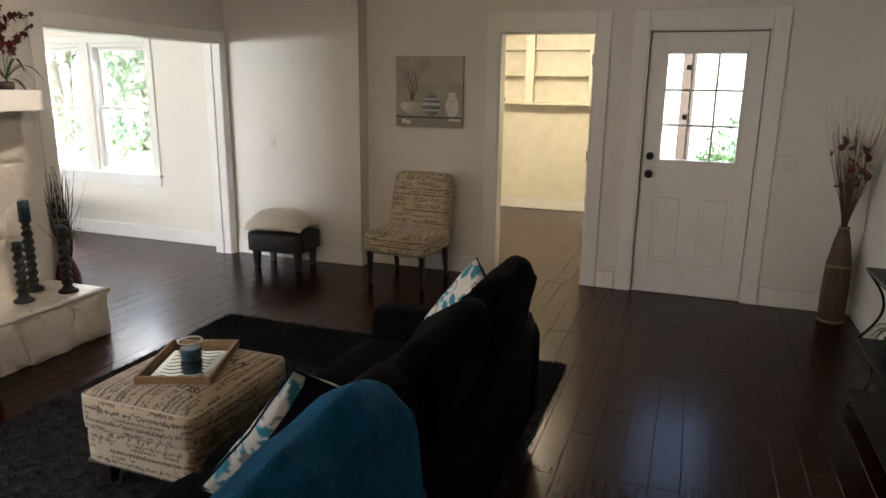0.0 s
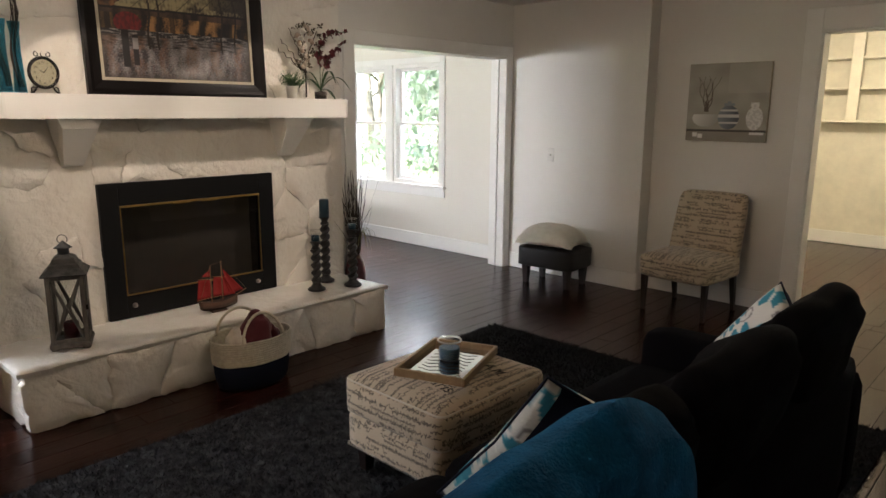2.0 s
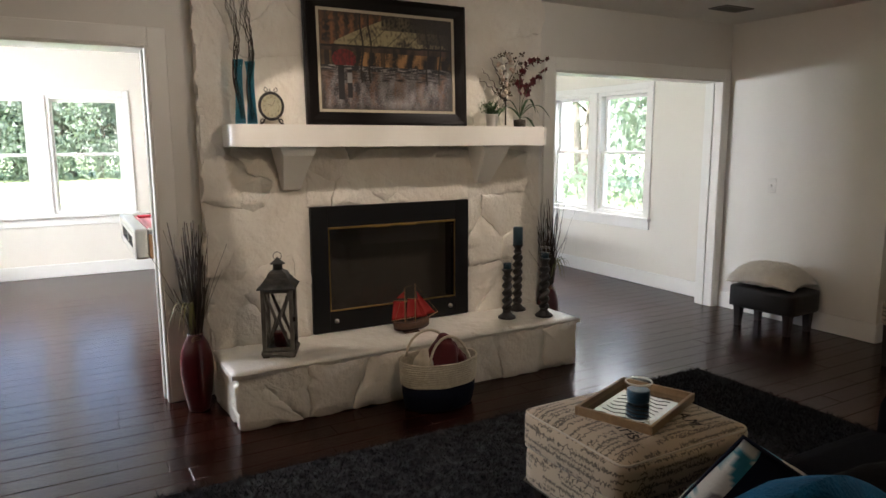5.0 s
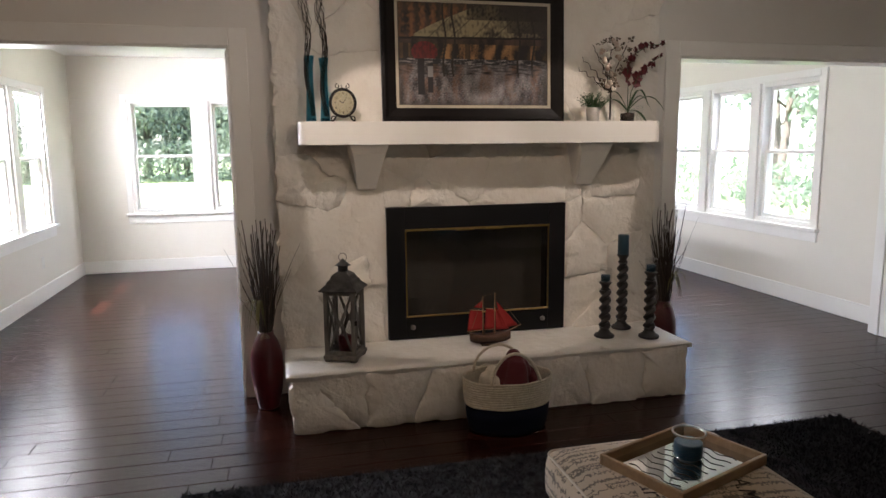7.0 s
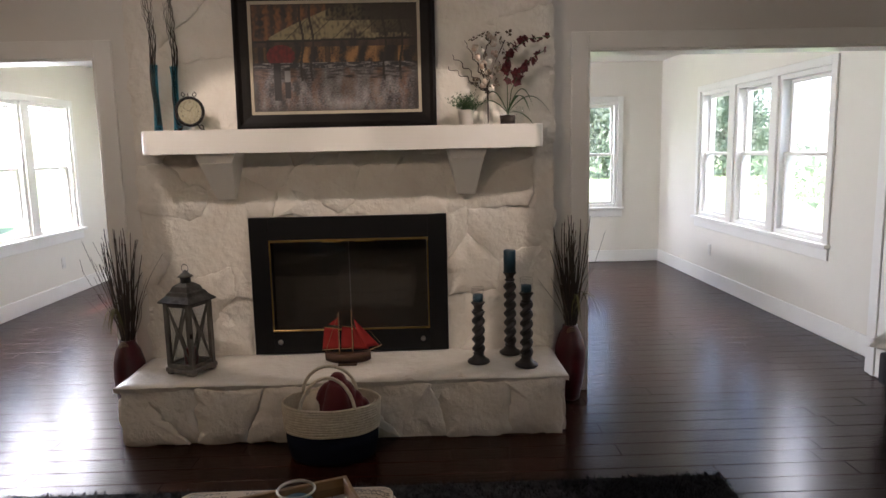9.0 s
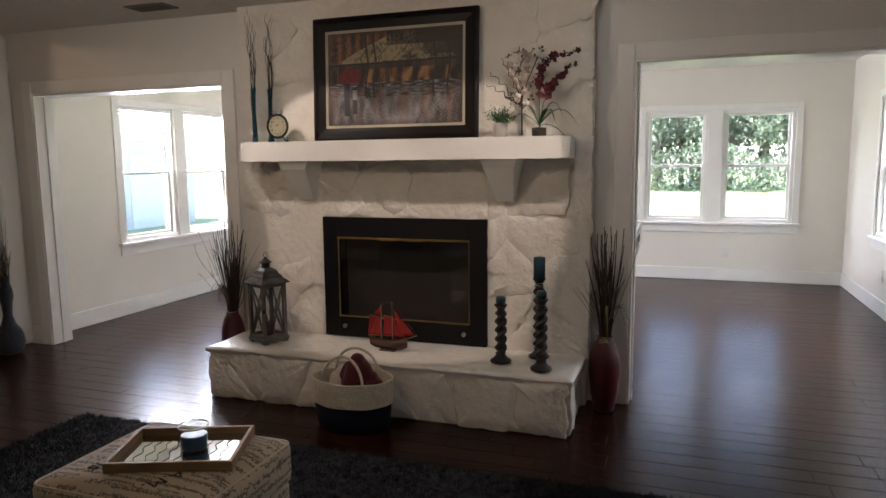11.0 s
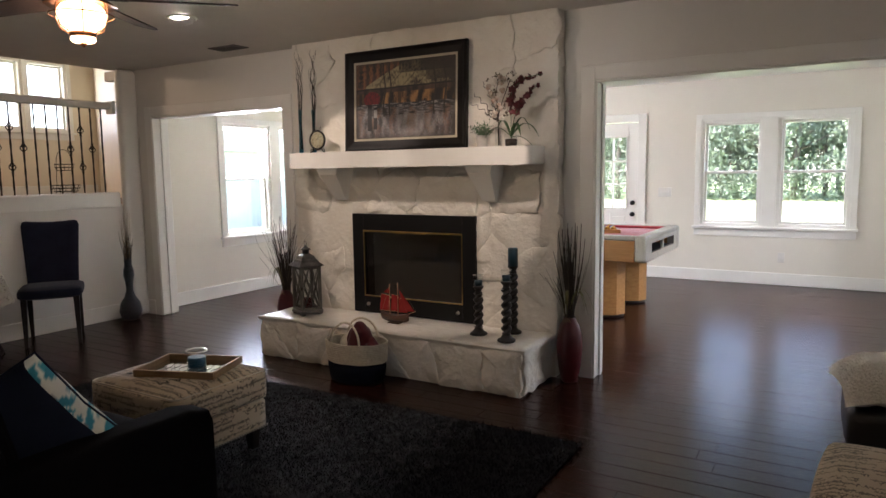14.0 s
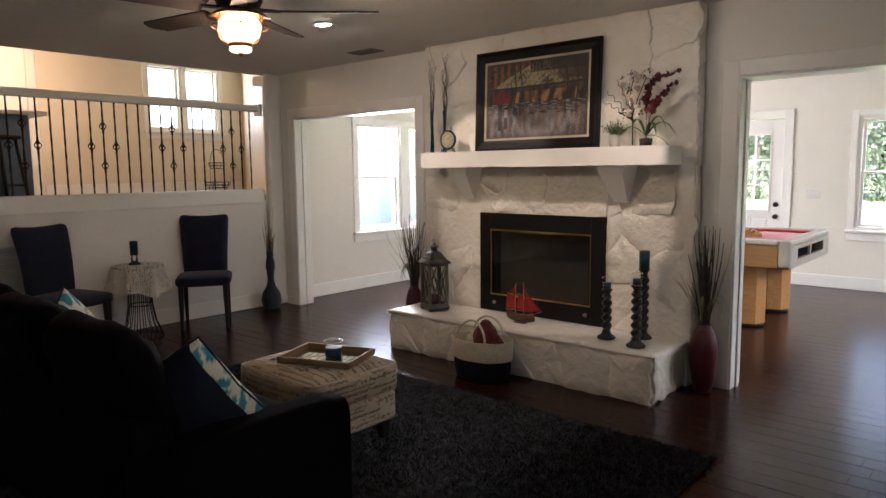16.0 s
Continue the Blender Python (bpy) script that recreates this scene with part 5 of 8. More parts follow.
for nm, z, r in (("lower_basket", 0.14, 0.13), ("upper_basket", 0.34, 0.085)):
    bm = bmesh.new()
    for zz, rr in ((z, r * 0.8), (z + 0.03, r * 0.95), (z + 0.06, r)):
        add_tube(bm, [(rr * math.cos(a), rr * math.sin(a), zz) for a in [k * math.pi / 10 for k in range(20)]], 0.003, 4, True)
    for k in range(12):
        a = k * math.pi / 6
        add_tube(bm, [(0.02 * math.cos(a), 0.02 * math.sin(a), z), (r * 0.8 * math.cos(a), r * 0.8 * math.sin(a), z), (r * math.cos(a), r * math.sin(a), z + 0.06)], 0.002, 4)
    part(nm, bm, M["iron"], basket_stand)
bm = bmesh.new()
add_tube(bm, [(0.075 * math.cos(a), 0, 0.42 + 0.12 * math.sin(a)) for a in [k * math.pi / 12 for k in range(13)]], 0.003, 4)
for s in (-1, 1):
    add_tube(bm, [(s * 0.075, 0, 0.42), (s * 0.085, 0, 0.2), (s * 0.12, 0, 0.0)], 0.003, 4)
    add_tube(bm, [(0, s * 0.085, 0.2), (0, s * 0.12, 0.0)], 0.003, 4)
part("handle", bm, M["iron"], basket_stand)
trims("kitchen_door_casing", [((-3.12, KS, KF), (-3.0, KS + 0.02, 3.25)), ((-2.05, KS, KF), (-1.93, KS + 0.02, 3.25)), ((-3.0, KS, 3.13), (-2.05, KS + 0.02, 3.25))],
      label="white kitchen door casing")
kd = tagged(new("door_3"), "closed white kitchen door", "door", kind="structure")
part("door_leaf", box((-2.995, KS + 0.001, KF + 0.01), (-2.055, KS + 0.012, 3.125), 0.003), M["trim"], kd)
for z in (1.3, 2.25):
    part("door_panel", box((-2.88, KS + 0.012, z), (-2.17, KS + 0.017, z + 0.75), 0.004), M["trim"], kd)

# ---- closet shelves ----
cubby = thing("closet_shelving", pose(0, 0, 0), "cream painted wall cubbies above the closet floor, mostly empty", "shelving")
ZB, D = 1.385, 0.26
part("bottom_board", box((CX0 + 0.001, CY - D, ZB), (CX1 - 0.001, CY - 0.001, ZB + 0.025), 0.003), M["shelf"], cubby)
for xx in (-2.72, -1.92, -1.12):
    part("divider", box((xx - 0.055, CY - D, ZB + 0.025), (xx + 0.055, CY - D + 0.02, 2.398), 0.003), M["shelf"], cubby)
    part("upright", box((xx - 0.012, CY - D + 0.02, ZB + 0.025), (xx + 0.012, CY - 0.001, 2.398)), M["shelf"], cubby)
for a, b in ((CX0 + 0.001, -2.733), (-2.707, -1.933), (-1.907, -1.133), (-1.107, CX1 - 0.001)):
    for z in (1.74, 2.06):
        part("shelf", box((a, CY - D + 0.022, z), (b, CY - 0.001, z + 0.022), 0.002), M["shelf"], cubby)
solid("small_box", box((-2.36, CY - 0.33, ZB + 0.0255), (-2.24, CY - 0.22, ZB + 0.09), 0.004), M["darkwood"], "small dark box on the closet shelf", "box")

# ---- ceiling things ----
def ceiling_vent(x, y, rz):
    v = thing("ceiling_vent", pose(x, y, CEIL, 0, 0, rz), "small slatted metal ceiling vent", "vent", "ceiling vents")
    bm = bmesh.new()
    for lo, hi in (((-0.15, -0.08, -0.008), (-0.13, 0.08, -0.0005)), ((0.13, -0.08, -0.008), (0.15, 0.08, -0.0005)),
                   ((-0.13, -0.08, -0.008), (0.13, -0.065, -0.0005)), ((-0.13, 0.065, -0.008), (0.13, 0.08, -0.0005))):
        add_box(bm, lo, hi)
    part("frame", bm, M["vent"], v)
    for i in range(8):
        yy = -0.055 + i * 0.0157
        s = part("slat", box((-0.13, -0.006, -0.001), (0.13, 0.006, 0.001)), M["vent"], v)
        s.matrix_basis = pose(0, yy, -0.006, 35, 0, 0)


ceiling_vent(-3.66, 0.47, 90)
ceiling_vent(-3.52, 4.72, 90)
def gimbal_light(x, y, turn):
    g = thing("recessed_light", pose(x, y, CEIL), "white tilting recessed ceiling light, switched on", "ceiling light", "gimbal ceiling lights")
    part("trim_ring", lathe([(0.095, -0.001), (0.10, -0.006), (0.085, -0.012), (0.07, -0.006), (0.07, -0.001)], 28, caps=False), M["plastic"], g)
    m = pose(0, 0, 0.008, 0, 32, turn)
    for nm, prof, mat, lb in (("eyeball", [(0.066, 0), (0.072, -0.02), (0.064, -0.046), (0.058, -0.046), (0.056, -0.03)], "plastic", ""),
                              ("lens", [(0, -0.038), (0.056, -0.038), (0.056, -0.034), (0, -0.034)], "led", "lit lens")):
        h = part(nm, lathe(prof, 28, caps=nm == "lens"), M[mat], g, lb)
        h.matrix_basis = m


gimbal_light(-2.74, 1.06, 30)
gimbal_light(-2.74, 3.16, -30)

fan = thing("ceiling_fan", pose(-1.60, 1.78, 0), "dark ceiling fan with slatted blades and a lit globe", "ceiling fan")
part("canopy", lathe([(0.07, CEIL - 0.001), (0.075, CEIL - 0.015), (0.055, CEIL - 0.035), (0.025, CEIL - 0.05), (0.016, CEIL - 0.07), (0.016, CEIL - 0.09)], 24), M["copper"], fan)
part("motor", lathe([(0.03, 2.342), (0.085, 2.335), (0.115, 2.315), (0.118, 2.27), (0.10, 2.235), (0.06, 2.228), (0.05, 2.21)], 28), M["iron"], fan)
BZ = 2.225
for k in range(5):
    a = 64 + 72 * k
    bm = bmesh.new()
    add_prism(bm, [(0.10, -0.006), (0.20, -0.009), (0.20, -0.003), (0.10, 0.006)], -0.022, 0.022)
    p = part("blade_arm", bm, M["iron"], fan)
    p.matrix_basis = pose(0, 0, BZ, 0, 0, a)
    bm = bmesh.new()
    for j in range(7):
        y = -0.066 + j * 0.0188
        tip = 0.70 - 0.07 * (abs(y) / 0.066) ** 2.5
        add_box(bm, (0.18, y, -0.004), (tip, y + 0.0188, 0.001 + 0.0022 * (j % 2)))
    add_box(bm, (0.18, -0.066, -0.0065), (0.70 - 0.06, 0.066, -0.0045))
    p = part("blade", bm, M["fanwood"], fan, "dark slatted wooden fan blade")
    p.matrix_basis = pose(0, 0, BZ - 0.003, 12, 0, a)
part("lamp_cap", lathe([(0.045, 2.245), (0.05, 2.225), (0.12, 2.208), (0.155, 2.185), (0.10, 2.199), (0.05, 2.205)], 28), M["copper"], fan, "flared copper lamp cap")
g = part("globe", lathe([(0.055, 2.20), (0.086, 2.185), (0.106, 2.155), (0.106, 2.125), (0.09, 2.09), (0.06, 2.066), (0.048, 2.062)], 32), M["opal"], fan, "lit opal glass globe")
g.visible_shadow = False
g = part("lower_globe", lathe([(0.052, 2.043), (0.055, 2.03), (0.045, 2.02), (0, 2.016)], 24), M["opal"], fan, "lit opal glass cup")
part("gallery", lathe([(0.05, 2.066), (0.058, 2.062), (0.058, 2.046), (0.05, 2.042)], 24), M["copper"], fan, "pierced copper ring")
part("finial", lathe([(0.012, 2.018), (0.016, 2.010), (0.006, 2.0), (0, 1.996)], 12), M["copper"], fan)
for k in range(6):
    a = k * math.pi / 3
    pts = [(r * math.cos(a), r * math.sin(a), z) for r, z in ((0.105, 2.2), (0.122, 2.165), (0.122, 2.13), (0.105, 2.085), (0.06, 2.06))]
    part("cage_wire", tube(pts, 0.003, 5), M["copper"], fan)
part("cage_ring", tube([(0.138 * math.cos(a), 0.138 * math.sin(a), 2.14) for a in [k * math.pi / 14 for k in range(28)]], 0.003, 5, True), M["copper"], fan)


# ---- pictures ----
def print_grid(name, w_, h_, nx, nz, colour, mat, parent, y=0.0, label=""):
    """A flat picture whose colours are worked out from a function of u, v in 0 to 1, v upwards."""
    vs = [((i / nx - 0.5) * w_, y, j / nz * h_) for j in range(nz + 1) for i in range(nx + 1)]
    fs = [(j * (nx + 1) + i, j * (nx + 1) + i + 1, (j + 1) * (nx + 1) + i + 1, (j + 1) * (nx + 1) + i) for j in range(nz) for i in range(nx)]
    me = bpy.data.meshes.new(name)
    me.from_pydata(vs, [], fs)
    at = me.color_attributes.new("print", "FLOAT_COLOR", "POINT")
    cols = []
    for j in range(nz + 1):
        for i in range(nx + 1):
            cols += [*colour(i / nx, j / nz), 1.0]
    at.data.foreach_set("color", cols)
    me.materials.append(mat)
    ob = new(name, me)
    ob.parent = parent
    if label:
        ob["label"] = label
    return ob


def mixc(a, b, t):
    t = max(0.0, min(1.0, t))
    return tuple(p + (q - p) * t for p, q in zip(a, b))


def city_rain(u, v):
    """Dim rainy street: a pale awning, warm shop lights, wet reflections and a red umbrella over two dark strokes."""
    n1 = noise.noise(Vector((u * 9, v * 7, 1.0)))
    n2 = noise.noise(Vector((u * 60, v * 26, 5.0)))
    n3 = noise.noise(Vector((u * 26, v * 7, 9.0)))
    n4 = noise.noise(Vector((u * 18, v * 60, 3.0)))
    n5 = noise.noise(Vector((u * 90, v * 90, 2.0)))
    dk = (0.012, 0.009, 0.008)
    c = mixc(dk, (0.09, 0.05, 0.03), 0.35 + 1.3 * n1 + 0.5 * n5)
    if v > 0.60:
        c = mixc(c, (0.17, 0.09, 0.07), 0.15 + 0.9 * n3)
        if u < 0.46 and v > 0.66:
            c = mixc(c, (0.36, 0.15, 0.055), max(0, 0.30 + 0.55 * math.sin(u * 88) + n2))
        low, top = 0.665 + 0.02 * u, 0.685 + 0.62 * max(0, u - 0.10) ** 0.85
        if 0.10 < u < 0.97 and low < v < min(top, 0.885 + 0.25 * (0.5 - abs(u - 0.55))):
            f = 0.9 - 0.85 * max(0, u - 0.42) / 0.5 + 0.9 * n2 + 0.6 * n1
            c = mixc((0.06, 0.045, 0.035), (0.52, 0.44, 0.24), f)
            if abs(math.sin(u * 22 - v * 16)) < 0.10:
                c = mixc(c, dk, 0.65)
        if u > 0.45 and v > 0.84:
            c = mixc(c, dk, 0.75 + n2)
        if low - 0.02 < v <= low:
            c = dk
    elif v > 0.40:
        glow = math.sin(u * 44 + 2 * n1) * 0.5 + 0.35 + 1.1 * n3 + 0.5 * n5
        c = mixc(dk, (0.62, 0.31, 0.11), glow * (0.35 if u < 0.2 else 1.0 if u < 0.75 else 0.6))
        if math.sin(u * 31) > 0.86:
            c = mixc(c, dk, 0.8)
        if v < 0.46:
            c = mixc((0.03, 0.028, 0.035), (0.50, 0.46, 0.44), max(0, 0.1 + 1.7 * n4 + 0.8 * n5))
    else:
        w_ = 0.16 + 0.55 * math.exp(-((u - 0.60) / 0.22) ** 2) + 0.25 * math.exp(-((u - 0.05) / 0.12) ** 2)
        c = mixc((0.035, 0.028, 0.032), (0.46, 0.43, 0.44), w_ + 0.55 * n3 + 0.5 * n5)
        c = mixc(c, (0.32, 0.15, 0.07), 0.55 * max(0, math.sin(u * 36 + n1 * 2)) * (0.3 + v * 2) + 0.3 * n2)
        if v > 0.30:
            c = mixc(c, dk, 0.35 + n4)
    for tu in (0.30, 0.36, 0.80, 0.90):
        if abs(u - tu - 0.01 * math.sin(v * 12)) < 0.007 and v > 0.28:
            c = (0.03, 0.02, 0.015)
    if v > 0.72 and u > 0.72:
        c = mixc(c, (0.04, 0.03, 0.02), 0.5 + n2)
    if ((u - 0.17) / 0.085) ** 2 + ((v - 0.52) / 0.105) ** 2 < 1 and v > 0.455:
        c = mixc((0.30, 0.015, 0.02), (0.16, 0.01, 0.015), 0.5 + n2 * 2)
    if abs(u - 0.145) < 0.022 and 0.10 < v < 0.46:
        c = (0.014, 0.012, 0.014)
    if abs(u - 0.205) < 0.017 and 0.12 < v < 0.41:
        c = (0.02, 0.016, 0.018) if v < 0.28 or v > 0.385 else (0.34, 0.33, 0.33)
    e = min(u, 1 - u, v, 1 - v)
    return tuple(0.62 * q for q in mixc((0.035, 0.025, 0.018), c, 0.35 + e * 9))


def still_life(u, v):
    """Grey canvas: bare twigs, a pale bowl, a banded jar, a white vase and a shelf line."""
    n1, n2 = noise.noise(Vector((u * 5, v * 5, 2.0))), noise.noise(Vector((u * 30, v * 30, 3.0)))
    c = mixc((0.33, 0.31, 0.26), (0.42, 0.40, 0.345), 0.5 + n1)
    if u > 0.5 and v > 0.62:
        c = mixc(c, (0.46, 0.44, 0.38), 0.6)
    if v < 0.155:
        c = mixc((0.25, 0.23, 0.19), (0.30, 0.28, 0.235), 0.5 + n1)
    if 0.125 < v < 0.150:
        c = (0.07, 0.065, 0.055)
    for k in range(7):
        a = -0.9 + k * 0.3
        t = (v - 0.38) / 0.46
        if 0 < t < 1:
            x_ = 0.25 + a * 0.16 * t + 0.02 * math.sin(t * 9 + k * 2)
            if abs(u - x_) < 0.007 * (1.25 - t):
                c = (0.11, 0.08, 0.06)
    du, dv = (u - 0.24) / 0.165, (v - 0.30) / 0.115
    if du * du + dv * dv < 1 and v < 0.345:
        c = mixc((0.72, 0.71, 0.67), (0.40, 0.39, 0.36), 0.5 + du * 0.6 - dv * 0.2)
    du, dv = (u - 0.535) / 0.13, (v - 0.31) / 0.155
    if du * du + dv * dv < 1:
        c = mixc((0.22, 0.25, 0.28), (0.09, 0.10, 0.12), 0.5 + du * 0.7)
        if abs(v - 0.33) < 0.02 or abs(v - 0.24) < 0.012 or abs(v - 0.40) < 0.01:
            c = (0.60, 0.60, 0.58)
    if abs(u - 0.535) < 0.065 and 0.46 < v < 0.49 or abs(u - 0.535) < 0.02 and 0.49 <= v < 0.515:
        c = (0.25, 0.28, 0.30)
    du, dv = (u - 0.85) / 0.10, (v - 0.30) / 0.15
    if du * du + dv * dv < 1 or abs(u - 0.85) < 0.05 and 0.44 < v < 0.50:
        c = mixc((0.60, 0.60, 0.58), (0.76, 0.76, 0.73), 0.5 + 4 * n2)
    for (a, b) in ((0.09, 0.05), (0.16, 0.035)):
        if 0 < u - a < 0.06 and 0 < v - b < 0.055:
            c = (0.80, 0.79, 0.75)
    if 0.80 < u < 0.97 and 0.09 < v < 0.125:
        c = (0.72, 0.71, 0.68)
    return c


def medallion(u, v):
    """White cloth with teal rosettes round yellow hearts, and grey scrolls."""
    c = (0.52, 0.51, 0.47)
    for su, sv, s in ((0.5, 0.55, 1.0), (0.02, 0.0, 1.0), (1.0, 0.02, 1.0), (0.0, 1.05, 0.9), (1.02, 1.05, 0.9), (0.0, 0.52, 0.62), (1.0, 0.50, 0.62)):
        dx, dy = (u - su) / s, (v - sv) / s
        r, a = math.hypot(dx, dy), math.atan2(dy, dx)
        if r < 0.27 + 0.035 * math.cos(a * 12):
            c = (0.02, 0.17, 0.24) if r > 0.2 or math.cos(a * 12) > 0.1 else (0.04, 0.24, 0.31)
            if math.cos(a * 12) < -0.75 and r > 0.13:
                c = (0.60, 0.60, 0.56)
        if r < 0.125 + 0.02 * math.cos(a * 8):
            c = (0.55, 0.42, 0.13) if su == 0.5 else (0.50, 0.50, 0.46)
        if r < 0.06 + 0.012 * math.cos(a * 6):
            c = (0.58, 0.58, 0.53)
        if r < 0.035 + 0.014 * math.cos(a * 5):
            c = (0.02, 0.02, 0.035)
    for k in range(8):
        a0 = k * math.pi / 4 + 0.39
        cx_, cy_ = 0.5 + 0.40 * math.cos(a0), 0.55 + 0.40 * math.sin(a0)
        dx, dy = u - cx_, v - cy_
        r, a = math.hypot(dx, dy), math.atan2(dy, dx)
        if r < 0.085 and abs(math.sin(a * 0.5 + r * 42)) < 0.42 and r > 0.015:
            c = (0.17, 0.155, 0.155)
    return c


art = thing("framed_painting", pose(-3.798, 2.073, MZ1 + 0.001, 0, 0, 90) @ pose(0, 0.0, 0, -2.2), "rainy city street painting in an espresso frame on the mantel", "painting")
AW, AH, AF = 1.058, 0.742, 0.078
bm = bmesh.new()
rings = []
prof = [(0.0, 0.028), (0.0, 0.0), (0.016, -0.006), (0.034, 0.002), (0.060, 0.006), (AF, 0.010), (AF, 0.028)]
for d, y in prof:
    rings.append([bm.verts.new(p) for p in ((-AW / 2 + d, y, d), (AW / 2 - d, y, d), (AW / 2 - d, y, AH - d), (-AW / 2 + d, y, AH - d))])
for a, b in zip(rings, rings[1:] + rings[:1]):
    for i in range(4):
        bm.faces.new((a[i], a[(i + 1) % 4], b[(i + 1) % 4], b[i]))
part("picture_frame", bm, M["frame"], art)
bm = bmesh.new()
d0, d1 = AF, AF + 0.016
for lo, hi in (((-AW / 2 + d0, 0.012, d0), (-AW / 2 + d1, 0.02, AH - d0)), ((AW / 2 - d1, 0.012, d0), (AW / 2 - d0, 0.02, AH - d0)),
               ((-AW / 2 + d1, 0.012, d0), (AW / 2 - d1, 0.02, d1)), ((-AW / 2 + d1, 0.012, AH - d1), (AW / 2 - d1, 0.02, AH - d0))):
    add_box(bm, lo, hi)
part("liner", bm, M["linen"], art, "pale linen liner")
c = print_grid("canvas", AW - 2 * d1, AH - 2 * d1, 230, 150, city_rain, M["canvas"], art, 0.018)
c.location = (0, 0, d1)
part("backing_board", box((-AW / 2 + 0.03, 0.021, 0.03), (AW / 2 - 0.03, 0.026, AH - 0.03)), M["frame"], art)

art2 = thing("canvas_print", pose(-2.035, NY - 0.001, 1.265, 0, 0, 0), "unframed grey canvas print of vases with bare twigs", "painting")
part("stretcher", box((-0.305, -0.035, 0), (0.305, -0.002, 0.585), 0.004), M["linen"], art2)
c = print_grid("canvas", 0.606, 0.58, 130, 125, still_life, M["print"], art2, -0.0365)
c.location = (0, 0, 0.0025)


# ---- seats ----
def loose_cushion(name, m, w_, h_, t, label, front, back, colour=None, seed=0):
    """A throw cushion whose face looks along its own -y."""
    p = thing(name, m, label, "throw pillow")
    bm = pillow_mesh(w_, h_, t, 26 if colour is None else 64, seed)
    ob = part("cover", bm, [front, back], p)
    if colour:
        at = ob.data.color_attributes.new("print", "FLOAT_COLOR", "POINT")
        for v, a in zip(ob.data.vertices, at.data):
            a.color = (*colour(v.co.x / w_ + 0.5, v.co.z / h_), 1)
    pts = []
    for k in range(80):
        s = k / 20
        e, f = int(s) % 4, s % 1
        u, v = ((2 * f - 1, -1), (1, 2 * f - 1), (1 - 2 * f, 1), (-1, 1 - 2 * f))[e]
        q = 1 - 0.07 * (1 - abs(u * v)) * (abs(u) ** 6 + abs(v) ** 6)
        pts.append((u * w_ / 2 * q, 0, v * h_ / 2 * q + h_ / 2))
    part("piping", tube(pts, 0.0045, 5, True), back, p)
    return p


def leaning(corner, s, w_=0.46, h_=0.47):
    """A cushion propped on one bottom corner; corner is where its top outer corner stands, s the side it turns to."""
    z = Vector((0.60, 0.10 * s, 0.79)).normalized()
    y = Vector((0.60, -0.75 * s, -0.29))
    y = (y - z * y.dot(z)).normalized()
    x = y.cross(z)
    o = Vector(corner) - x * (w_ / 2 * s) - z * h_
    m = Matrix((x, y, z)).transposed().to_4x4()
    m.translation = o
    return m


sofa = thing("sofa", pose(0, 0, 0), "charcoal fabric sofa with loose back cushions on the grey rug", "sofa")
S0, S1, SB, SF = 0.74, 2.95, -0.46, -1.27
part("base", box((SF + 0.02, S0 + 0.03, 0.08), (SB - 0.02, S1 - 0.03, 0.30), 0.02, 2), M["sofa"], sofa, smooth=False)
part("backrest", soft_box((SB - 0.17, S0 + 0.10, 0.12), (SB, S1 - 0.10, 0.66), 0.012, 8, 0.7), M["sofa"], sofa)
for y0, y1 in ((S0, S0 + 0.17), (S1 - 0.17, S1)):
    part("arm", soft_box((SF, y0, 0.09), (SB - 0.01, y1, 0.57), 0.01, 8, 0.5), M["sofa"], sofa)
n3 = (S1 - S0 - 0.34) / 3
for i in range(3):
    a = S0 + 0.17 + i * n3
    part("seat_cushion", soft_box((SF - 0.01, a + 0.004, 0.29), (SB - 0.16, a + n3 - 0.004, 0.45), 0.02, 8, 0.6, 0.004, i), M["sofa"], sofa)
    p = part("back_cushion", soft_box((-0.055, -n3 / 2 + 0.006, 0), (0.10, n3 / 2 - 0.006, 0.50), 0.03, 10, 0.9, 0.018, i + 4), M["sofa"], sofa)
    p.matrix_basis = pose(SB - 0.225 + 0.01 * i, a + n3 / 2, 0.425, 0, 14, 0)
for yy in (S0 + 0.08, S1 - 0.08):
    for xx in (SF + 0.08, SB - 0.08):
        part("foot", lathe([(0.025, 0.035), (0.032, 0.082)], 12, at=(xx, yy, 0)), M["darkwood"], sofa)

loose_cushion("throw_pillow", leaning((-0.74, 2.79, 0.875), -1), 0.46, 0.47, 0.19,
              "white, teal and yellow medallion pillow leaning in the sofa corner", M["medallion"], M["navy"], medallion, 1)
loose_cushion("throw_pillow", leaning((-0.82, 1.42, 0.885), 1, 0.52, 0.50), 0.52, 0.50, 0.17,
              "medallion pillow with a navy back against the blanket", M["medallion"], M["navy"], medallion, 2)


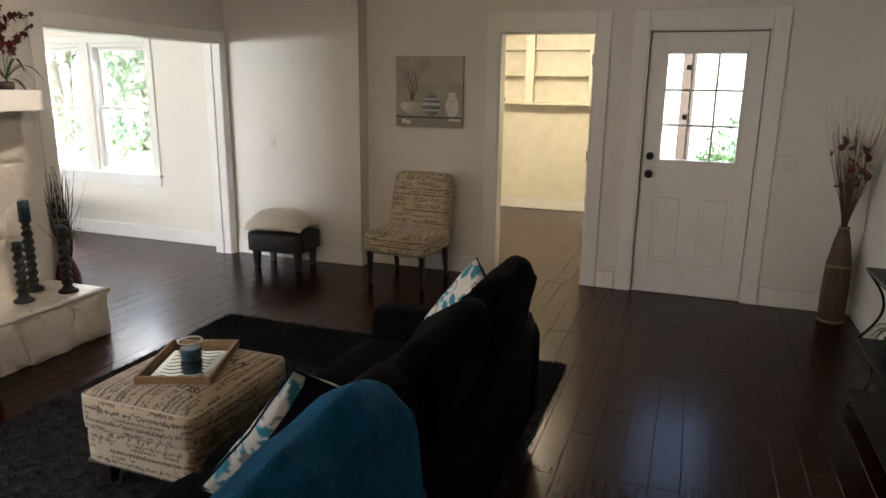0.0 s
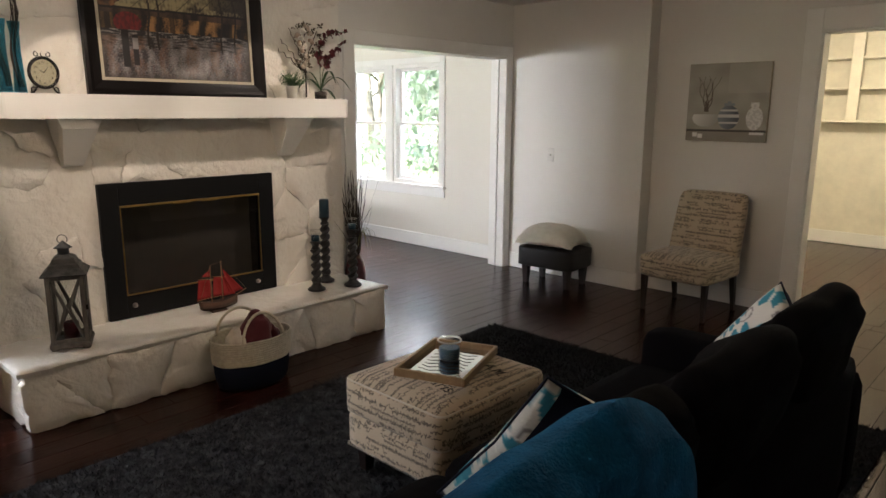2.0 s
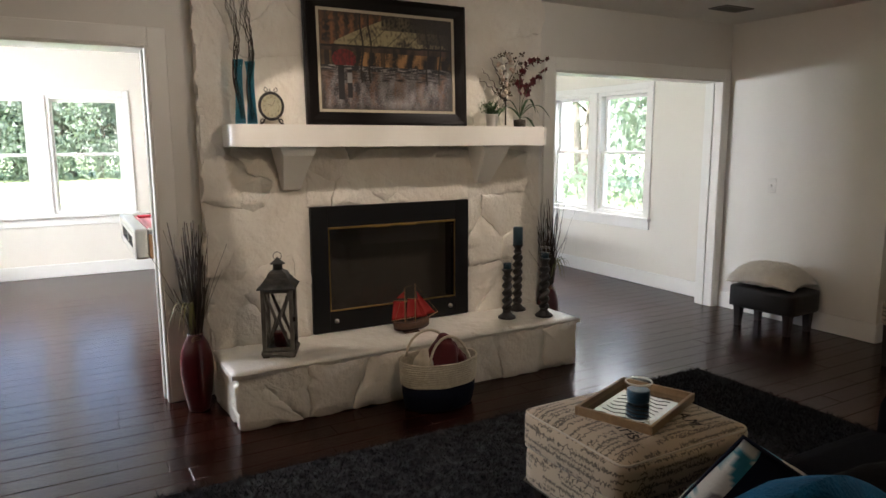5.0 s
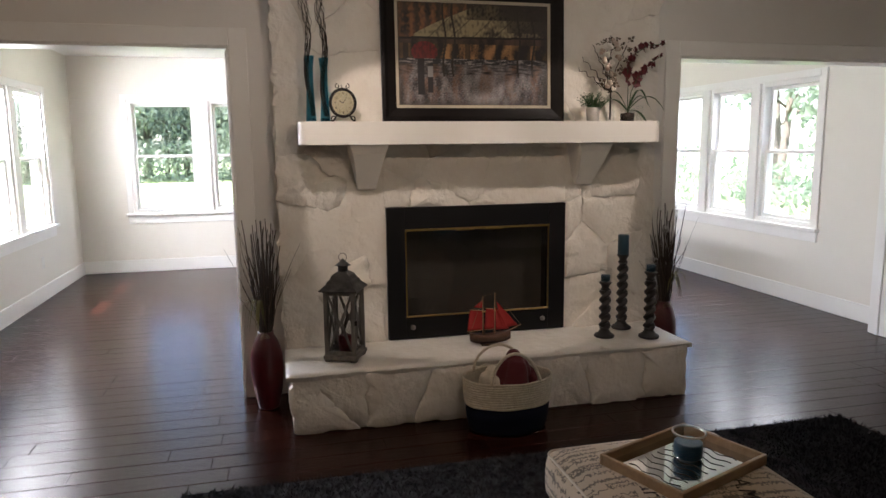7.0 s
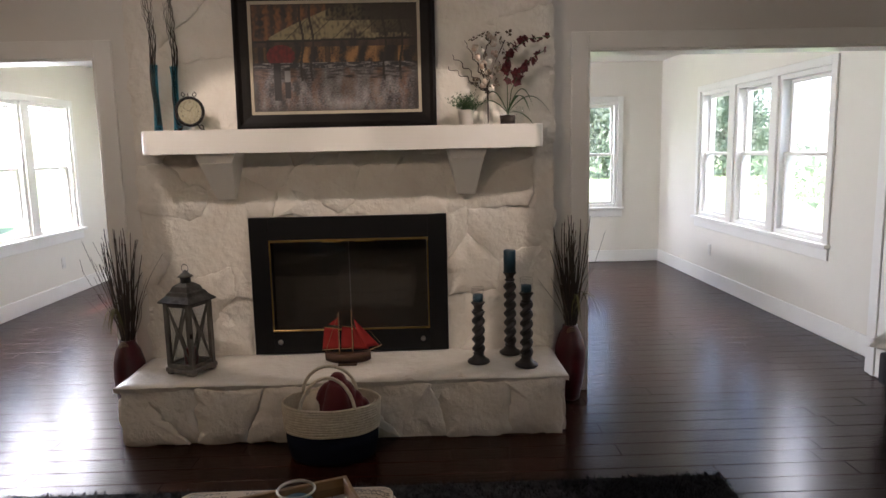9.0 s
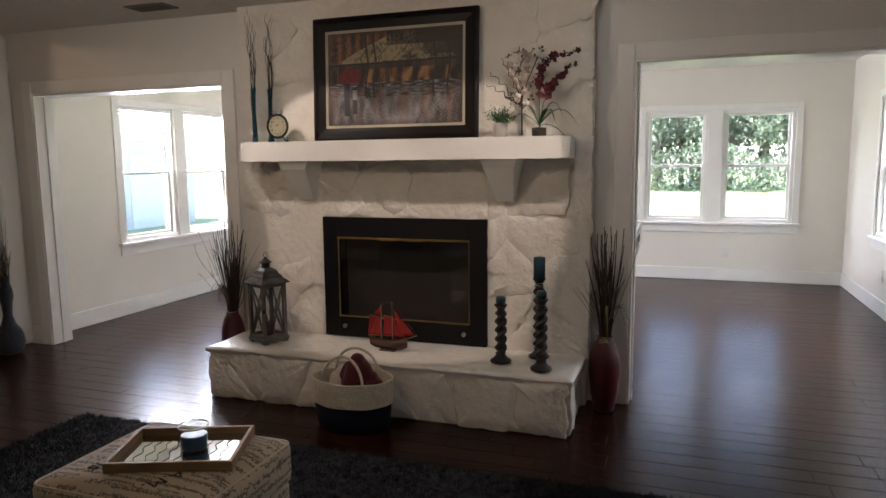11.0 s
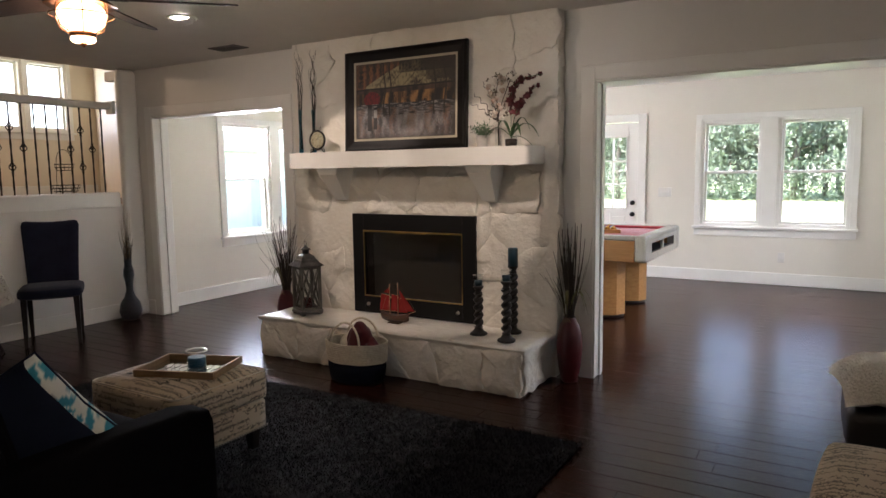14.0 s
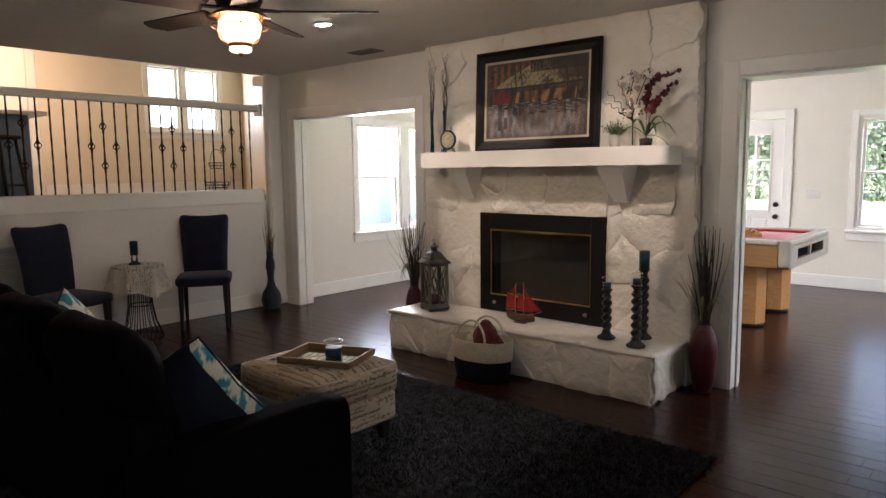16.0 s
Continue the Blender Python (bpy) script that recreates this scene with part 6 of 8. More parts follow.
def blanket_surface():
    bm = bmesh.new()
    path = [(-1.30, 0.30), (-1.29, 0.42), (-1.22, 0.475), (-1.05, 0.485), (-0.90, 0.49), (-0.80, 0.55), (-0.725, 0.68), (-0.655, 0.85), (-0.59, 0.955), (-0.52, 0.985),
            (-0.455, 0.93), (-0.435, 0.70), (-0.43, 0.50), (-0.428, 0.34)]
    rows, n = [], 36
    fine = []
    for a, b in zip(path, path[1:]):
        for i in range(5):
            fine.append((a[0] + (b[0] - a[0]) * i / 5, a[1] + (b[1] - a[1]) * i / 5))
    fine.append(path[-1])
    for side in (0, 1):
        g = []
        for i, (x, z) in enumerate(fine):
            row = []
            s = i / (len(fine) - 1)
            for j in range(n + 1):
                t = j / n
                y0, y1 = 0.74 - 0.06 * s, 1.04 + 0.38 * min(1, max(0, (s - 0.45) / 0.25))
                y = y0 + (y1 - y0) * t
                fold = 0.010 * math.sin(y * 34 + 2.5 * noise.noise(Vector((x * 3, y * 3, 1)))) + 0.03 * noise.noise(Vector((x * 5, y * 5, z * 5)))
                edge = max(0, abs(t - 0.5) * 2 - 0.5) / 0.5
                zz = z - 0.15 * edge ** 2.2 * (1 if 0.25 < s < 0.85 else 0.25)
                row.append(bm.verts.new((x + fold * 0.6 - side * 0.008, y, zz + fold - side * 0.012)))
            g.append(row)
        rows.append(g)
        for a, b in zip(g, g[1:]):
            for j in range(n):
                bm.faces.new((a[j], a[j + 1], b[j + 1], b[j])).smooth = True
    t, u = rows
    for j in range(n):
        bm.faces.new((t[0][j], t[0][j + 1], u[0][j + 1], u[0][j]))
        bm.faces.new((t[-1][j], t[-1][j + 1], u[-1][j + 1], u[-1][j]))
    for i in range(len(t) - 1):
        bm.faces.new((t[i][0], t[i + 1][0], u[i + 1][0], u[i][0]))
        bm.faces.new((t[i][n], t[i + 1][n], u[i + 1][n], u[i][n]))
    return bm


solid("throw_blanket", blanket_surface(), M["blanket"], "teal blue fleece throw draped over the sofa back", "blanket", smooth=True)


def nailheads(bm, pts, r=0.0055):
    for p in pts:
        bmesh.ops.create_uvsphere(bm, u_segments=6, v_segments=4, radius=r, matrix=Matrix.Translation(p))


ott = thing("script_ottoman", pose(-1.775, 2.10, 0, 0, 0, 0), "square cream ottoman printed with black French script, with nailheads", "ottoman")
OX, OY = 0.268, 0.305
o1 = part("base", soft_box((-OX, -OY, 0.13), (OX, OY, 0.287), 0.008, 8, 0.32), M["script"], ott)
o2 = part("cushion", soft_box((-OX - 0.008, -OY - 0.008, 0.28), (OX + 0.010, OY + 0.010, 0.437), 0.022, 12, 0.42), M["script"], ott)
for o in (o1, o2):
    box_uv(o)
for zc, nm in ((0.293, "piping"), (0.425, "piping")):
    r = 0.03
    pts = []
    for cx_, cy_, a0 in ((OX - r, OY - r, 0), (-OX + r, OY - r, 90), (-OX + r, -OY + r, 180), (OX - r, -OY + r, 270)):
        for k in range(5):
            a = radians(a0 + k * 22.5)
            pts.append((cx_ + (r + 0.004) * math.cos(a), cy_ + (r + 0.004) * math.sin(a), zc))
    part(nm, tube(pts, 0.0045, 5, True), M["cream"], ott, "cream piped edge")
for sx in (-1, 1):
    for sy in (-1, 1):
        bm = bmesh.new()
        vs = add_box(bm, (sx * (OX - 0.055) - 0.028, sy * (OY - 0.055) - 0.028, 0.026), (sx * (OX - 0.055) + 0.028, sy * (OY - 0.055) + 0.028, 0.13), 0.003)
        for v in bm.verts:
            if v.co.z < 0.06:
                v.co.x += (sx * (OX - 0.055) - v.co.x) * 0.3
                v.co.y += (sy * (OY - 0.055) - v.co.y) * 0.3
        part("leg", bm, M["darkwood"], ott, "tapered espresso leg")
bm = bmesh.new()
pts = [(x, s * (OY + 0.001), 0.142) for s in (-1, 1) for x in np.linspace(-OX + 0.01, OX - 0.01, 34)] + [(s * (OX + 0.001), y, 0.142) for s in (-1, 1) for y in np.linspace(-OY + 0.01, OY - 0.01, 36)]
nailheads(bm, pts)
ob = part("nailhead_trim", bm, M["nail"], ott, "silver nailhead trim", True)
tagged(ob, kind="stuff")
lettering("CAFÉS", 0.062, ott, pose(-0.10, OY + 0.0105, 0.355, 90, 0, 180))
lettering("Paris", 0.085, ott, pose(0.10, -0.14, 0.4548, 0, 0, -12))
lettering("A.M.", 0.07, ott, pose(0.16, 0.12, 0.4552, 0, 0, -20))
lettering("A.M.", 0.055, ott, pose(0.12, -OY - 0.0105, 0.35, 90, 0, 0))
lettering("RIVIÈRE", 0.024, ott, pose(-0.17, -OY - 0.0105, 0.345, 90, 0, 0))

tray = thing("serving_tray", pose(-1.80, 2.14, 0.453, 0, 0, 21), "square oak tray with a mirrored base on the script ottoman", "tray")
TW, TH = 0.15, 0.205
part("mirror_base", box((-TW + 0.01, -TH + 0.01, 0.002), (TW - 0.01, TH - 0.01, 0.008)), M["mirror"], tray, "mirrored tray base")
for lo, hi in (((-TW, -TH, 0), (-TW + 0.013, TH, 0.034)), ((TW - 0.013, -TH, 0), (TW, TH, 0.034)), ((-TW + 0.013, -TH, 0), (TW - 0.013, -TH + 0.013, 0.034)),
               ((-TW + 0.013, TH - 0.013, 0), (TW - 0.013, TH, 0.034))):
    part("rim_board", box(lo, hi, 0.002), M["oak"], tray)
bm = bmesh.new()
for i in range(9):
    y = -0.14 + i * 0.035
    add_tube(bm, [(-0.09 + 0.18 * k / 10 + 0.0 * k, y + 0.008 * math.sin(k * 1.4 + i), 0.0088) for k in range(11)], 0.0011, 4)
ob = part("printed_scroll", bm, M["ink"], tray, "dark scroll lines printed on the mirror")
tagged(ob, kind="stuff")
jar = thing("jar_candle", pose(-1.82, 2.17, 0.4615), "blue jar candle with a silver lid on the tray", "candle")
part("wax", lathe([(0.040, 0.006), (0.043, 0.01), (0.043, 0.052), (0.040, 0.055)], 24), M["label_blue"], jar)
part("jar_glass", lathe([(0.040, 0.0), (0.047, 0.006), (0.047, 0.075), (0.043, 0.082)], 28, caps=False), M["clear"], jar)
part("lid", lathe([(0.0, 0.095), (0.030, 0.096), (0.045, 0.093), (0.049, 0.088), (0.049, 0.082)], 28, caps=False), M["clear"], jar, "clear glass lid")
part("lid_rim", tube([(0.049 * math.cos(a), 0.049 * math.sin(a), 0.085) for a in [k * math.pi / 14 for k in range(28)]], 0.0035, 6, True), M["alu"], jar, "silver rim")


def slipper_chair():
    ch = thing("slipper_chair", pose(-2.06, 5.13, 0, 0, 0, -4), "armless cream slipper chair printed with black script", "chair")
    W = 0.275
    s = part("seat", soft_box((-W, -0.29, 0.27), (W, 0.24, 0.44), 0.02, 10, 0.35), M["script"], ch)
    b = part("backrest", soft_box((-W + 0.005, -0.065, 0), (W - 0.005, 0.065, 0.52), 0.008, 10, 0.6), M["script"], ch)
    for v in b.data.vertices:
        v.co.y += 0.30 * (v.co.z / 0.52) ** 1.0 * 0.32 + 0.03 * (v.co.z / 0.52) ** 2
        v.co.x *= 1 - 0.06 * v.co.z / 0.52
    b.matrix_basis = pose(0, 0.17, 0.36)
    for o in (s, b):
        box_uv(o)
    for sx in (-1, 1):
        for sy, tilt in ((-1, 0), (1, 0.05)):
            bm = bmesh.new()
            x, y = sx * (W - 0.035), -0.245 if sy < 0 else 0.19
            a = [bm.verts.new((x + p * 0.013, y + tilt + q * 0.013, 0.0)) for p, q in ((-1, -1), (1, -1), (1, 1), (-1, 1))]
            c_ = [bm.verts.new((x + p * 0.021, y + q * 0.021, 0.29)) for p, q in ((-1, -1), (1, -1), (1, 1), (-1, 1))]
            bm.faces.new(a)
            bm.faces.new(c_)
            for i in range(4):
                bm.faces.new((a[i], a[(i + 1) % 4], c_[(i + 1) % 4], c_[i]))
            part("leg", bm, M["darkwood"], ch, "tapered espresso leg")
    lettering("A.M.", 0.045, ch, pose(-0.02, -0.3035, 0.37, 90, 0, 0))
    return ch


slipper_chair()

fo = thing("leather_footstool", pose(-3.27, 5.10, 0, 0, 0, 3), "small black leather footstool with block legs by the wall", "footstool")
part("cushion", soft_box((-0.265, -0.19, 0.155), (0.265, 0.19, 0.335), 0.008, 8, 0.25), M["leather"], fo)
for sx in (-1, 1):
    for sy in (-1, 1):
        bm = bmesh.new()
        add_box(bm, (sx * 0.205 - 0.03, sy * 0.135 - 0.03, 0), (sx * 0.205 + 0.03, sy * 0.135 + 0.03, 0.16), 0.003)
        for v in bm.verts:
            if v.co.z < 0.05:
                v.co.x += (sx * 0.205 - v.co.x) * 0.3
                v.co.y += (sy * 0.135 - v.co.y) * 0.3
        part("leg", bm, M["darkwood"], fo, "block wooden leg")


def fur_pillow():
    p = thing("fur_pillow", pose(-3.28, 5.07, 0.338, 0, 0, 8), "fluffy cream faux-fur pillow lying on the black footstool", "pillow")
    bm = bmesh.new()
    n = 30
    gs = []
    for side in (1, -1):
        g = []
        for j in range(n + 1):
            row = []
            for i in range(n + 1):
                u, v = 2 * i / n - 1, 2 * j / n - 1
                k = ((1 - u * u) * (1 - v * v)) ** 0.45
                z = 0.055 + (0.135 if side > 0 else -0.05) * k + 0.012 * noise.noise(Vector((u * 4, v * 4, side))) * (k > 0)
                q = 1 - 0.08 * (1 - abs(u * v)) * (abs(u) ** 6 + abs(v) ** 6)
                z -= 0.035 * (u * u * v * v) * (1 if side > 0 else 1)
                row.append(bm.verts.new((u * 0.27 * q, v * 0.20 * q, max(z, 0.002))))
            g.append(row)
        gs.append(g)
        for j in range(n):
            for i in range(n):
                bm.faces.new((g[j][i], g[j][i + 1], g[j + 1][i + 1], g[j + 1][i])).smooth = True
    part("cover", bm, M["fur"], p)
    rng = random.Random(8)
    vs, fs = [], []
    for _ in range(9000):
        u, v = rng.uniform(-1, 1), rng.uniform(-1, 1)
        k = ((1 - u * u) * (1 - v * v)) ** 0.45
        z = 0.055 + 0.135 * k - 0.035 * u * u * v * v + 0.012 * noise.noise(Vector((u * 4, v * 4, 1)))
        q = 1 - 0.08 * (1 - abs(u * v)) * (abs(u) ** 6 + abs(v) ** 6)
        x, y, l = u * 0.27 * q, v * 0.20 * q, rng.uniform(0.008, 0.018)
        a = rng.uniform(0, 6.28)
        i = len(vs)
        vs += [(x - 0.0015 * math.cos(a), y - 0.0015 * math.sin(a), z - 0.002), (x + 0.0015 * math.cos(a), y + 0.0015 * math.sin(a), z - 0.002),
               (x + u * l + rng.uniform(-.006, .006), y + v * l + rng.uniform(-.006, .006), z + l * 0.5)]
        fs.append((i, i + 1, i + 2))
    me = bpy.data.meshes.new("fur")
    me.from_pydata(vs, [], fs)
    me.materials.append(M["fur"])
    o = new("fur", me)
    o.parent = p
    tagged(o, kind="stuff")


fur_pillow()


def parsons_chair(m, label, tufted=False):
    ch = thing("dining_chair", m, label, "chair", "navy chairs by the low wall")
    part("seat", soft_box((-0.23, -0.24, 0.40), (0.23, 0.22, 0.485), 0.012, 8, 0.6), M["velvet"], ch)
    b = part("backrest", soft_box((-0.215, -0.04, 0), (0.215, 0.04, 0.56), 0.008, 12, 0.8), M["velvet"], ch)
    for v in b.data.vertices:
        t = v.co.z / 0.56
        v.co.x *= 0.90 + 0.14 * t * t
        v.co.y += 0.09 * t * t
        v.co.z += 0.02 * abs(v.co.x / 0.22) ** 2 * t
    b.matrix_basis = pose(0, 0.19, 0.44)
    if tufted:
        bm = bmesh.new()
        for j in range(5):
            for i in range(4 - j % 2):
                x = (-0.135 + i * 0.09 + (0.045 if j % 2 else 0))
                z = 0.14 + j * 0.085
                t = z / 0.56
                nailheads(bm, [(x, 0.19 - 0.045 + 0.09 * t * t, 0.44 + z)], 0.008)
        part("buttons", bm, M["velvet"], ch, "tufting buttons")
    for sx in (-1, 1):
        for y0, y1 in ((-0.2, -0.2), (0.17, 0.24)):
            bm = bmesh.new()
            a = [bm.verts.new((sx * 0.195 + p * 0.013, y1 + q * 0.013, 0.0)) for p, q in ((-1, -1), (1, -1), (1, 1), (-1, 1))]
            c_ = [bm.verts.new((sx * 0.19 + p * 0.023, y0 + q * 0.023, 0.41)) for p, q in ((-1, -1), (1, -1), (1, 1), (-1, 1))]
            bm.faces.new(a)
            bm.faces.new(c_)
            for i in range(4):
                bm.faces.new((a[i], a[(i + 1) % 4], c_[(i + 1) % 4], c_[i]))
            part("leg", bm, M["darkwood"], ch, "dark tapered wooden leg")
    return ch


parsons_chair(pose(-2.86, -0.93, 0, 0, 0, 146), "navy velvet high-backed dining chair against the low wall")
parsons_chair(pose(-1.62, -0.80, 0, 0, 0, 196), "navy velvet high-backed chair with a button-tufted back", True)

# ---- side table with a lace cloth ----
st = thing("wire_side_table", pose(-2.27, -0.98, 0), "black wire side table with an hourglass cage base", "side table")
for k in range(18):
    a = k * math.pi / 9
    pts = [(r * math.cos(a), r * math.sin(a), z) for r, z in ((0.175, 0.005), (0.125, 0.13), (0.10, 0.28), (0.095, 0.40), (0.105, 0.52), (0.11, 0.60))]
    part("wire", tube(pts, 0.004, 4), M["iron"], st)
for z, r in ((0.008, 0.178), (0.28, 0.102), (0.40, 0.097), (0.60, 0.112)):
    part("ring", tube([(r * math.cos(a), r * math.sin(a), z) for a in [k * math.pi / 12 for k in range(24)]], 0.005, 5, True), M["iron"], st)
part("tabletop", lathe([(0.20, 0.605), (0.205, 0.612), (0.205, 0.622), (0.20, 0.628)], 36), M["iron"], st)
bm = bmesh.new()
N = 96
rings = []
for r, z, amp in ((0.0, 0.632, 0), (0.15, 0.632, 0), (0.20, 0.632, 0), (0.212, 0.625, 0.02), (0.222, 0.58, 0.06), (0.232, 0.52, 0.10), (0.243, 0.46, 0.13), (0.25, 0.42, 0.15)):
    ring = []
    for k in range(N):
        a = 2 * math.pi * k / N
        q = r * (1 + amp * math.sin(a * 9 + 0.6 * math.sin(a * 2)))
        zz = z - (0.05 * (0.5 + 0.5 * math.sin(a * 4 + 1)) * (0.632 - z) / 0.2)
        ring.append(bm.verts.new((q * math.cos(a), q * math.sin(a), zz)))
    rings.append(ring)
for a, b in zip(rings[1:], rings[2:]):
    for k in range(N):
        bm.faces.new((a[k], a[(k + 1) % N], b[(k + 1) % N], b[k])).smooth = True
bm.faces.new(rings[1])
bmesh.ops.delete(bm, geom=rings[0], context="VERTS")


def lace_material():
    m = M["lace"]
    n, k = m.node_tree.nodes, m.node_tree.links
    vo, tc, lt = n.new("ShaderNodeTexVoronoi"), n.new("ShaderNodeTexCoord"), n.new("ShaderNodeMath")
    vo.feature, vo.inputs["Scale"].default_value = "DISTANCE_TO_EDGE", 60
    k.new(tc.outputs["Object"], vo.inputs["Vector"])
    nz = n.new("ShaderNodeTexNoise")
    nz.inputs["Scale"].default_value = 22
    k.new(tc.outputs["Object"], nz.inputs["Vector"])
    ml = n.new("ShaderNodeMath")
    ml.operation, ml.inputs[1].default_value = "MULTIPLY", 0.42
    k.new(nz.outputs[0], ml.inputs[0])
    lt.operation = "LESS_THAN"
    k.new(vo.outputs["Distance"], lt.inputs[0])
    k.new(ml.outputs[0], lt.inputs[1])
    k.new(lt.outputs[0], n["Principled BSDF"].inputs["Alpha"])


lace_material()
solid("lace_tablecloth", bm, M["lace"], "round white lace tablecloth on the wire table", "tablecloth", m=pose(-2.27, -0.98, 0))
cs = thing("candle_holder", pose(-2.25, -1.0, 0.634), "dark metal candle holder with navy candle on lace cloth", "candle holder")
part("base", lathe([(0.055, 0), (0.052, 0.008), (0.03, 0.022), (0.028, 0.03), (0.0, 0.032)], 20), M["iron"], cs)
for s in (-1, 1):
    part("bird_stem", tube([(s * 0.018, 0, 0.028), (s * 0.024, 0, 0.05), (s * 0.018, 0, 0.075), (s * 0.028, 0, 0.088), (s * 0.038, 0, 0.084)], [0.008, 0.007, 0.005, 0.006, 0.002], 6), M["iron"], cs)
part("candle_plate", lathe([(0.02, 0.080), (0.034, 0.086), (0.034, 0.09), (0.0, 0.09)], 18), M["iron"], cs)
part("candle", lathe([(0.0, 0.0905), (0.033, 0.091), (0.033, 0.20), (0.029, 0.204), (0, 0.202)], 22), M["velvet"], cs, "navy pillar candle")
grille = thing("return_grille", pose(-1.55, SY + 0.001, 0.35), "white slatted air return grille in the low wall", "vent")
bm = bmesh.new()
for lo, hi in (((-0.27, 0, 0), (-0.24, 0.012, 0.5)), ((0.24, 0, 0), (0.27, 0.012, 0.5)), ((-0.24, 0, 0), (0.24, 0.012, 0.03)), ((-0.24, 0, 0.47), (0.24, 0.012, 0.5))):
    add_box(bm, lo, hi, 0.002)
part("frame", bm, M["plastic"], grille)
for i in range(21):
    p = part("slat", box((-0.24, -0.007, -0.001), (0.24, 0.007, 0.001)), M["plastic"], grille)
    p.matrix_basis = pose(0, 0.008, 0.04 + i * 0.0208, 40, 0, 0)


# ---- things on and by the hearth ----
def twist(n, depth=0.16):
    return lambda z, a: 1 + depth * math.cos(2 * a - z * n)


def candlestick(x, y, h, top):
    cs = thing("candlestick", pose(x, y, HH + 0.004), f"tall black twisted wooden candlestick holding {top}", "candlestick", "twisted candlesticks on the hearth")
    part("base", lathe([(0.058, 0), (0.060, 0.006), (0.055, 0.014), (0.040, 0.022), (0.030, 0.036), (0.024, 0.045), (0.030, 0.05), (0.024, 0.056)], 28), M["candlewood"], cs)
    prof = []
    n = 60
    for i in range(n + 1):
        z = 0.056 + (h - 0.105) * i / n
        prof.append((0.027, z))
    part("barley_twist", lathe(prof, 20, twist=twist(125, 0.30)), M["candlewood"], cs, "barley-twist shaft")
    part("cup", lathe([(0.018, h - 0.05), (0.030, h - 0.043), (0.020, h - 0.034), (0.024, h - 0.02), (0.036, h - 0.004), (0.038, h), (0.0, h)], 26), M["candlewood"], cs)
    return cs


c = candlestick(-3.745, 2.978, 0.455, "a tall teal pillar candle")
part("candle", lathe([(0, 0.4555), (0.033, 0.456), (0.033, 0.572), (0.029, 0.577), (0, 0.575)], 24), M["candle"], c, "teal pillar candle")
for x, y, h in ((-3.60, 2.792, 0.325), (-3.52, 3.035, 0.385)):
    c = candlestick(x, y, h, "a votive in clear glass")
    part("glass_cup", lathe([(0.024, h + 0.001), (0.031, h + 0.008), (0.034, h + 0.078)], 24, caps=False), M["clear"], c, "clear glass votive cup")
    part("votive", lathe([(0, h + 0.004), (0.026, h + 0.006), (0.026, h + 0.042), (0, h + 0.042)], 20), M["candle"], c, "teal votive candle")
    part("rim", tube([(0.034 * math.cos(a), 0.034 * math.sin(a), h + 0.077) for a in [k * math.pi / 12 for k in range(24)]], 0.0018, 4, True), M["alu"], c)

# lantern
lan = thing("lantern", pose(-3.60, 1.282, HH + 0.003, 0, 0, 66), "weathered grey wooden lantern with crossed bars and a metal roof", "lantern")
q = 0.074
part("base", box((-q - 0.018, -q - 0.018, 0.012), (q + 0.018, q + 0.018, 0.036), 0.004), M["lantern"], lan)
for sx in (-1, 1):
    for sy in (-1, 1):
        part("foot", box((sx * (q - 0.005) - 0.018, sy * (q - 0.005) - 0.018, 0), (sx * (q - 0.005) + 0.018, sy * (q - 0.005) + 0.018, 0.012), 0.003), M["lantern"], lan)
        part("post", box((sx * q - 0.011, sy * q - 0.011, 0.036), (sx * q + 0.011, sy * q + 0.011, 0.375), 0.002), M["lantern"], lan)
for k in range(4):
    m = pose(0, 0, 0, 0, 0, 90 * k)
    for z in (0.036, 0.355):
        o = part("rail", box((-q + 0.011, q - 0.008, z), (q - 0.011, q + 0.008, z + 0.02), 0.002), M["lantern"], lan)
        o.matrix_basis = m
    for s in (-1, 1):
        o = part("cross_bar", tube([(s * (q - 0.014), q, 0.058), (s * 0.012, q, 0.205), (s * 0.012, q, 0.21), (s * (q - 0.014), q, 0.352)], 0.0055, 4), M["lantern"], lan, "bowed crossing bar")
        o.matrix_basis = m
        o = part("cross_bar", tube([(s * (q - 0.014), q + 0.001, 0.058), (-s * (q - 0.014), q + 0.001, 0.352)], 0.005, 4), M["lantern"], lan, "diagonal crossing bar")
        o.matrix_basis = m
    o = part("pane", box((-q + 0.012, q - 0.003, 0.057), (q - 0.012, q - 0.001, 0.353)), M["clear"], lan, "clear lantern glass")
    o.matrix_basis = m
bm = bmesh.new()
add_lathe(bm, [(0.140, 0.375), (0.145, 0.381), (0.130, 0.392), (0.102, 0.41), (0.094, 0.425), (0.080, 0.432), (0.068, 0.455), (0.052, 0.463), (0.032, 0.472)], 4)
for f in bm.faces:
    f.smooth = False
bmesh.ops.rotate(bm, verts=bm.verts, cent=(0, 0, 0), matrix=Matrix.Rotation(radians(45), 3, "Z"))
part("roof", bm, M["galv"], lan, "stepped grey metal roof")
part("chimney", lathe([(0.026, 0.470), (0.026, 0.50), (0.042, 0.503), (0.030, 0.512), (0.014, 0.526), (0.008, 0.534), (0.0, 0.54)], 16), M["galv"], lan)
part("ring", tube([(0.022 * math.cos(a), 0, 0.545 + 0.022 * math.sin(a)) for a in [k * math.pi / 8 for k in range(16)]], 0.002, 4, True), M["galv"], lan)
part("latch", box((q + 0.008, -q - 0.014, 0.20), (q + 0.02, -q - 0.002, 0.225), 0.002), M["iron"], lan)
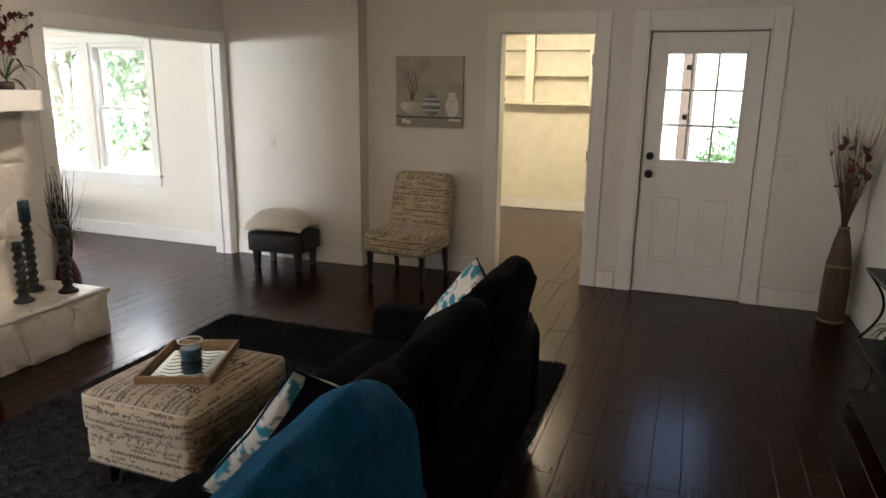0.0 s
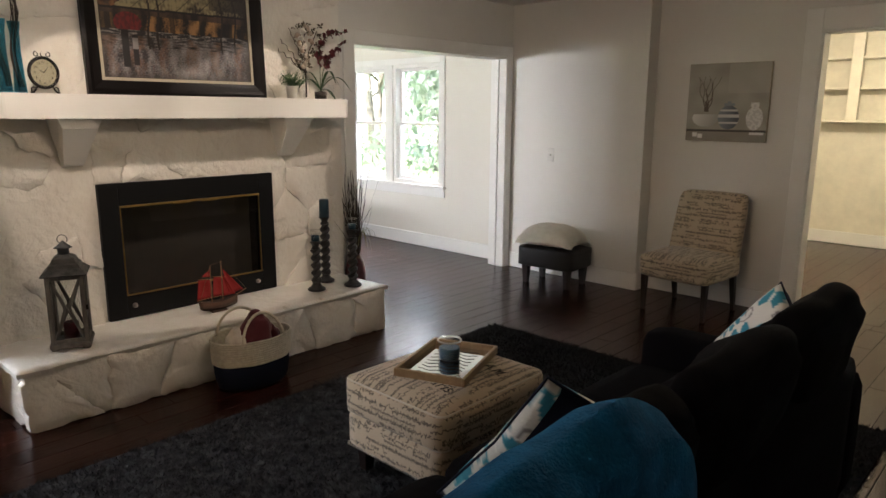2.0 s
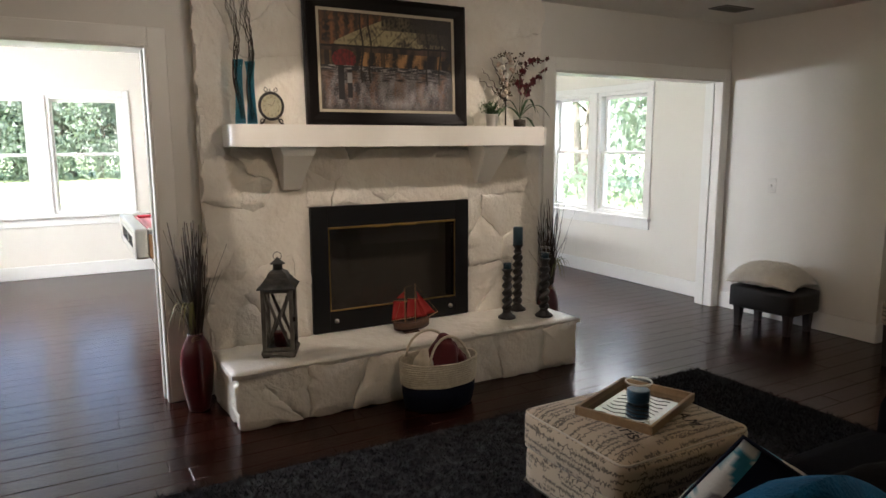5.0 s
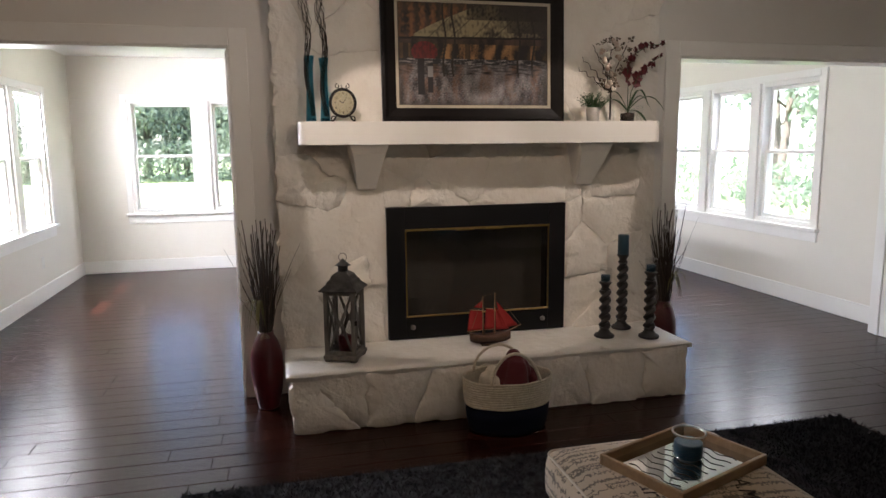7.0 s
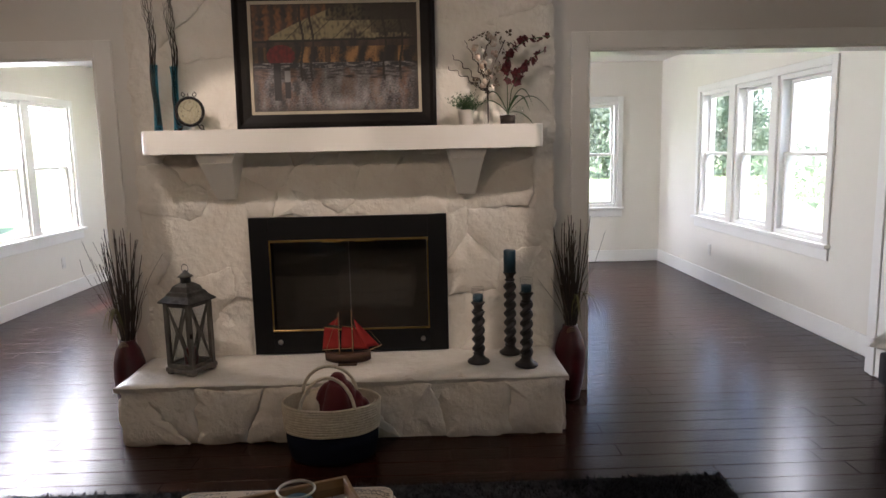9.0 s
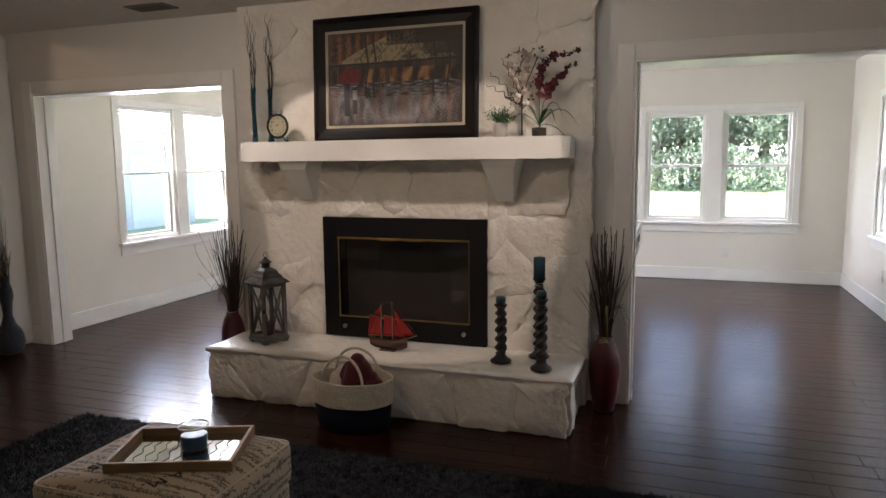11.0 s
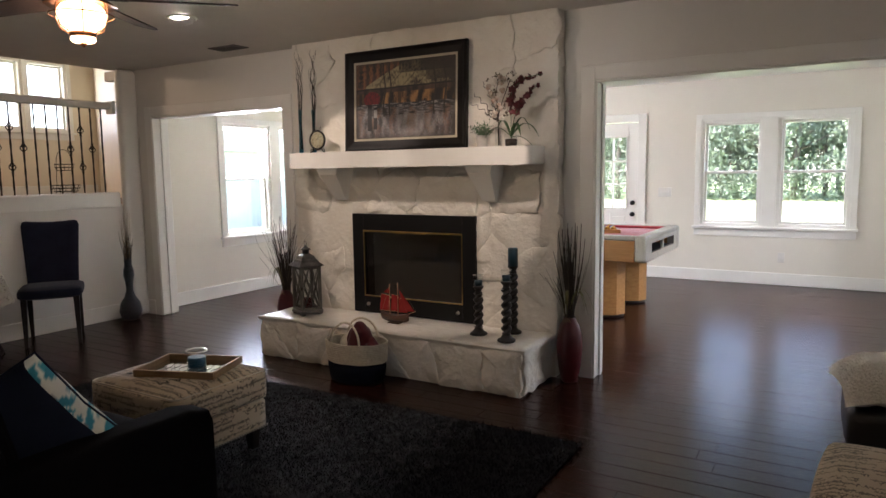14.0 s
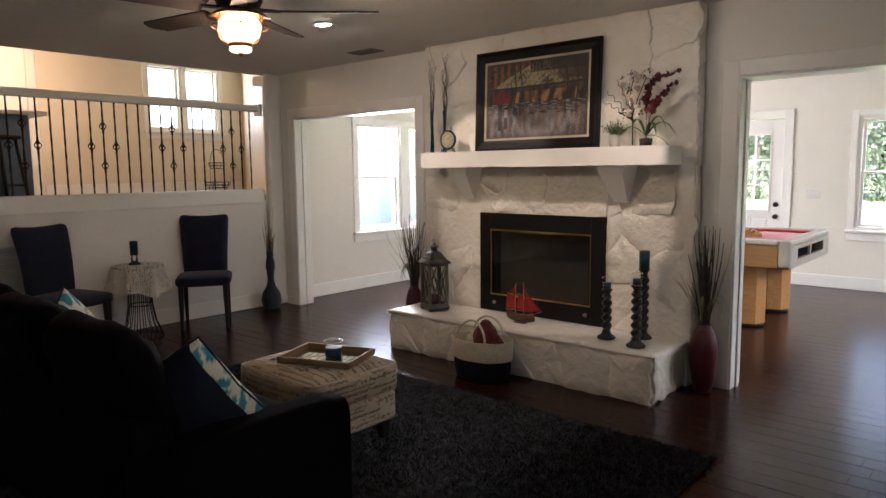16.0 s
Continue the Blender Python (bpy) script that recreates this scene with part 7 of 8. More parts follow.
part("candle", lathe([(0, 0.0365), (0.036, 0.037), (0.036, 0.12), (0.03, 0.125), (0, 0.122)], 20), M["burgundy"], lan, "burgundy pillar candle")

# model ship
ship = thing("model_ship", pose(-3.62, 2.095, HH + 0.003, 0, 0, 90), "model sailing ship with red cloth sails and a wooden hull", "model ship")
part("stand", box((-0.05, -0.02, 0), (0.05, 0.02, 0.008), 0.002), M["hull"], ship)
bm = bmesh.new()
rows = []
for i in range(15):
    s = i / 14
    x = -0.115 + 0.24 * s
    w_ = 0.030 * (math.sin(math.pi * min(1, s * 0.92 + 0.10)) ** 0.6)
    top = 0.062 + 0.018 * (2 * s - 0.9) ** 2
    keel = 0.010 + 0.02 * (abs(2 * s - 1) ** 4)
    rows.append([bm.verts.new(p) for p in ((x, -w_, top), (x, -w_ * 0.85, (top + keel) / 2), (x, 0, keel), (x, w_ * 0.85, (top + keel) / 2), (x, w_, top))])
for a, b in zip(rows, rows[1:]):
    for k in range(4):
        bm.faces.new((a[k], a[k + 1], b[k + 1], b[k])).smooth = True
    bm.faces.new((a[4], a[0], b[0], b[4]))
bm.faces.new(rows[0])
bm.faces.new(rows[-1])
part("hull", bm, M["hull"], ship, "varnished brown hull")
for x, h in ((-0.04, 0.285), (0.03, 0.30)):
    part("mast", tube([(x, 0, 0.05), (x, 0, h)], [0.003, 0.0015], 6), M["spar"], ship)
for a, b in (((0.10, 0, 0.07), (0.185, 0, 0.105)), ((-0.04, 0, 0.09), (-0.13, 0, 0.085)), ((0.03, 0, 0.09), (-0.03, 0, 0.088)), ((-0.04, 0, 0.2), (-0.115, 0, 0.21)),
             ((0.03, 0, 0.205), (-0.025, 0, 0.213))):
    part("spar", tube([a, b], 0.002, 5), M["spar"], ship)


def sail(pts, bulge=0.012):
    bm = bmesh.new()
    n = 8
    p = [Vector(v) for v in pts]
    if len(p) == 3:
        p.append(p[2])
    g = []
    for j in range(n + 1):
        row = []
        for i in range(n + 1):
            u, v = i / n, j / n
            c = (p[0] * (1 - u) + p[1] * u) * (1 - v) + (p[3] * (1 - u) + p[2] * u) * v
            c.y += bulge * math.sin(math.pi * u) * math.sin(math.pi * v)
            row.append(bm.verts.new(c))
        g.append(row)
    for a, b in zip(g, g[1:]):
        for i in range(n):
            bm.faces.new((a[i], a[i + 1], b[i + 1], b[i])).smooth = True
    bmesh.ops.remove_doubles(bm, verts=bm.verts[:], dist=1e-5)
    bmesh.ops.solidify(bm, geom=bm.faces[:], thickness=0.001)
    part("sail", bm, M["sail"], ship, "red cloth sail")


sail([(-0.13, 0, 0.09), (-0.044, 0, 0.09), (-0.044, 0, 0.198), (-0.115, 0, 0.208)])
sail([(-0.032, 0, 0.092), (0.026, 0, 0.09), (0.026, 0, 0.203), (-0.022, 0, 0.21)])
sail([(0.036, 0, 0.085), (0.115, 0, 0.085), (0.036, 0, 0.215)])
sail([(0.075, 0.004, 0.09), (0.17, 0.004, 0.102), (0.04, 0.004, 0.25)], 0.006)
sail([(-0.044, 0.002, 0.215), (-0.095, 0.002, 0.222), (-0.042, 0.002, 0.262)], 0.004)
for a, b in (((0.03, 0, 0.298), (0.185, 0, 0.105)), ((-0.04, 0, 0.283), (0.03, 0, 0.295)), ((-0.04, 0, 0.28), (-0.115, 0, 0.07)), ((0.03, 0.025, 0.065), (0.03, 0, 0.25)),
             ((-0.04, -0.025, 0.065), (-0.04, 0, 0.25))):
    part("rigging", tube([a, b], 0.0008, 4), M["straw"], ship, "thin rigging line")

# rope basket
bk = thing("rope_basket", pose(-3.212, 2.061, 0), "oval cream rope basket with a black lower half and looped handles", "basket")
A_, B_ = 0.158, 0.226


def oval(r, z, n=40, dz=None):
    return [(A_ * r * math.cos(a), B_ * r * math.sin(a), z + (dz(a) if dz else 0)) for a in [2 * math.pi * k / n for k in range(n)]]


part("black_base", lathe([(0.86, 0.004), (0.90, 0.02), (0.955, 0.08), (0.975, 0.145)], 40, sx=A_, sy=B_), M["navy"], bk, "black fabric lower half")
bm = bmesh.new()
add_lathe(bm, [(0.95, 0.14), (0.975, 0.20), (0.985, 0.272)], 40, sx=A_, sy=B_, caps=False)
add_lathe(bm, [(0.93, 0.272), (0.93, 0.14)], 40, sx=A_, sy=B_, caps=False)
part("inner_wall", bm, M["rope"], bk)
for i in range(11):
    part("rope_coil", tube(oval(0.98 + 0.003 * i, 0.150 + i * 0.0122, 40, lambda a: 0.0015 * math.sin(a * 7 + i)), 0.0068, 6, True), M["rope"], bk)
part("handle", tube([(-0.10, 0.13 * math.cos(a) - 0.02, 0.27 + 0.135 * math.sin(a)) for a in [k * math.pi / 16 for k in range(17)]], 0.008, 6), M["rope"], bk, "cream rope handle at the back")
part("handle", tube([(0.135 - 0.03 * math.sin(a), 0.125 * math.cos(a) + 0.0, 0.265 + 0.15 * math.sin(a) ** 1.2) for a in [k * math.pi / 16 for k in range(17)]], 0.008, 6), M["rope"], bk, "cream rope handle in front")
ct = thing("folded_throw", pose(-3.212, 2.086, 0.14), "burgundy and cream throws stuffed in the rope basket", "blanket")
bm = soft_box((-0.07, -0.075, 0.0), (0.06, 0.085, 0.245), 0.03, 10, 0.95, 0.02, 3)
for v in bm.verts:
    v.co.y *= 1.15 - 2.6 * max(0, v.co.z - 0.05)
    v.co.x *= 1.05 - 1.2 * max(0, v.co.z - 0.05)
part("burgundy_fold", bm, M["burgundy"], ct, "burgundy fleece fold")
part("burgundy_fold", soft_box((-0.05, 0.05, 0.0), (0.04, 0.135, 0.15), 0.02, 8, 0.9, 0.015, 6), M["burgundy"], ct, "burgundy fleece fold")
part("cream_fold", soft_box((-0.07, -0.145, 0.0), (0.03, -0.06, 0.155), 0.02, 8, 0.9, 0.02, 5), M["cream"], ct, "cream fleece fold")


# ---- vases with dry stems ----
def stems(name, parent, mat, n, base, z0, h, spread, rng, wob=0.03, r=0.003, label="", lean=(0, 0)):
    bm = bmesh.new()
    for k in range(n):
        a, q = rng.uniform(0, 6.28), rng.uniform(0.15, 1)
        x0, y0 = base * q * math.cos(a), base * q * math.sin(a)
        x1, y1 = spread * q * math.cos(a) + lean[0], spread * q * math.sin(a) + lean[1]
        hh = h * rng.uniform(0.45, 1.0)
        ph, fq = rng.uniform(0, 6), rng.uniform(3, 7)
        pts = []
        for i in range(9):
            s = i / 8
            w_ = wob * s * math.sin(ph + s * fq)
            pts.append((x0 + (x1 - x0) * s ** 1.3 + w_, y0 + (y1 - y0) * s ** 1.3 + w_ * math.cos(ph), z0 + hh * s))
        add_tube(bm, pts, [r * (1 - 0.6 * i / 8) for i in range(9)], 4)
    ob = part(name, bm, mat, parent, label)
    tagged(ob, kind="stuff")
    return ob


def leaf_blade(pts, w_):
    bm = bmesh.new()
    pts = [Vector(p) for p in pts]
    n = len(pts)
    rows = []
    for i, p in enumerate(pts):
        d = (pts[min(n - 1, i + 1)] - pts[max(0, i - 1)]).normalized()
        s = d.cross(Vector((0, 0, 1)))
        s = s.normalized() if s.length > 1e-4 else Vector((1, 0, 0))
        k = w_ * math.sin(math.pi * min(1, 0.12 + 0.88 * i / (n - 1))) ** 0.7
        up = s.cross(d).normalized()
        rows.append([bm.verts.new(p - s * k), bm.verts.new(p - up * k * 0.3), bm.verts.new(p + s * k)])
    for a, b in zip(rows, rows[1:]):
        for k in range(2):
            bm.faces.new((a[k], a[k + 1], b[k + 1], b[k])).smooth = True
    return bm


def red_vase(x, y, seed, side):
    rng = random.Random(seed)
    v = thing("floor_vase", pose(x, y, 0), "oxblood red floor vase with dark reeds and curled twigs", "vase", "red vases beside the fireplace")
    part("body", lathe([(0.050, 0), (0.054, 0.01), (0.072, 0.10), (0.084, 0.22), (0.081, 0.31), (0.062, 0.38), (0.040, 0.42), (0.042, 0.435), (0.036, 0.435), (0.033, 0.40)], 20,
                       twist=lambda z, a: 1 + 0.06 * math.cos(4 * a)), M["redvase"], v)
    stems("reeds", v, M["twig"], 54, 0.024, 0.36, 0.70, 0.12, rng, 0.018, 0.005, "straight dark reeds")
    stems("twigs", v, M["twig2"], 20, 0.02, 0.38, 0.64, 0.26, rng, 0.03, 0.0022, "thin curled grey twigs", (0.0, 0.02 * side))
    for k in range(7):
        a = rng.uniform(-0.9, 0.9) + (1.57 if side > 0 else -1.57) * 0.6
        L = rng.uniform(0.10, 0.20)
        pts = [(0.02 + L * s * math.cos(a) * 0.8, L * s * math.sin(a) * 1.0, 0.46 + 0.20 * math.sin(s * 2.6) - 0.10 * s * s) for s in [i / 7 for i in range(8)]]
        part("long_leaf", leaf_blade(pts, 0.006), M["dryleaf"], v, "arching yellow-green leaf")
    bm = bmesh.new()
    add_tube(bm, [((0.030 + 0.0) * math.cos(a), 0.030 * math.sin(a), 0.425 + 0.002 * math.sin(a * 5)) for a in [k * math.pi / 8 for k in range(16)]], 0.003, 4, True)
    add_tube(bm, [(0.045 + 0.004 * k / 20, -0.005 + (0.026 - 0.0009 * k) * math.cos(k * 0.55), 0.405 + (0.026 - 0.0009 * k) * math.sin(k * 0.55)) for k in range(28)], 0.002, 4)
    part("raffia_tie", bm, M["straw"], v, "straw tie with a curl")


red_vase(-3.80, 0.868, 4, -1)
red_vase(-3.86, 3.335, 9, 1)

rng = random.Random(31)
sv = thing("sequin_vase", pose(-3.70, -1.10, 0), "black sequinned bottle vase with bare twigs in the corner", "vase")
part("body", lathe([(0.05, 0), (0.085, 0.02), (0.105, 0.09), (0.09, 0.17), (0.05, 0.23), (0.032, 0.30), (0.038, 0.38), (0.05, 0.44), (0.045, 0.50), (0.032, 0.54), (0.036, 0.60), (0.03, 0.60), (0.028, 0.5)], 26), M["glitter"], sv)
stems("dark_twigs", sv, M["twig"], 30, 0.015, 0.45, 0.42, 0.06, rng, 0.02, 0.004, "dark twisted twigs")
stems("twigs", sv, M["straw"], 18, 0.015, 0.5, 0.56, 0.07, rng, 0.012, 0.0025, "bare straw-coloured twigs")

bv = thing("cane_bundle", pose(1.16, 5.30, 0), "tall bundled cane floor vase with dried red flowers and grasses", "floor vase")
bm = bmesh.new()
for k in range(38):
    a = 2 * math.pi * k / 38
    pts = [(r * math.cos(a + tw), r * math.sin(a + tw), z) for r, z, tw in ((0.078, 0.0, 0), (0.080, 0.2, 0.03), (0.074, 0.42, 0.06), (0.05, 0.58, 0.2), (0.026, 0.69, 0.5))]
    add_tube(bm, pts, [0.0075, 0.0075, 0.007, 0.006, 0.005], 5)
o = part("cane_stalks", bm, M["bundle"], bv, "bound brown canes")
tagged(o, kind="stuff")
for z, r in ((0.02, 0.087), (0.42, 0.082), (0.69, 0.034)):
    part("binding", lathe([(r, z - 0.008), (r + 0.003, z), (r, z + 0.008)], 28, caps=False), M["straw"], bv, "straw binding band")
stems("stalks", bv, M["twig2"], 44, 0.02, 0.68, 0.72, 0.20, rng, 0.01, 0.003, "dry brown stalks fanning out")
stems("grasses", bv, M["straw"], 60, 0.02, 0.75, 0.85, 0.24, rng, 0.03, 0.0014, "fine curled dry grasses")


def blossom(bm, c, r, rng, n=5):
    c = Vector(c)
    ax = Euler([rng.uniform(0, 6.28) for _ in range(3)]).to_matrix()
    for k in range(n):
        a = 2 * math.pi * k / n
        p0 = c
        d = ax @ Vector((math.cos(a), math.sin(a), 0.35))
        s = ax @ Vector((-math.sin(a), math.cos(a), 0))
        v = [bm.verts.new(p) for p in (p0, c + d * r * 0.55 + s * r * 0.42, c + d * r, c + d * r * 0.55 - s * r * 0.42)]
        bm.faces.new(v).smooth = True


for k in range(34):
    a, q = rng.uniform(0, 6.28), rng.uniform(0.2, 1)
    z = rng.uniform(0.98, 1.30)
    bm = bmesh.new()
    s = (z - 0.68) / 0.72
    blossom(bm, (0.20 * q * s * math.cos(a) * 1.05, 0.20 * q * s * math.sin(a), z), rng.uniform(0.022, 0.038), rng, 6)
    part("dried_flower", bm, M["petal"] if k % 6 else M["petal2"], bv, "dried red flower head" if k % 6 else "dried cream flower head")


# ---- things on the mantel ----
MZ = MZ1 + 0.001


def blue_vase(x, y, seed, lean):
    rng = random.Random(seed)
    v = thing("glass_vase", pose(x, y, MZ, 0, 0, -38), "tall slim blue glass vase with curly willow twigs", "vase", "blue vases on the mantel")
    prof = [(0.032, 0.0), (0.035, 0.006), (0.029, 0.09), (0.023, 0.19), (0.025, 0.28), (0.034, 0.335)]
    inner = [(r - 0.003, z) for r, z in prof[::-1][:-1]] + [(0.026, 0.02)]
    part("body", lathe(prof + inner, 24, caps=False, sx=0.5, sy=0.88), M["blueglass"], v)
    bm = bmesh.new()
    for k in range(10):
        ph, am = rng.uniform(0, 6), rng.uniform(0.010, 0.022)
        H_ = rng.uniform(0.62, 0.82)
        pts = []
        for i in range(60):
            s = i / 59
            z = 0.03 + H_ * s
            g = max(0, s - 0.3) / 0.7
            pts.append((0.010 * math.cos(k) * (1 + g) + am * g * math.sin(ph + z * 34) * 0.8 - 0.01 * s, 0.010 * math.sin(k) * (1 + g) + am * g * math.sin(ph + 1.4 + z * 30) + lean * s + 0.014 * math.sin(z * 15 + seed) + 0.007 * g * math.sin(z * 95 + k * 2), z))
        add_tube(bm, pts, [0.0032 * (1 - 0.7 * i / 59) for i in range(60)], 4)
    o = part("willow_twigs", bm, M["twig"], v, "curly dark willow twigs")
    tagged(o, kind="stuff")


blue_vase(-3.735, 1.155, 1, -0.03)
blue_vase(-3.80, 1.233, 2, -0.01)

ck = thing("mantel_clock", pose(-3.735, 1.322, MZ, 0, 0, 97), "small oval clock in a scrolled black iron frame", "clock")
EZ, EA, EB = 0.098, 0.066, 0.070
part("rim", tube([(EA * math.cos(a), 0, EZ + EB * math.sin(a)) for a in [k * math.pi / 20 for k in range(40)]], 0.0085, 8, True), M["iron"], ck)
bm = bmesh.new()
vs = [bm.verts.new((EA * math.cos(a), -0.002, EZ + EB * math.sin(a))) for a in [k * math.pi / 20 for k in range(40)]]
bm.faces.new(vs)
vb = [bm.verts.new((v.co.x, 0.012, v.co.z)) for v in vs]
bm.faces.new(vb[::-1])
for i in range(40):
    bm.faces.new((vs[i], vs[(i + 1) % 40], vb[(i + 1) % 40], vb[i]))
part("dial", bm, M["dial"], ck, "aged cream dial")
part("dial_glass", lathe([(EB * math.cos(a), 0.010 * math.sin(a)) for a in [k * math.pi / 12 for k in range(6)]] + [(0, 0.010)], 30, sx=EA / EB), M["clear"], ck, "domed clear glass").matrix_basis = pose(0, -0.008, EZ, 90, 0, 0)
for body, a in (("12", 90), ("3", 0), ("6", 270), ("9", 180), ("1", 60), ("2", 30), ("4", 330), ("5", 300), ("7", 240), ("8", 210), ("10", 150), ("11", 120)):
    lettering(body, 0.017, ck, pose(0.042 * math.cos(radians(a)), -0.0035, EZ + 0.050 * math.sin(radians(a)), 90, 0, 0))
for ln, a in ((0.026, 150), (0.038, 55)):
    part("clock_hand", tube([(0, -0.005, EZ), (ln * math.cos(radians(a)), -0.005, EZ + ln * math.sin(radians(a)))], [0.0018, 0.0008], 5), M["iron"], ck, "black clock hand")


def curl(cx, cz, r, a0, turn):
    return [(cx + r * (1 - 0.028 * k) * math.cos(a0 + turn * k * 0.32), 0, cz + r * (1 - 0.028 * k) * math.sin(a0 + turn * k * 0.32)) for k in range(20)]


for s in (-1, 1):
    part("scroll", tube(curl(s * 0.026, EZ + EB + 0.016, 0.013, math.pi / 2, -s), 0.0025, 5), M["iron"], ck)
    part("scroll", tube(curl(s * 0.050, 0.018, 0.015, -math.pi / 2, s), 0.0032, 5), M["iron"], ck)
    part("foot", tube([(s * 0.03, 0, 0.038), (s * 0.055, 0, 0.004), (s * 0.068, 0, 0.004)], 0.004, 5), M["iron"], ck)
part("finial", tube([(0, 0, EZ + EB), (-0.006, 0, EZ + EB + 0.018), (0, 0, EZ + EB + 0.03), (0.006, 0, EZ + EB + 0.018), (0, 0, EZ + EB)], 0.0025, 5), M["iron"], ck)

pp = thing("potted_fern", pose(-3.74, 2.755, MZ), "small green plant in a fluted white pot", "potted plant")
part("pot", lathe([(0.030, 0), (0.034, 0.004), (0.040, 0.07), (0.041, 0.078), (0.036, 0.078), (0.034, 0.05)], 32, twist=lambda z, a: 1 + 0.03 * math.cos(16 * a)), M["whitepot"], pp)
part("soil", lathe([(0.0, 0.062), (0.036, 0.06), (0.036, 0.066), (0, 0.07)], 16), M["twig"], pp)
rng = random.Random(77)
bm = bmesh.new()
lv = bmesh.new()
for k in range(50):
    a, L = rng.uniform(0, 6.28), rng.uniform(0.06, 0.135)
    el_ = rng.uniform(0.25, 1.35)
    d = Vector((math.cos(a) * math.cos(el_) * 0.75, math.sin(a) * math.cos(el_), math.sin(el_)))
    b = Vector((0, 0, 0.068))
    add_tube(bm, [b, b + d * L * 0.6, b + d * L + Vector((0, 0, -0.012))], [0.0012, 0.001, 0.0006], 4)
    for i in range(12):
        s = 0.25 + 0.75 * i / 11
        c = b + d * L * s
        o = Vector([rng.uniform(-1, 1) for _ in range(3)]).normalized()
        e = (d * 0.5 + o * 0.8).normalized() * rng.uniform(0.014, 0.024)
        sd = e.cross(Vector((0.3, 0.2, 1))).normalized() * 0.0038
        v = [lv.verts.new(p) for p in (c, c + e * 0.5 + sd, c + e, c + e * 0.5 - sd)]
        lv.faces.new(v)
tagged(part("stems", bm, M["leaf"], pp), kind="stuff")
tagged(part("leaves", lv, M["leaf"], pp, "narrow dark green leaves"), kind="stuff")


def arching(b, a, L, up, droop, n=9):
    return [(b[0] + L * s * math.cos(a), b[1] + L * s * math.sin(a), b[2] + up * math.sin(min(1.0, s * 1.0) * 2.2) - droop * s ** 2.2) for s in [i / (n - 1) for i in range(n)]]


cot = thing("cotton_stems", pose(-3.755, 2.872, MZ), "cotton stems and curly twigs in a slim clear glass tube", "vase")
part("glass_tube", lathe([(0.022, 0), (0.024, 0.004), (0.024, 0.15)], 20, caps=False), M["clear"], cot)
part("glass_base", lathe([(0.0, 0.0005), (0.022, 0.0005), (0.022, 0.004), (0, 0.004)], 20), M["clear"], cot)
for pts in ([(0, 0, 0.01), (0, -0.004, 0.2), (0.005, -0.02, 0.33), (0.01, 0.01, 0.47)], [(0.004, 0, 0.01), (0.004, 0, 0.2), (0, 0.03, 0.30), (0.01, 0.09, 0.43)],
            [(0, 0, 0.01), (0, 0, 0.18), (0.0, -0.05, 0.32)], [(-0.004, 0.0, 0.01), (0, 0.0, 0.25), (0, -0.03, 0.40)]):
    part("stem", tube(pts, 0.0028, 5), M["twig"], cot)
rng = random.Random(14)
for k in range(4):
    y1 = (-0.21, -0.19, -0.12, -0.10)[k]
    z1 = (0.30, 0.36, 0.43, 0.22)[k]
    pts = [(0.006 * math.sin(s * 21 + k), y1 * s + 0.008 * math.sin(s * 26 + k), 0.16 + (z1 - 0.16) * s ** 0.8 + 0.008 * math.cos(s * 24)) for s in [i / 22 for i in range(23)]]
    part("curly_twig", tube(pts, [0.0042 * (1 - 0.6 * i / 22) for i in range(23)], 4), M["twig"], cot)
for k in range(18):
    c = (rng.uniform(-0.015, 0.02), rng.uniform(-0.065, 0.05), 0.19 + 0.0155 * k)
    bm = bmesh.new()
    for j in range(4):
        bmesh.ops.create_icosphere(bm, subdivisions=2, radius=0.0135, matrix=Matrix.Translation([c[i] + rng.uniform(-0.008, 0.008) for i in range(3)]))
    part("cotton_boll", bm, M["petal2"] if k % 3 else M["fur"], cot, "pale cotton boll", True)
for k in range(34):
    bm = bmesh.new()
    blossom(bm, (rng.uniform(-0.03, 0.03), rng.uniform(-0.09, 0.12), rng.uniform(0.2, 0.48)), rng.uniform(0.016, 0.026), rng, 3)
    part("dry_bract", bm, M["twig2"], cot, "dry brown bract")

orc = thing("orchid", pose(-3.735, 2.972, MZ), "red silk orchid with strap leaves in a clear glass pot", "potted plant")
part("glass_pot", lathe([(0.035, 0.0), (0.042, 0.006), (0.044, 0.075)], 24, caps=False), M["clear"], orc)
part("pebbles", lathe([(0.0, 0.001), (0.038, 0.001), (0.040, 0.045), (0, 0.05)], 20), M["twig"], orc, "dark pebbles")
part("votive_glass", lathe([(0.016, 0.0), (0.018, 0.004), (0.020, 0.09)], 18, caps=False, at=(0.03, 0.062, 0)), M["clear"], orc)
for a, L, up, dr in ((1.35, 0.20, 0.12, 0.11), (1.75, 0.14, 0.02, 0.10), (-1.5, 0.18, 0.10, 0.11), (-1.9, 0.11, 0.13, 0.04), (0.9, 0.12, 0.12, 0.10), (1.6, 0.12, 0.16, 0.10)):
    part("strap_leaf", leaf_blade(arching((0, 0, 0.06), a, L * 1.12, up, dr, 11), 0.015), M["leaf"], orc, "long arching green strap leaf")
sp1 = [(0, 0, 0.05), (0, 0.0, 0.20), (0.005, -0.01, 0.30), (0.01, 0.03, 0.38), (0.02, 0.11, 0.43), (0.02, 0.22, 0.44)]
sp2 = [(0, 0.005, 0.05), (0, 0.02, 0.17), (0.01, 0.06, 0.26), (0.02, 0.12, 0.33), (0.02, 0.19, 0.37)]
rng = random.Random(40)
for pts in (sp1, sp2):
    part("flower_stem", tube(pts, 0.0024, 5), M["leaf"], orc)
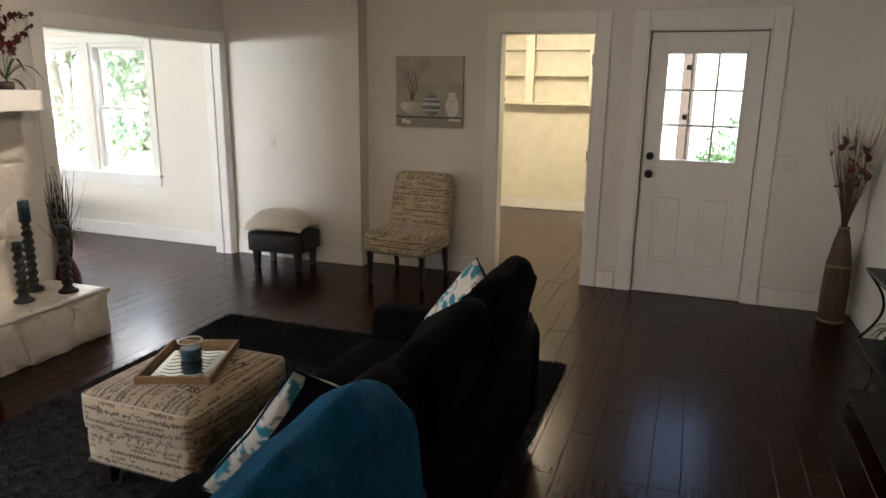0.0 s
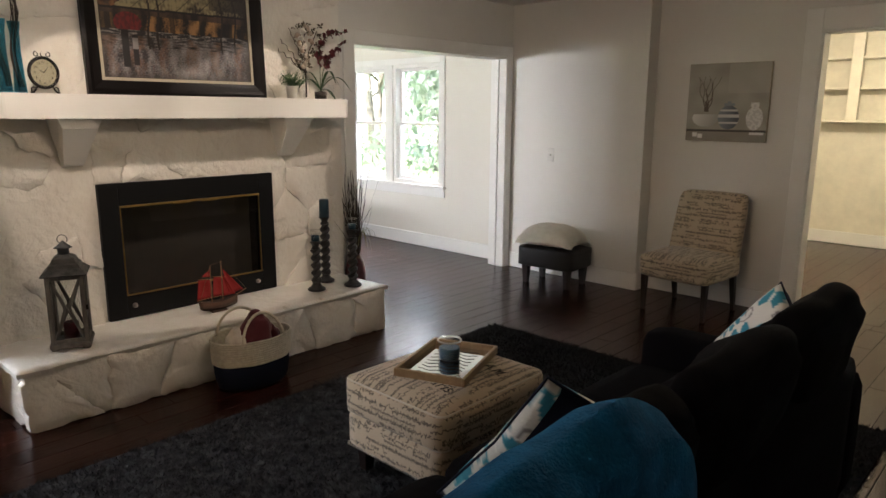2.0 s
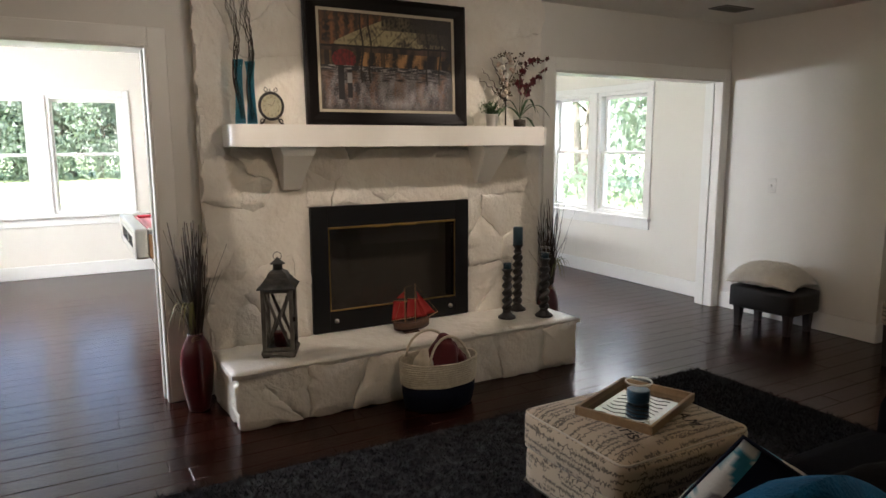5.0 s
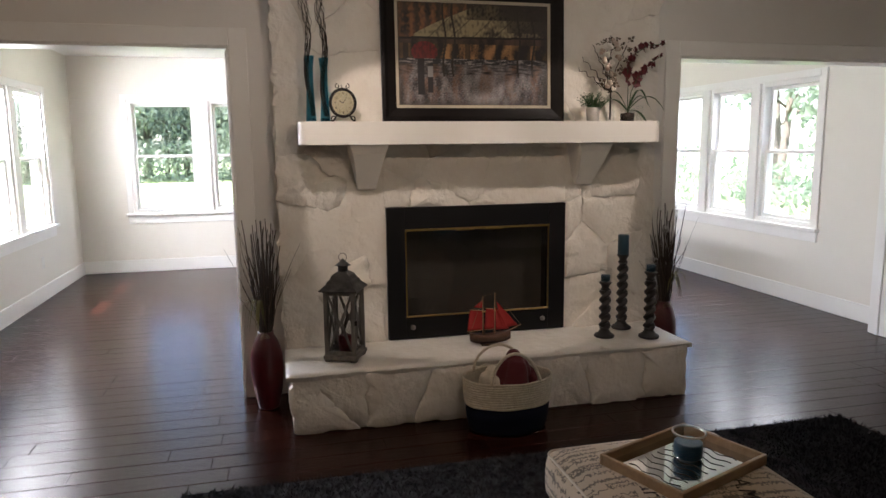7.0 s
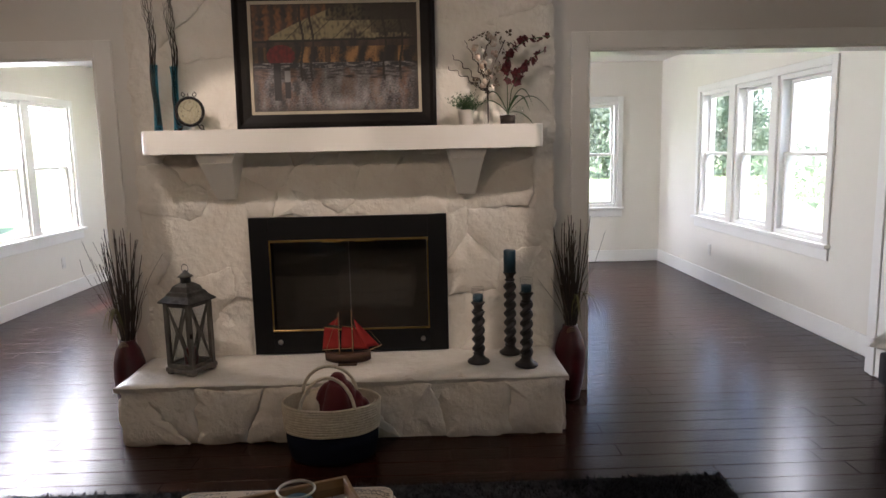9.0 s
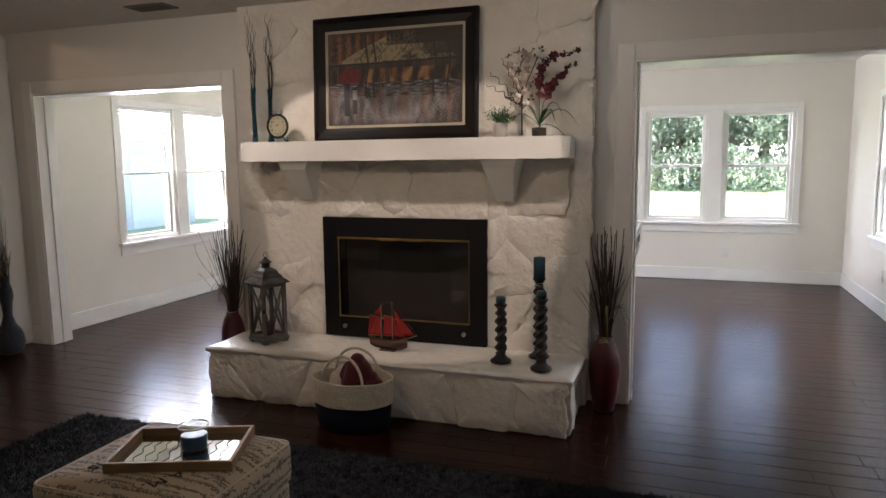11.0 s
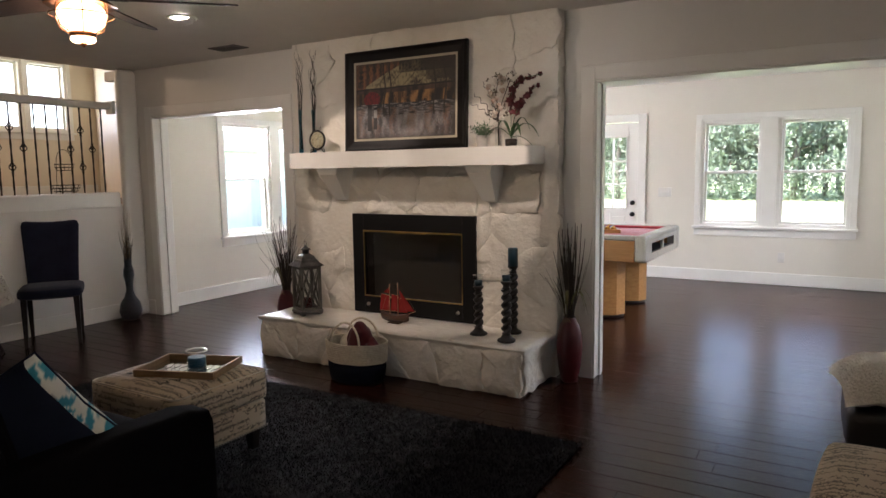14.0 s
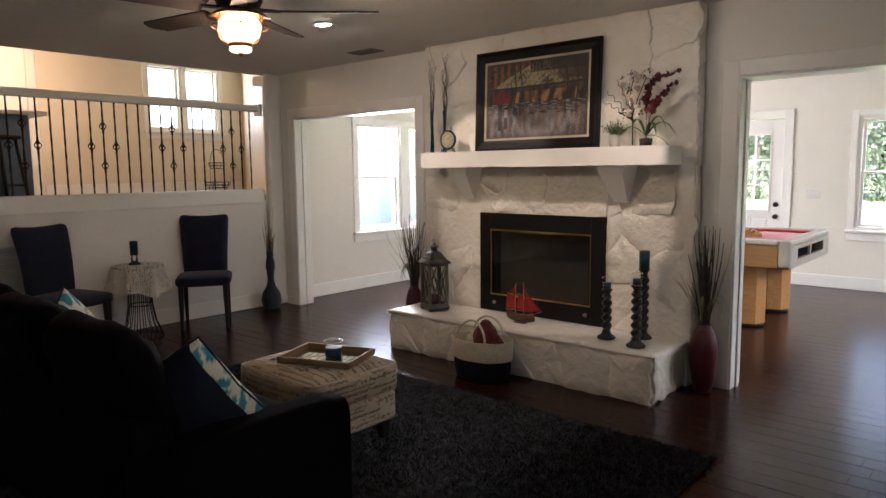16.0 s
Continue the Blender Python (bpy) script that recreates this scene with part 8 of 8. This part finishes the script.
for pts, lo, n in ((sp1, 1.4, 30), (sp2, 1.6, 18)):
    for k in range(n):
        s = lo + (len(pts) - 1.02 - lo) * (k / (n - 1)) ** 1.1
        i, f = int(s), s % 1
        c = [pts[i][j] + (pts[i + 1][j] - pts[i][j]) * f + rng.uniform(-0.014, 0.014) for j in range(3)]
        bm = bmesh.new()
        blossom(bm, c, (0.031 - 0.014 * k / n) * rng.uniform(0.85, 1.15), rng, 5)
        part("blossom", bm, M["petal"], orc, "dark red orchid blossom")

# ---- console table by the east wall ----
con = thing("console_table", pose(1.155, 3.0, 0), "black metal console table with curved sides and three shelves", "console table")
L0, L1 = -0.55, 0.85
for z, nm in ((0.735, "top"), (0.36, "shelf"), (0.07, "lower_shelf")):
    part(nm, box((-0.155, L0, z), (0.165, L1, z + 0.018), 0.004), M["black"], con)
for y in (L0 + 0.02, L1 - 0.02):
    for s in (-1, 1):
        for z0, z1 in ((0.378, 0.735), (0.0, 0.36)):
            pts = [(s * (0.145 - 0.09 * math.sin(math.pi * i / 12)), y, z0 + (z1 - z0) * i / 12) for i in range(13)]
            part("curved_leg", tube(pts, 0.007, 6), M["black"], con)
fern = thing("potted_fern", pose(1.13, 3.62, 0.3785), "green trailing plant on the console shelf", "potted plant")
part("pot", lathe([(0.045, 0), (0.06, 0.08), (0.055, 0.08), (0.045, 0.03)], 20), M["black"], fern)
rng = random.Random(3)
for k in range(22):
    a = rng.uniform(0, 6.28)
    part("frond", leaf_blade(arching((0, 0, 0.07), a, rng.uniform(0.08, 0.15), rng.uniform(0.04, 0.12), 0.08, 7), 0.008), M["leaf"], fern)
gv = thing("glass_bowl", pose(1.10, 3.55, 0.0885), "clear glass footed bowl on the lowest console shelf", "bowl")
part("bowl", lathe([(0.05, 0), (0.055, 0.006), (0.015, 0.02), (0.014, 0.05), (0.06, 0.09), (0.075, 0.16), (0.07, 0.2)], 26, caps=False), M["clear"], gv)
solid("white_canister", lathe([(0.0, 0), (0.045, 0.001), (0.05, 0.01), (0.05, 0.14), (0.04, 0.155), (0, 0.158)], 24), M["whitepot"], "plain white canister on the black console table", "canister", m=pose(1.19, 3.68, 0.7535))

# ---- pool table in the sunroom ----
pt = thing("pool_table", pose(-6.40, 2.06, 0), "golden oak pool table with red felt and pale metal rails", "pool table")
HX_, HY_, TZ = 0.69, 1.30, 0.80
part("slate_bed", box((-HX_ + 0.09, -HY_ + 0.09, 0.70), (HX_ - 0.09, HY_ - 0.09, 0.765)), M["felt"], pt, "red felt playing surface")
for s in (-1, 1):
    part("side_apron", box((s * HX_ - 0.03 if s > 0 else -HX_, -HY_ + 0.10, 0.565), (s * HX_ if s > 0 else -HX_ + 0.03, HY_ - 0.10, 0.755), 0.004), M["pooloak"], pt, "golden oak side apron")
    y0, y1 = sorted((s * (HY_ - 0.03), s * HY_))
    bm = bmesh.new()
    for lo, hi in (((-HX_ + 0.04, y0, 0.72), (HX_ - 0.04, y1, 0.755)), ((-HX_ + 0.04, y0, 0.565), (HX_ - 0.04, y1, 0.63)), ((-HX_ + 0.04, y0, 0.63), (-0.46, y1, 0.72)),
                   ((0.46, y0, 0.63), (HX_ - 0.04, y1, 0.72))):
        add_box(bm, lo, hi)
    part("end_apron", bm, M["alu"], pt, "pale metal end apron with a ball-return slot")
    part("return_tray", box((-0.46, min(s * (HY_ - 0.2), y0), 0.625), (0.46, max(s * (HY_ - 0.2), y0), 0.632)), M["black"], pt, "dark ball-return tray")
    part("tray_back", box((-0.46, s * (HY_ - 0.2) - 0.004, 0.632), (0.46, s * (HY_ - 0.2) + 0.004, 0.72)), M["black"], pt)
    part("slot_divider", box((-0.02, y0 + 0.004, 0.632), (0.02, y1 - 0.004, 0.719)), M["alu"], pt)
    for a, b in ((-HY_ + 0.10, -0.05), (0.05, HY_ - 0.10)):
        x0, x1 = sorted((s * (HX_ - 0.10), s * HX_))
        part("rail", box((x0, a, 0.756), (x1, b, TZ), 0.012, 2), M["alu"], pt, "pale metal side rail")
        c0, c1 = sorted((s * (HX_ - 0.135), s * (HX_ - 0.10)))
        part("cushion", box((c0, a + 0.03, 0.766), (c1, b - 0.03, 0.792), 0.008), M["felt"], pt, "red felt cushion")
    r0, r1 = sorted((s * (HY_ - 0.10), s * HY_))
    part("rail", box((-HX_ + 0.10, r0, 0.756), (HX_ - 0.10, r1, TZ), 0.012, 2), M["alu"], pt, "pale metal end rail")
    c0, c1 = sorted((s * (HY_ - 0.135), s * (HY_ - 0.10)))
    part("cushion", box((-HX_ + 0.15, c0, 0.766), (HX_ - 0.15, c1, 0.792), 0.008), M["felt"], pt, "red felt cushion")
    for sx in (-1, 1):
        x0, x1 = sorted((sx * (HX_ - 0.10), sx * (HX_ + 0.005)))
        y0_, y1_ = sorted((s * (HY_ - 0.10), s * (HY_ + 0.005)))
        part("corner_casting", box((x0, y0_, 0.565), (x1, y1_, TZ + 0.003), 0.02, 3), M["alu"], pt, "rounded metal corner")
        lx, ly = sx * 0.40, s * 0.88
        bm = bmesh.new()
        add_lathe(bm, [(0.165, 0.03), (0.165, 0.56)], 8, at=(lx, ly, 0))
        for f in bm.faces:
            f.smooth = False
        part("pedestal_leg", bm, M["pooloak"], pt, "eight-sided oak pedestal leg")
        bm = bmesh.new()
        add_lathe(bm, [(0.155, 0.0), (0.155, 0.03)], 8, at=(lx, ly, 0))
        part("leg_foot", bm, M["darkwood"], pt)
tb = thing("ball_tray", pose(-6.42, 2.78, 0.7655, 0, 0, 25), "wooden tray of pool balls on the red felt", "ball tray")
part("tray", box((-0.17, -0.12, 0.0), (0.17, 0.12, 0.012), 0.003), M["pooloak"], tb)
for lo, hi in (((-0.17, -0.12, 0.012), (-0.155, 0.12, 0.04)), ((0.155, -0.12, 0.012), (0.17, 0.12, 0.04)), ((-0.155, -0.12, 0.012), (0.155, -0.105, 0.04)), ((-0.155, 0.105, 0.012), (0.155, 0.12, 0.04))):
    part("tray_side", box(lo, hi, 0.003), M["pooloak"], tb)
ball_colours = [(0.6, 0.4, 0.05), (0.6, 0.55, 0.4), (0.4, 0.05, 0.03), (0.6, 0.25, 0.04), (0.05, 0.08, 0.3)]
BM = [material(f"pool_ball_paint_{'abcde'[i]}", c_, 0.15) for i, c_ in enumerate(ball_colours)]
for k in range(15):
    bm = bmesh.new()
    bmesh.ops.create_uvsphere(bm, u_segments=14, v_segments=8, radius=0.028, matrix=Matrix.Translation((-0.115 + (k % 5) * 0.0575, -0.06 + (k // 5) * 0.06, 0.0405)))
    o = solid("pool_ball", bm, BM[(k * 7) % 5], "glossy coloured pool ball in the wooden tray", "pool ball", "pool balls", smooth=True)
    o.matrix_world = pose(-6.42, 2.78, 0.7655, 0, 0, 25)


# ---- plank floors ----
solid("subfloor", box((SX, SS, -0.12), (EX + 0.12, CY + 0.1, -0.004)), M["gap"], "dark joint below the wooden planks", "floor", kind="structure")
living_floor = tagged(new("floor"), "dark espresso hand-scraped hardwood planks", "floor", kind="structure")


def plank_mesh(length, w_, top=0.0, b=0.002, depth=0.006):
    vs, fs = [], []
    for z, e in ((top - depth, 0.0), (top - b * 0.7, 0.0), (top, b)):
        vs += [(e, e, z), (w_ - e, e, z), (w_ - e, length - e, z), (e, length - e, z)]
    fs = [(8, 9, 10, 11)]
    for r in (0, 4):
        for i in range(4):
            j = (i + 1) % 4
            fs.append((r + i, r + j, r + 4 + j, r + 4 + i))
    return vs, fs


def lay(x0, x1, y0, y1, rng, pw=0.127):
    out = []
    n = math.ceil((x1 - x0) / pw)
    for i in range(n):
        x = x0 + i * pw
        y = y0 - rng.uniform(0, 1.1)
        while y < y1:
            ln = rng.choice((0.6, 0.8, 0.95, 1.2, 1.2, 1.5))
            a, b = max(y, y0), min(y + ln, y1)
            if b - a > 0.03:
                out.append((x, a, min(pw, x1 - x) - 0.0006, b - a - 0.0008))
            y += ln
    return out


def build_floor():
    rng = random.Random(3)
    boards = lay(WX, EX, SY, NY, rng)
    rest = lay(SX, WX, SS, SN, rng) + lay(CX0, CX1, NY + 0.13, CY, rng) + lay(-1.43, -0.66, NY, NY + 0.13, rng)
    shared = {}
    # the boards of the open floor are pieces of their own; those under the rug and sofa and in the other rooms are joined
    near = [b for b in boards if not (b[0] > RX0 + 0.1 and b[0] + b[2] < RX1 - 0.1 and b[1] > RY0 and b[1] + b[3] < RY1)]
    far_ = [b for b in boards if b not in near]
    near.sort(key=lambda b: math.hypot(b[0] + 2.6, b[1] + b[3] / 2 - 2.0))
    far_ += near[300:]
    for x, y, w_, ln in near[:300]:
        key = (round(w_, 3), round(ln, 2))
        if key not in shared:
            me = bpy.data.meshes.new("plank")
            vs, fs = plank_mesh(key[1] - 0.001, key[0])
            me.from_pydata(vs, [], fs)
            me.materials.append(M["floor"])
            shared[key] = me
        ob = new("plank", shared[key])
        ob.parent, ob.location = living_floor, (x, y, rng.uniform(-0.0008, 0.0))
    for nm, group, par in (("planks", far_, living_floor), ("sunroom_planks", rest, None)):
        vs, fs = [], []
        for x, y, w_, ln in group:
            a, f = plank_mesh(ln, w_)
            k, dz = len(vs), rng.uniform(-0.0008, 0)
            vs += [(p[0] + x, p[1] + y, p[2] + dz) for p in a]
            fs += [tuple(i + k for i in q) for q in f]
        me = bpy.data.meshes.new(nm)
        me.from_pydata(vs, [], fs)
        me.materials.append(M["floor_joined"])
        ob = new(nm, me)
        if par:
            ob.parent = par
            tagged(ob, kind="stuff")
        else:
            tagged(ob, "dark espresso hardwood planks in the sunroom and closet", "floor", kind="structure")


def joined_floor_material():
    m = M["floor"].copy()
    m.name = "stained_plank_joined"
    n, k = m.node_tree.nodes, m.node_tree.links
    oi = [x for x in n if x.bl_idname == "ShaderNodeObjectInfo"][0]
    ge = n.new("ShaderNodeNewGeometry")
    for ln in list(oi.outputs["Random"].links):
        k.new(ge.outputs["Random Per Island"], ln.to_socket)
    return m


M["floor_joined"] = joined_floor_material()
build_floor()
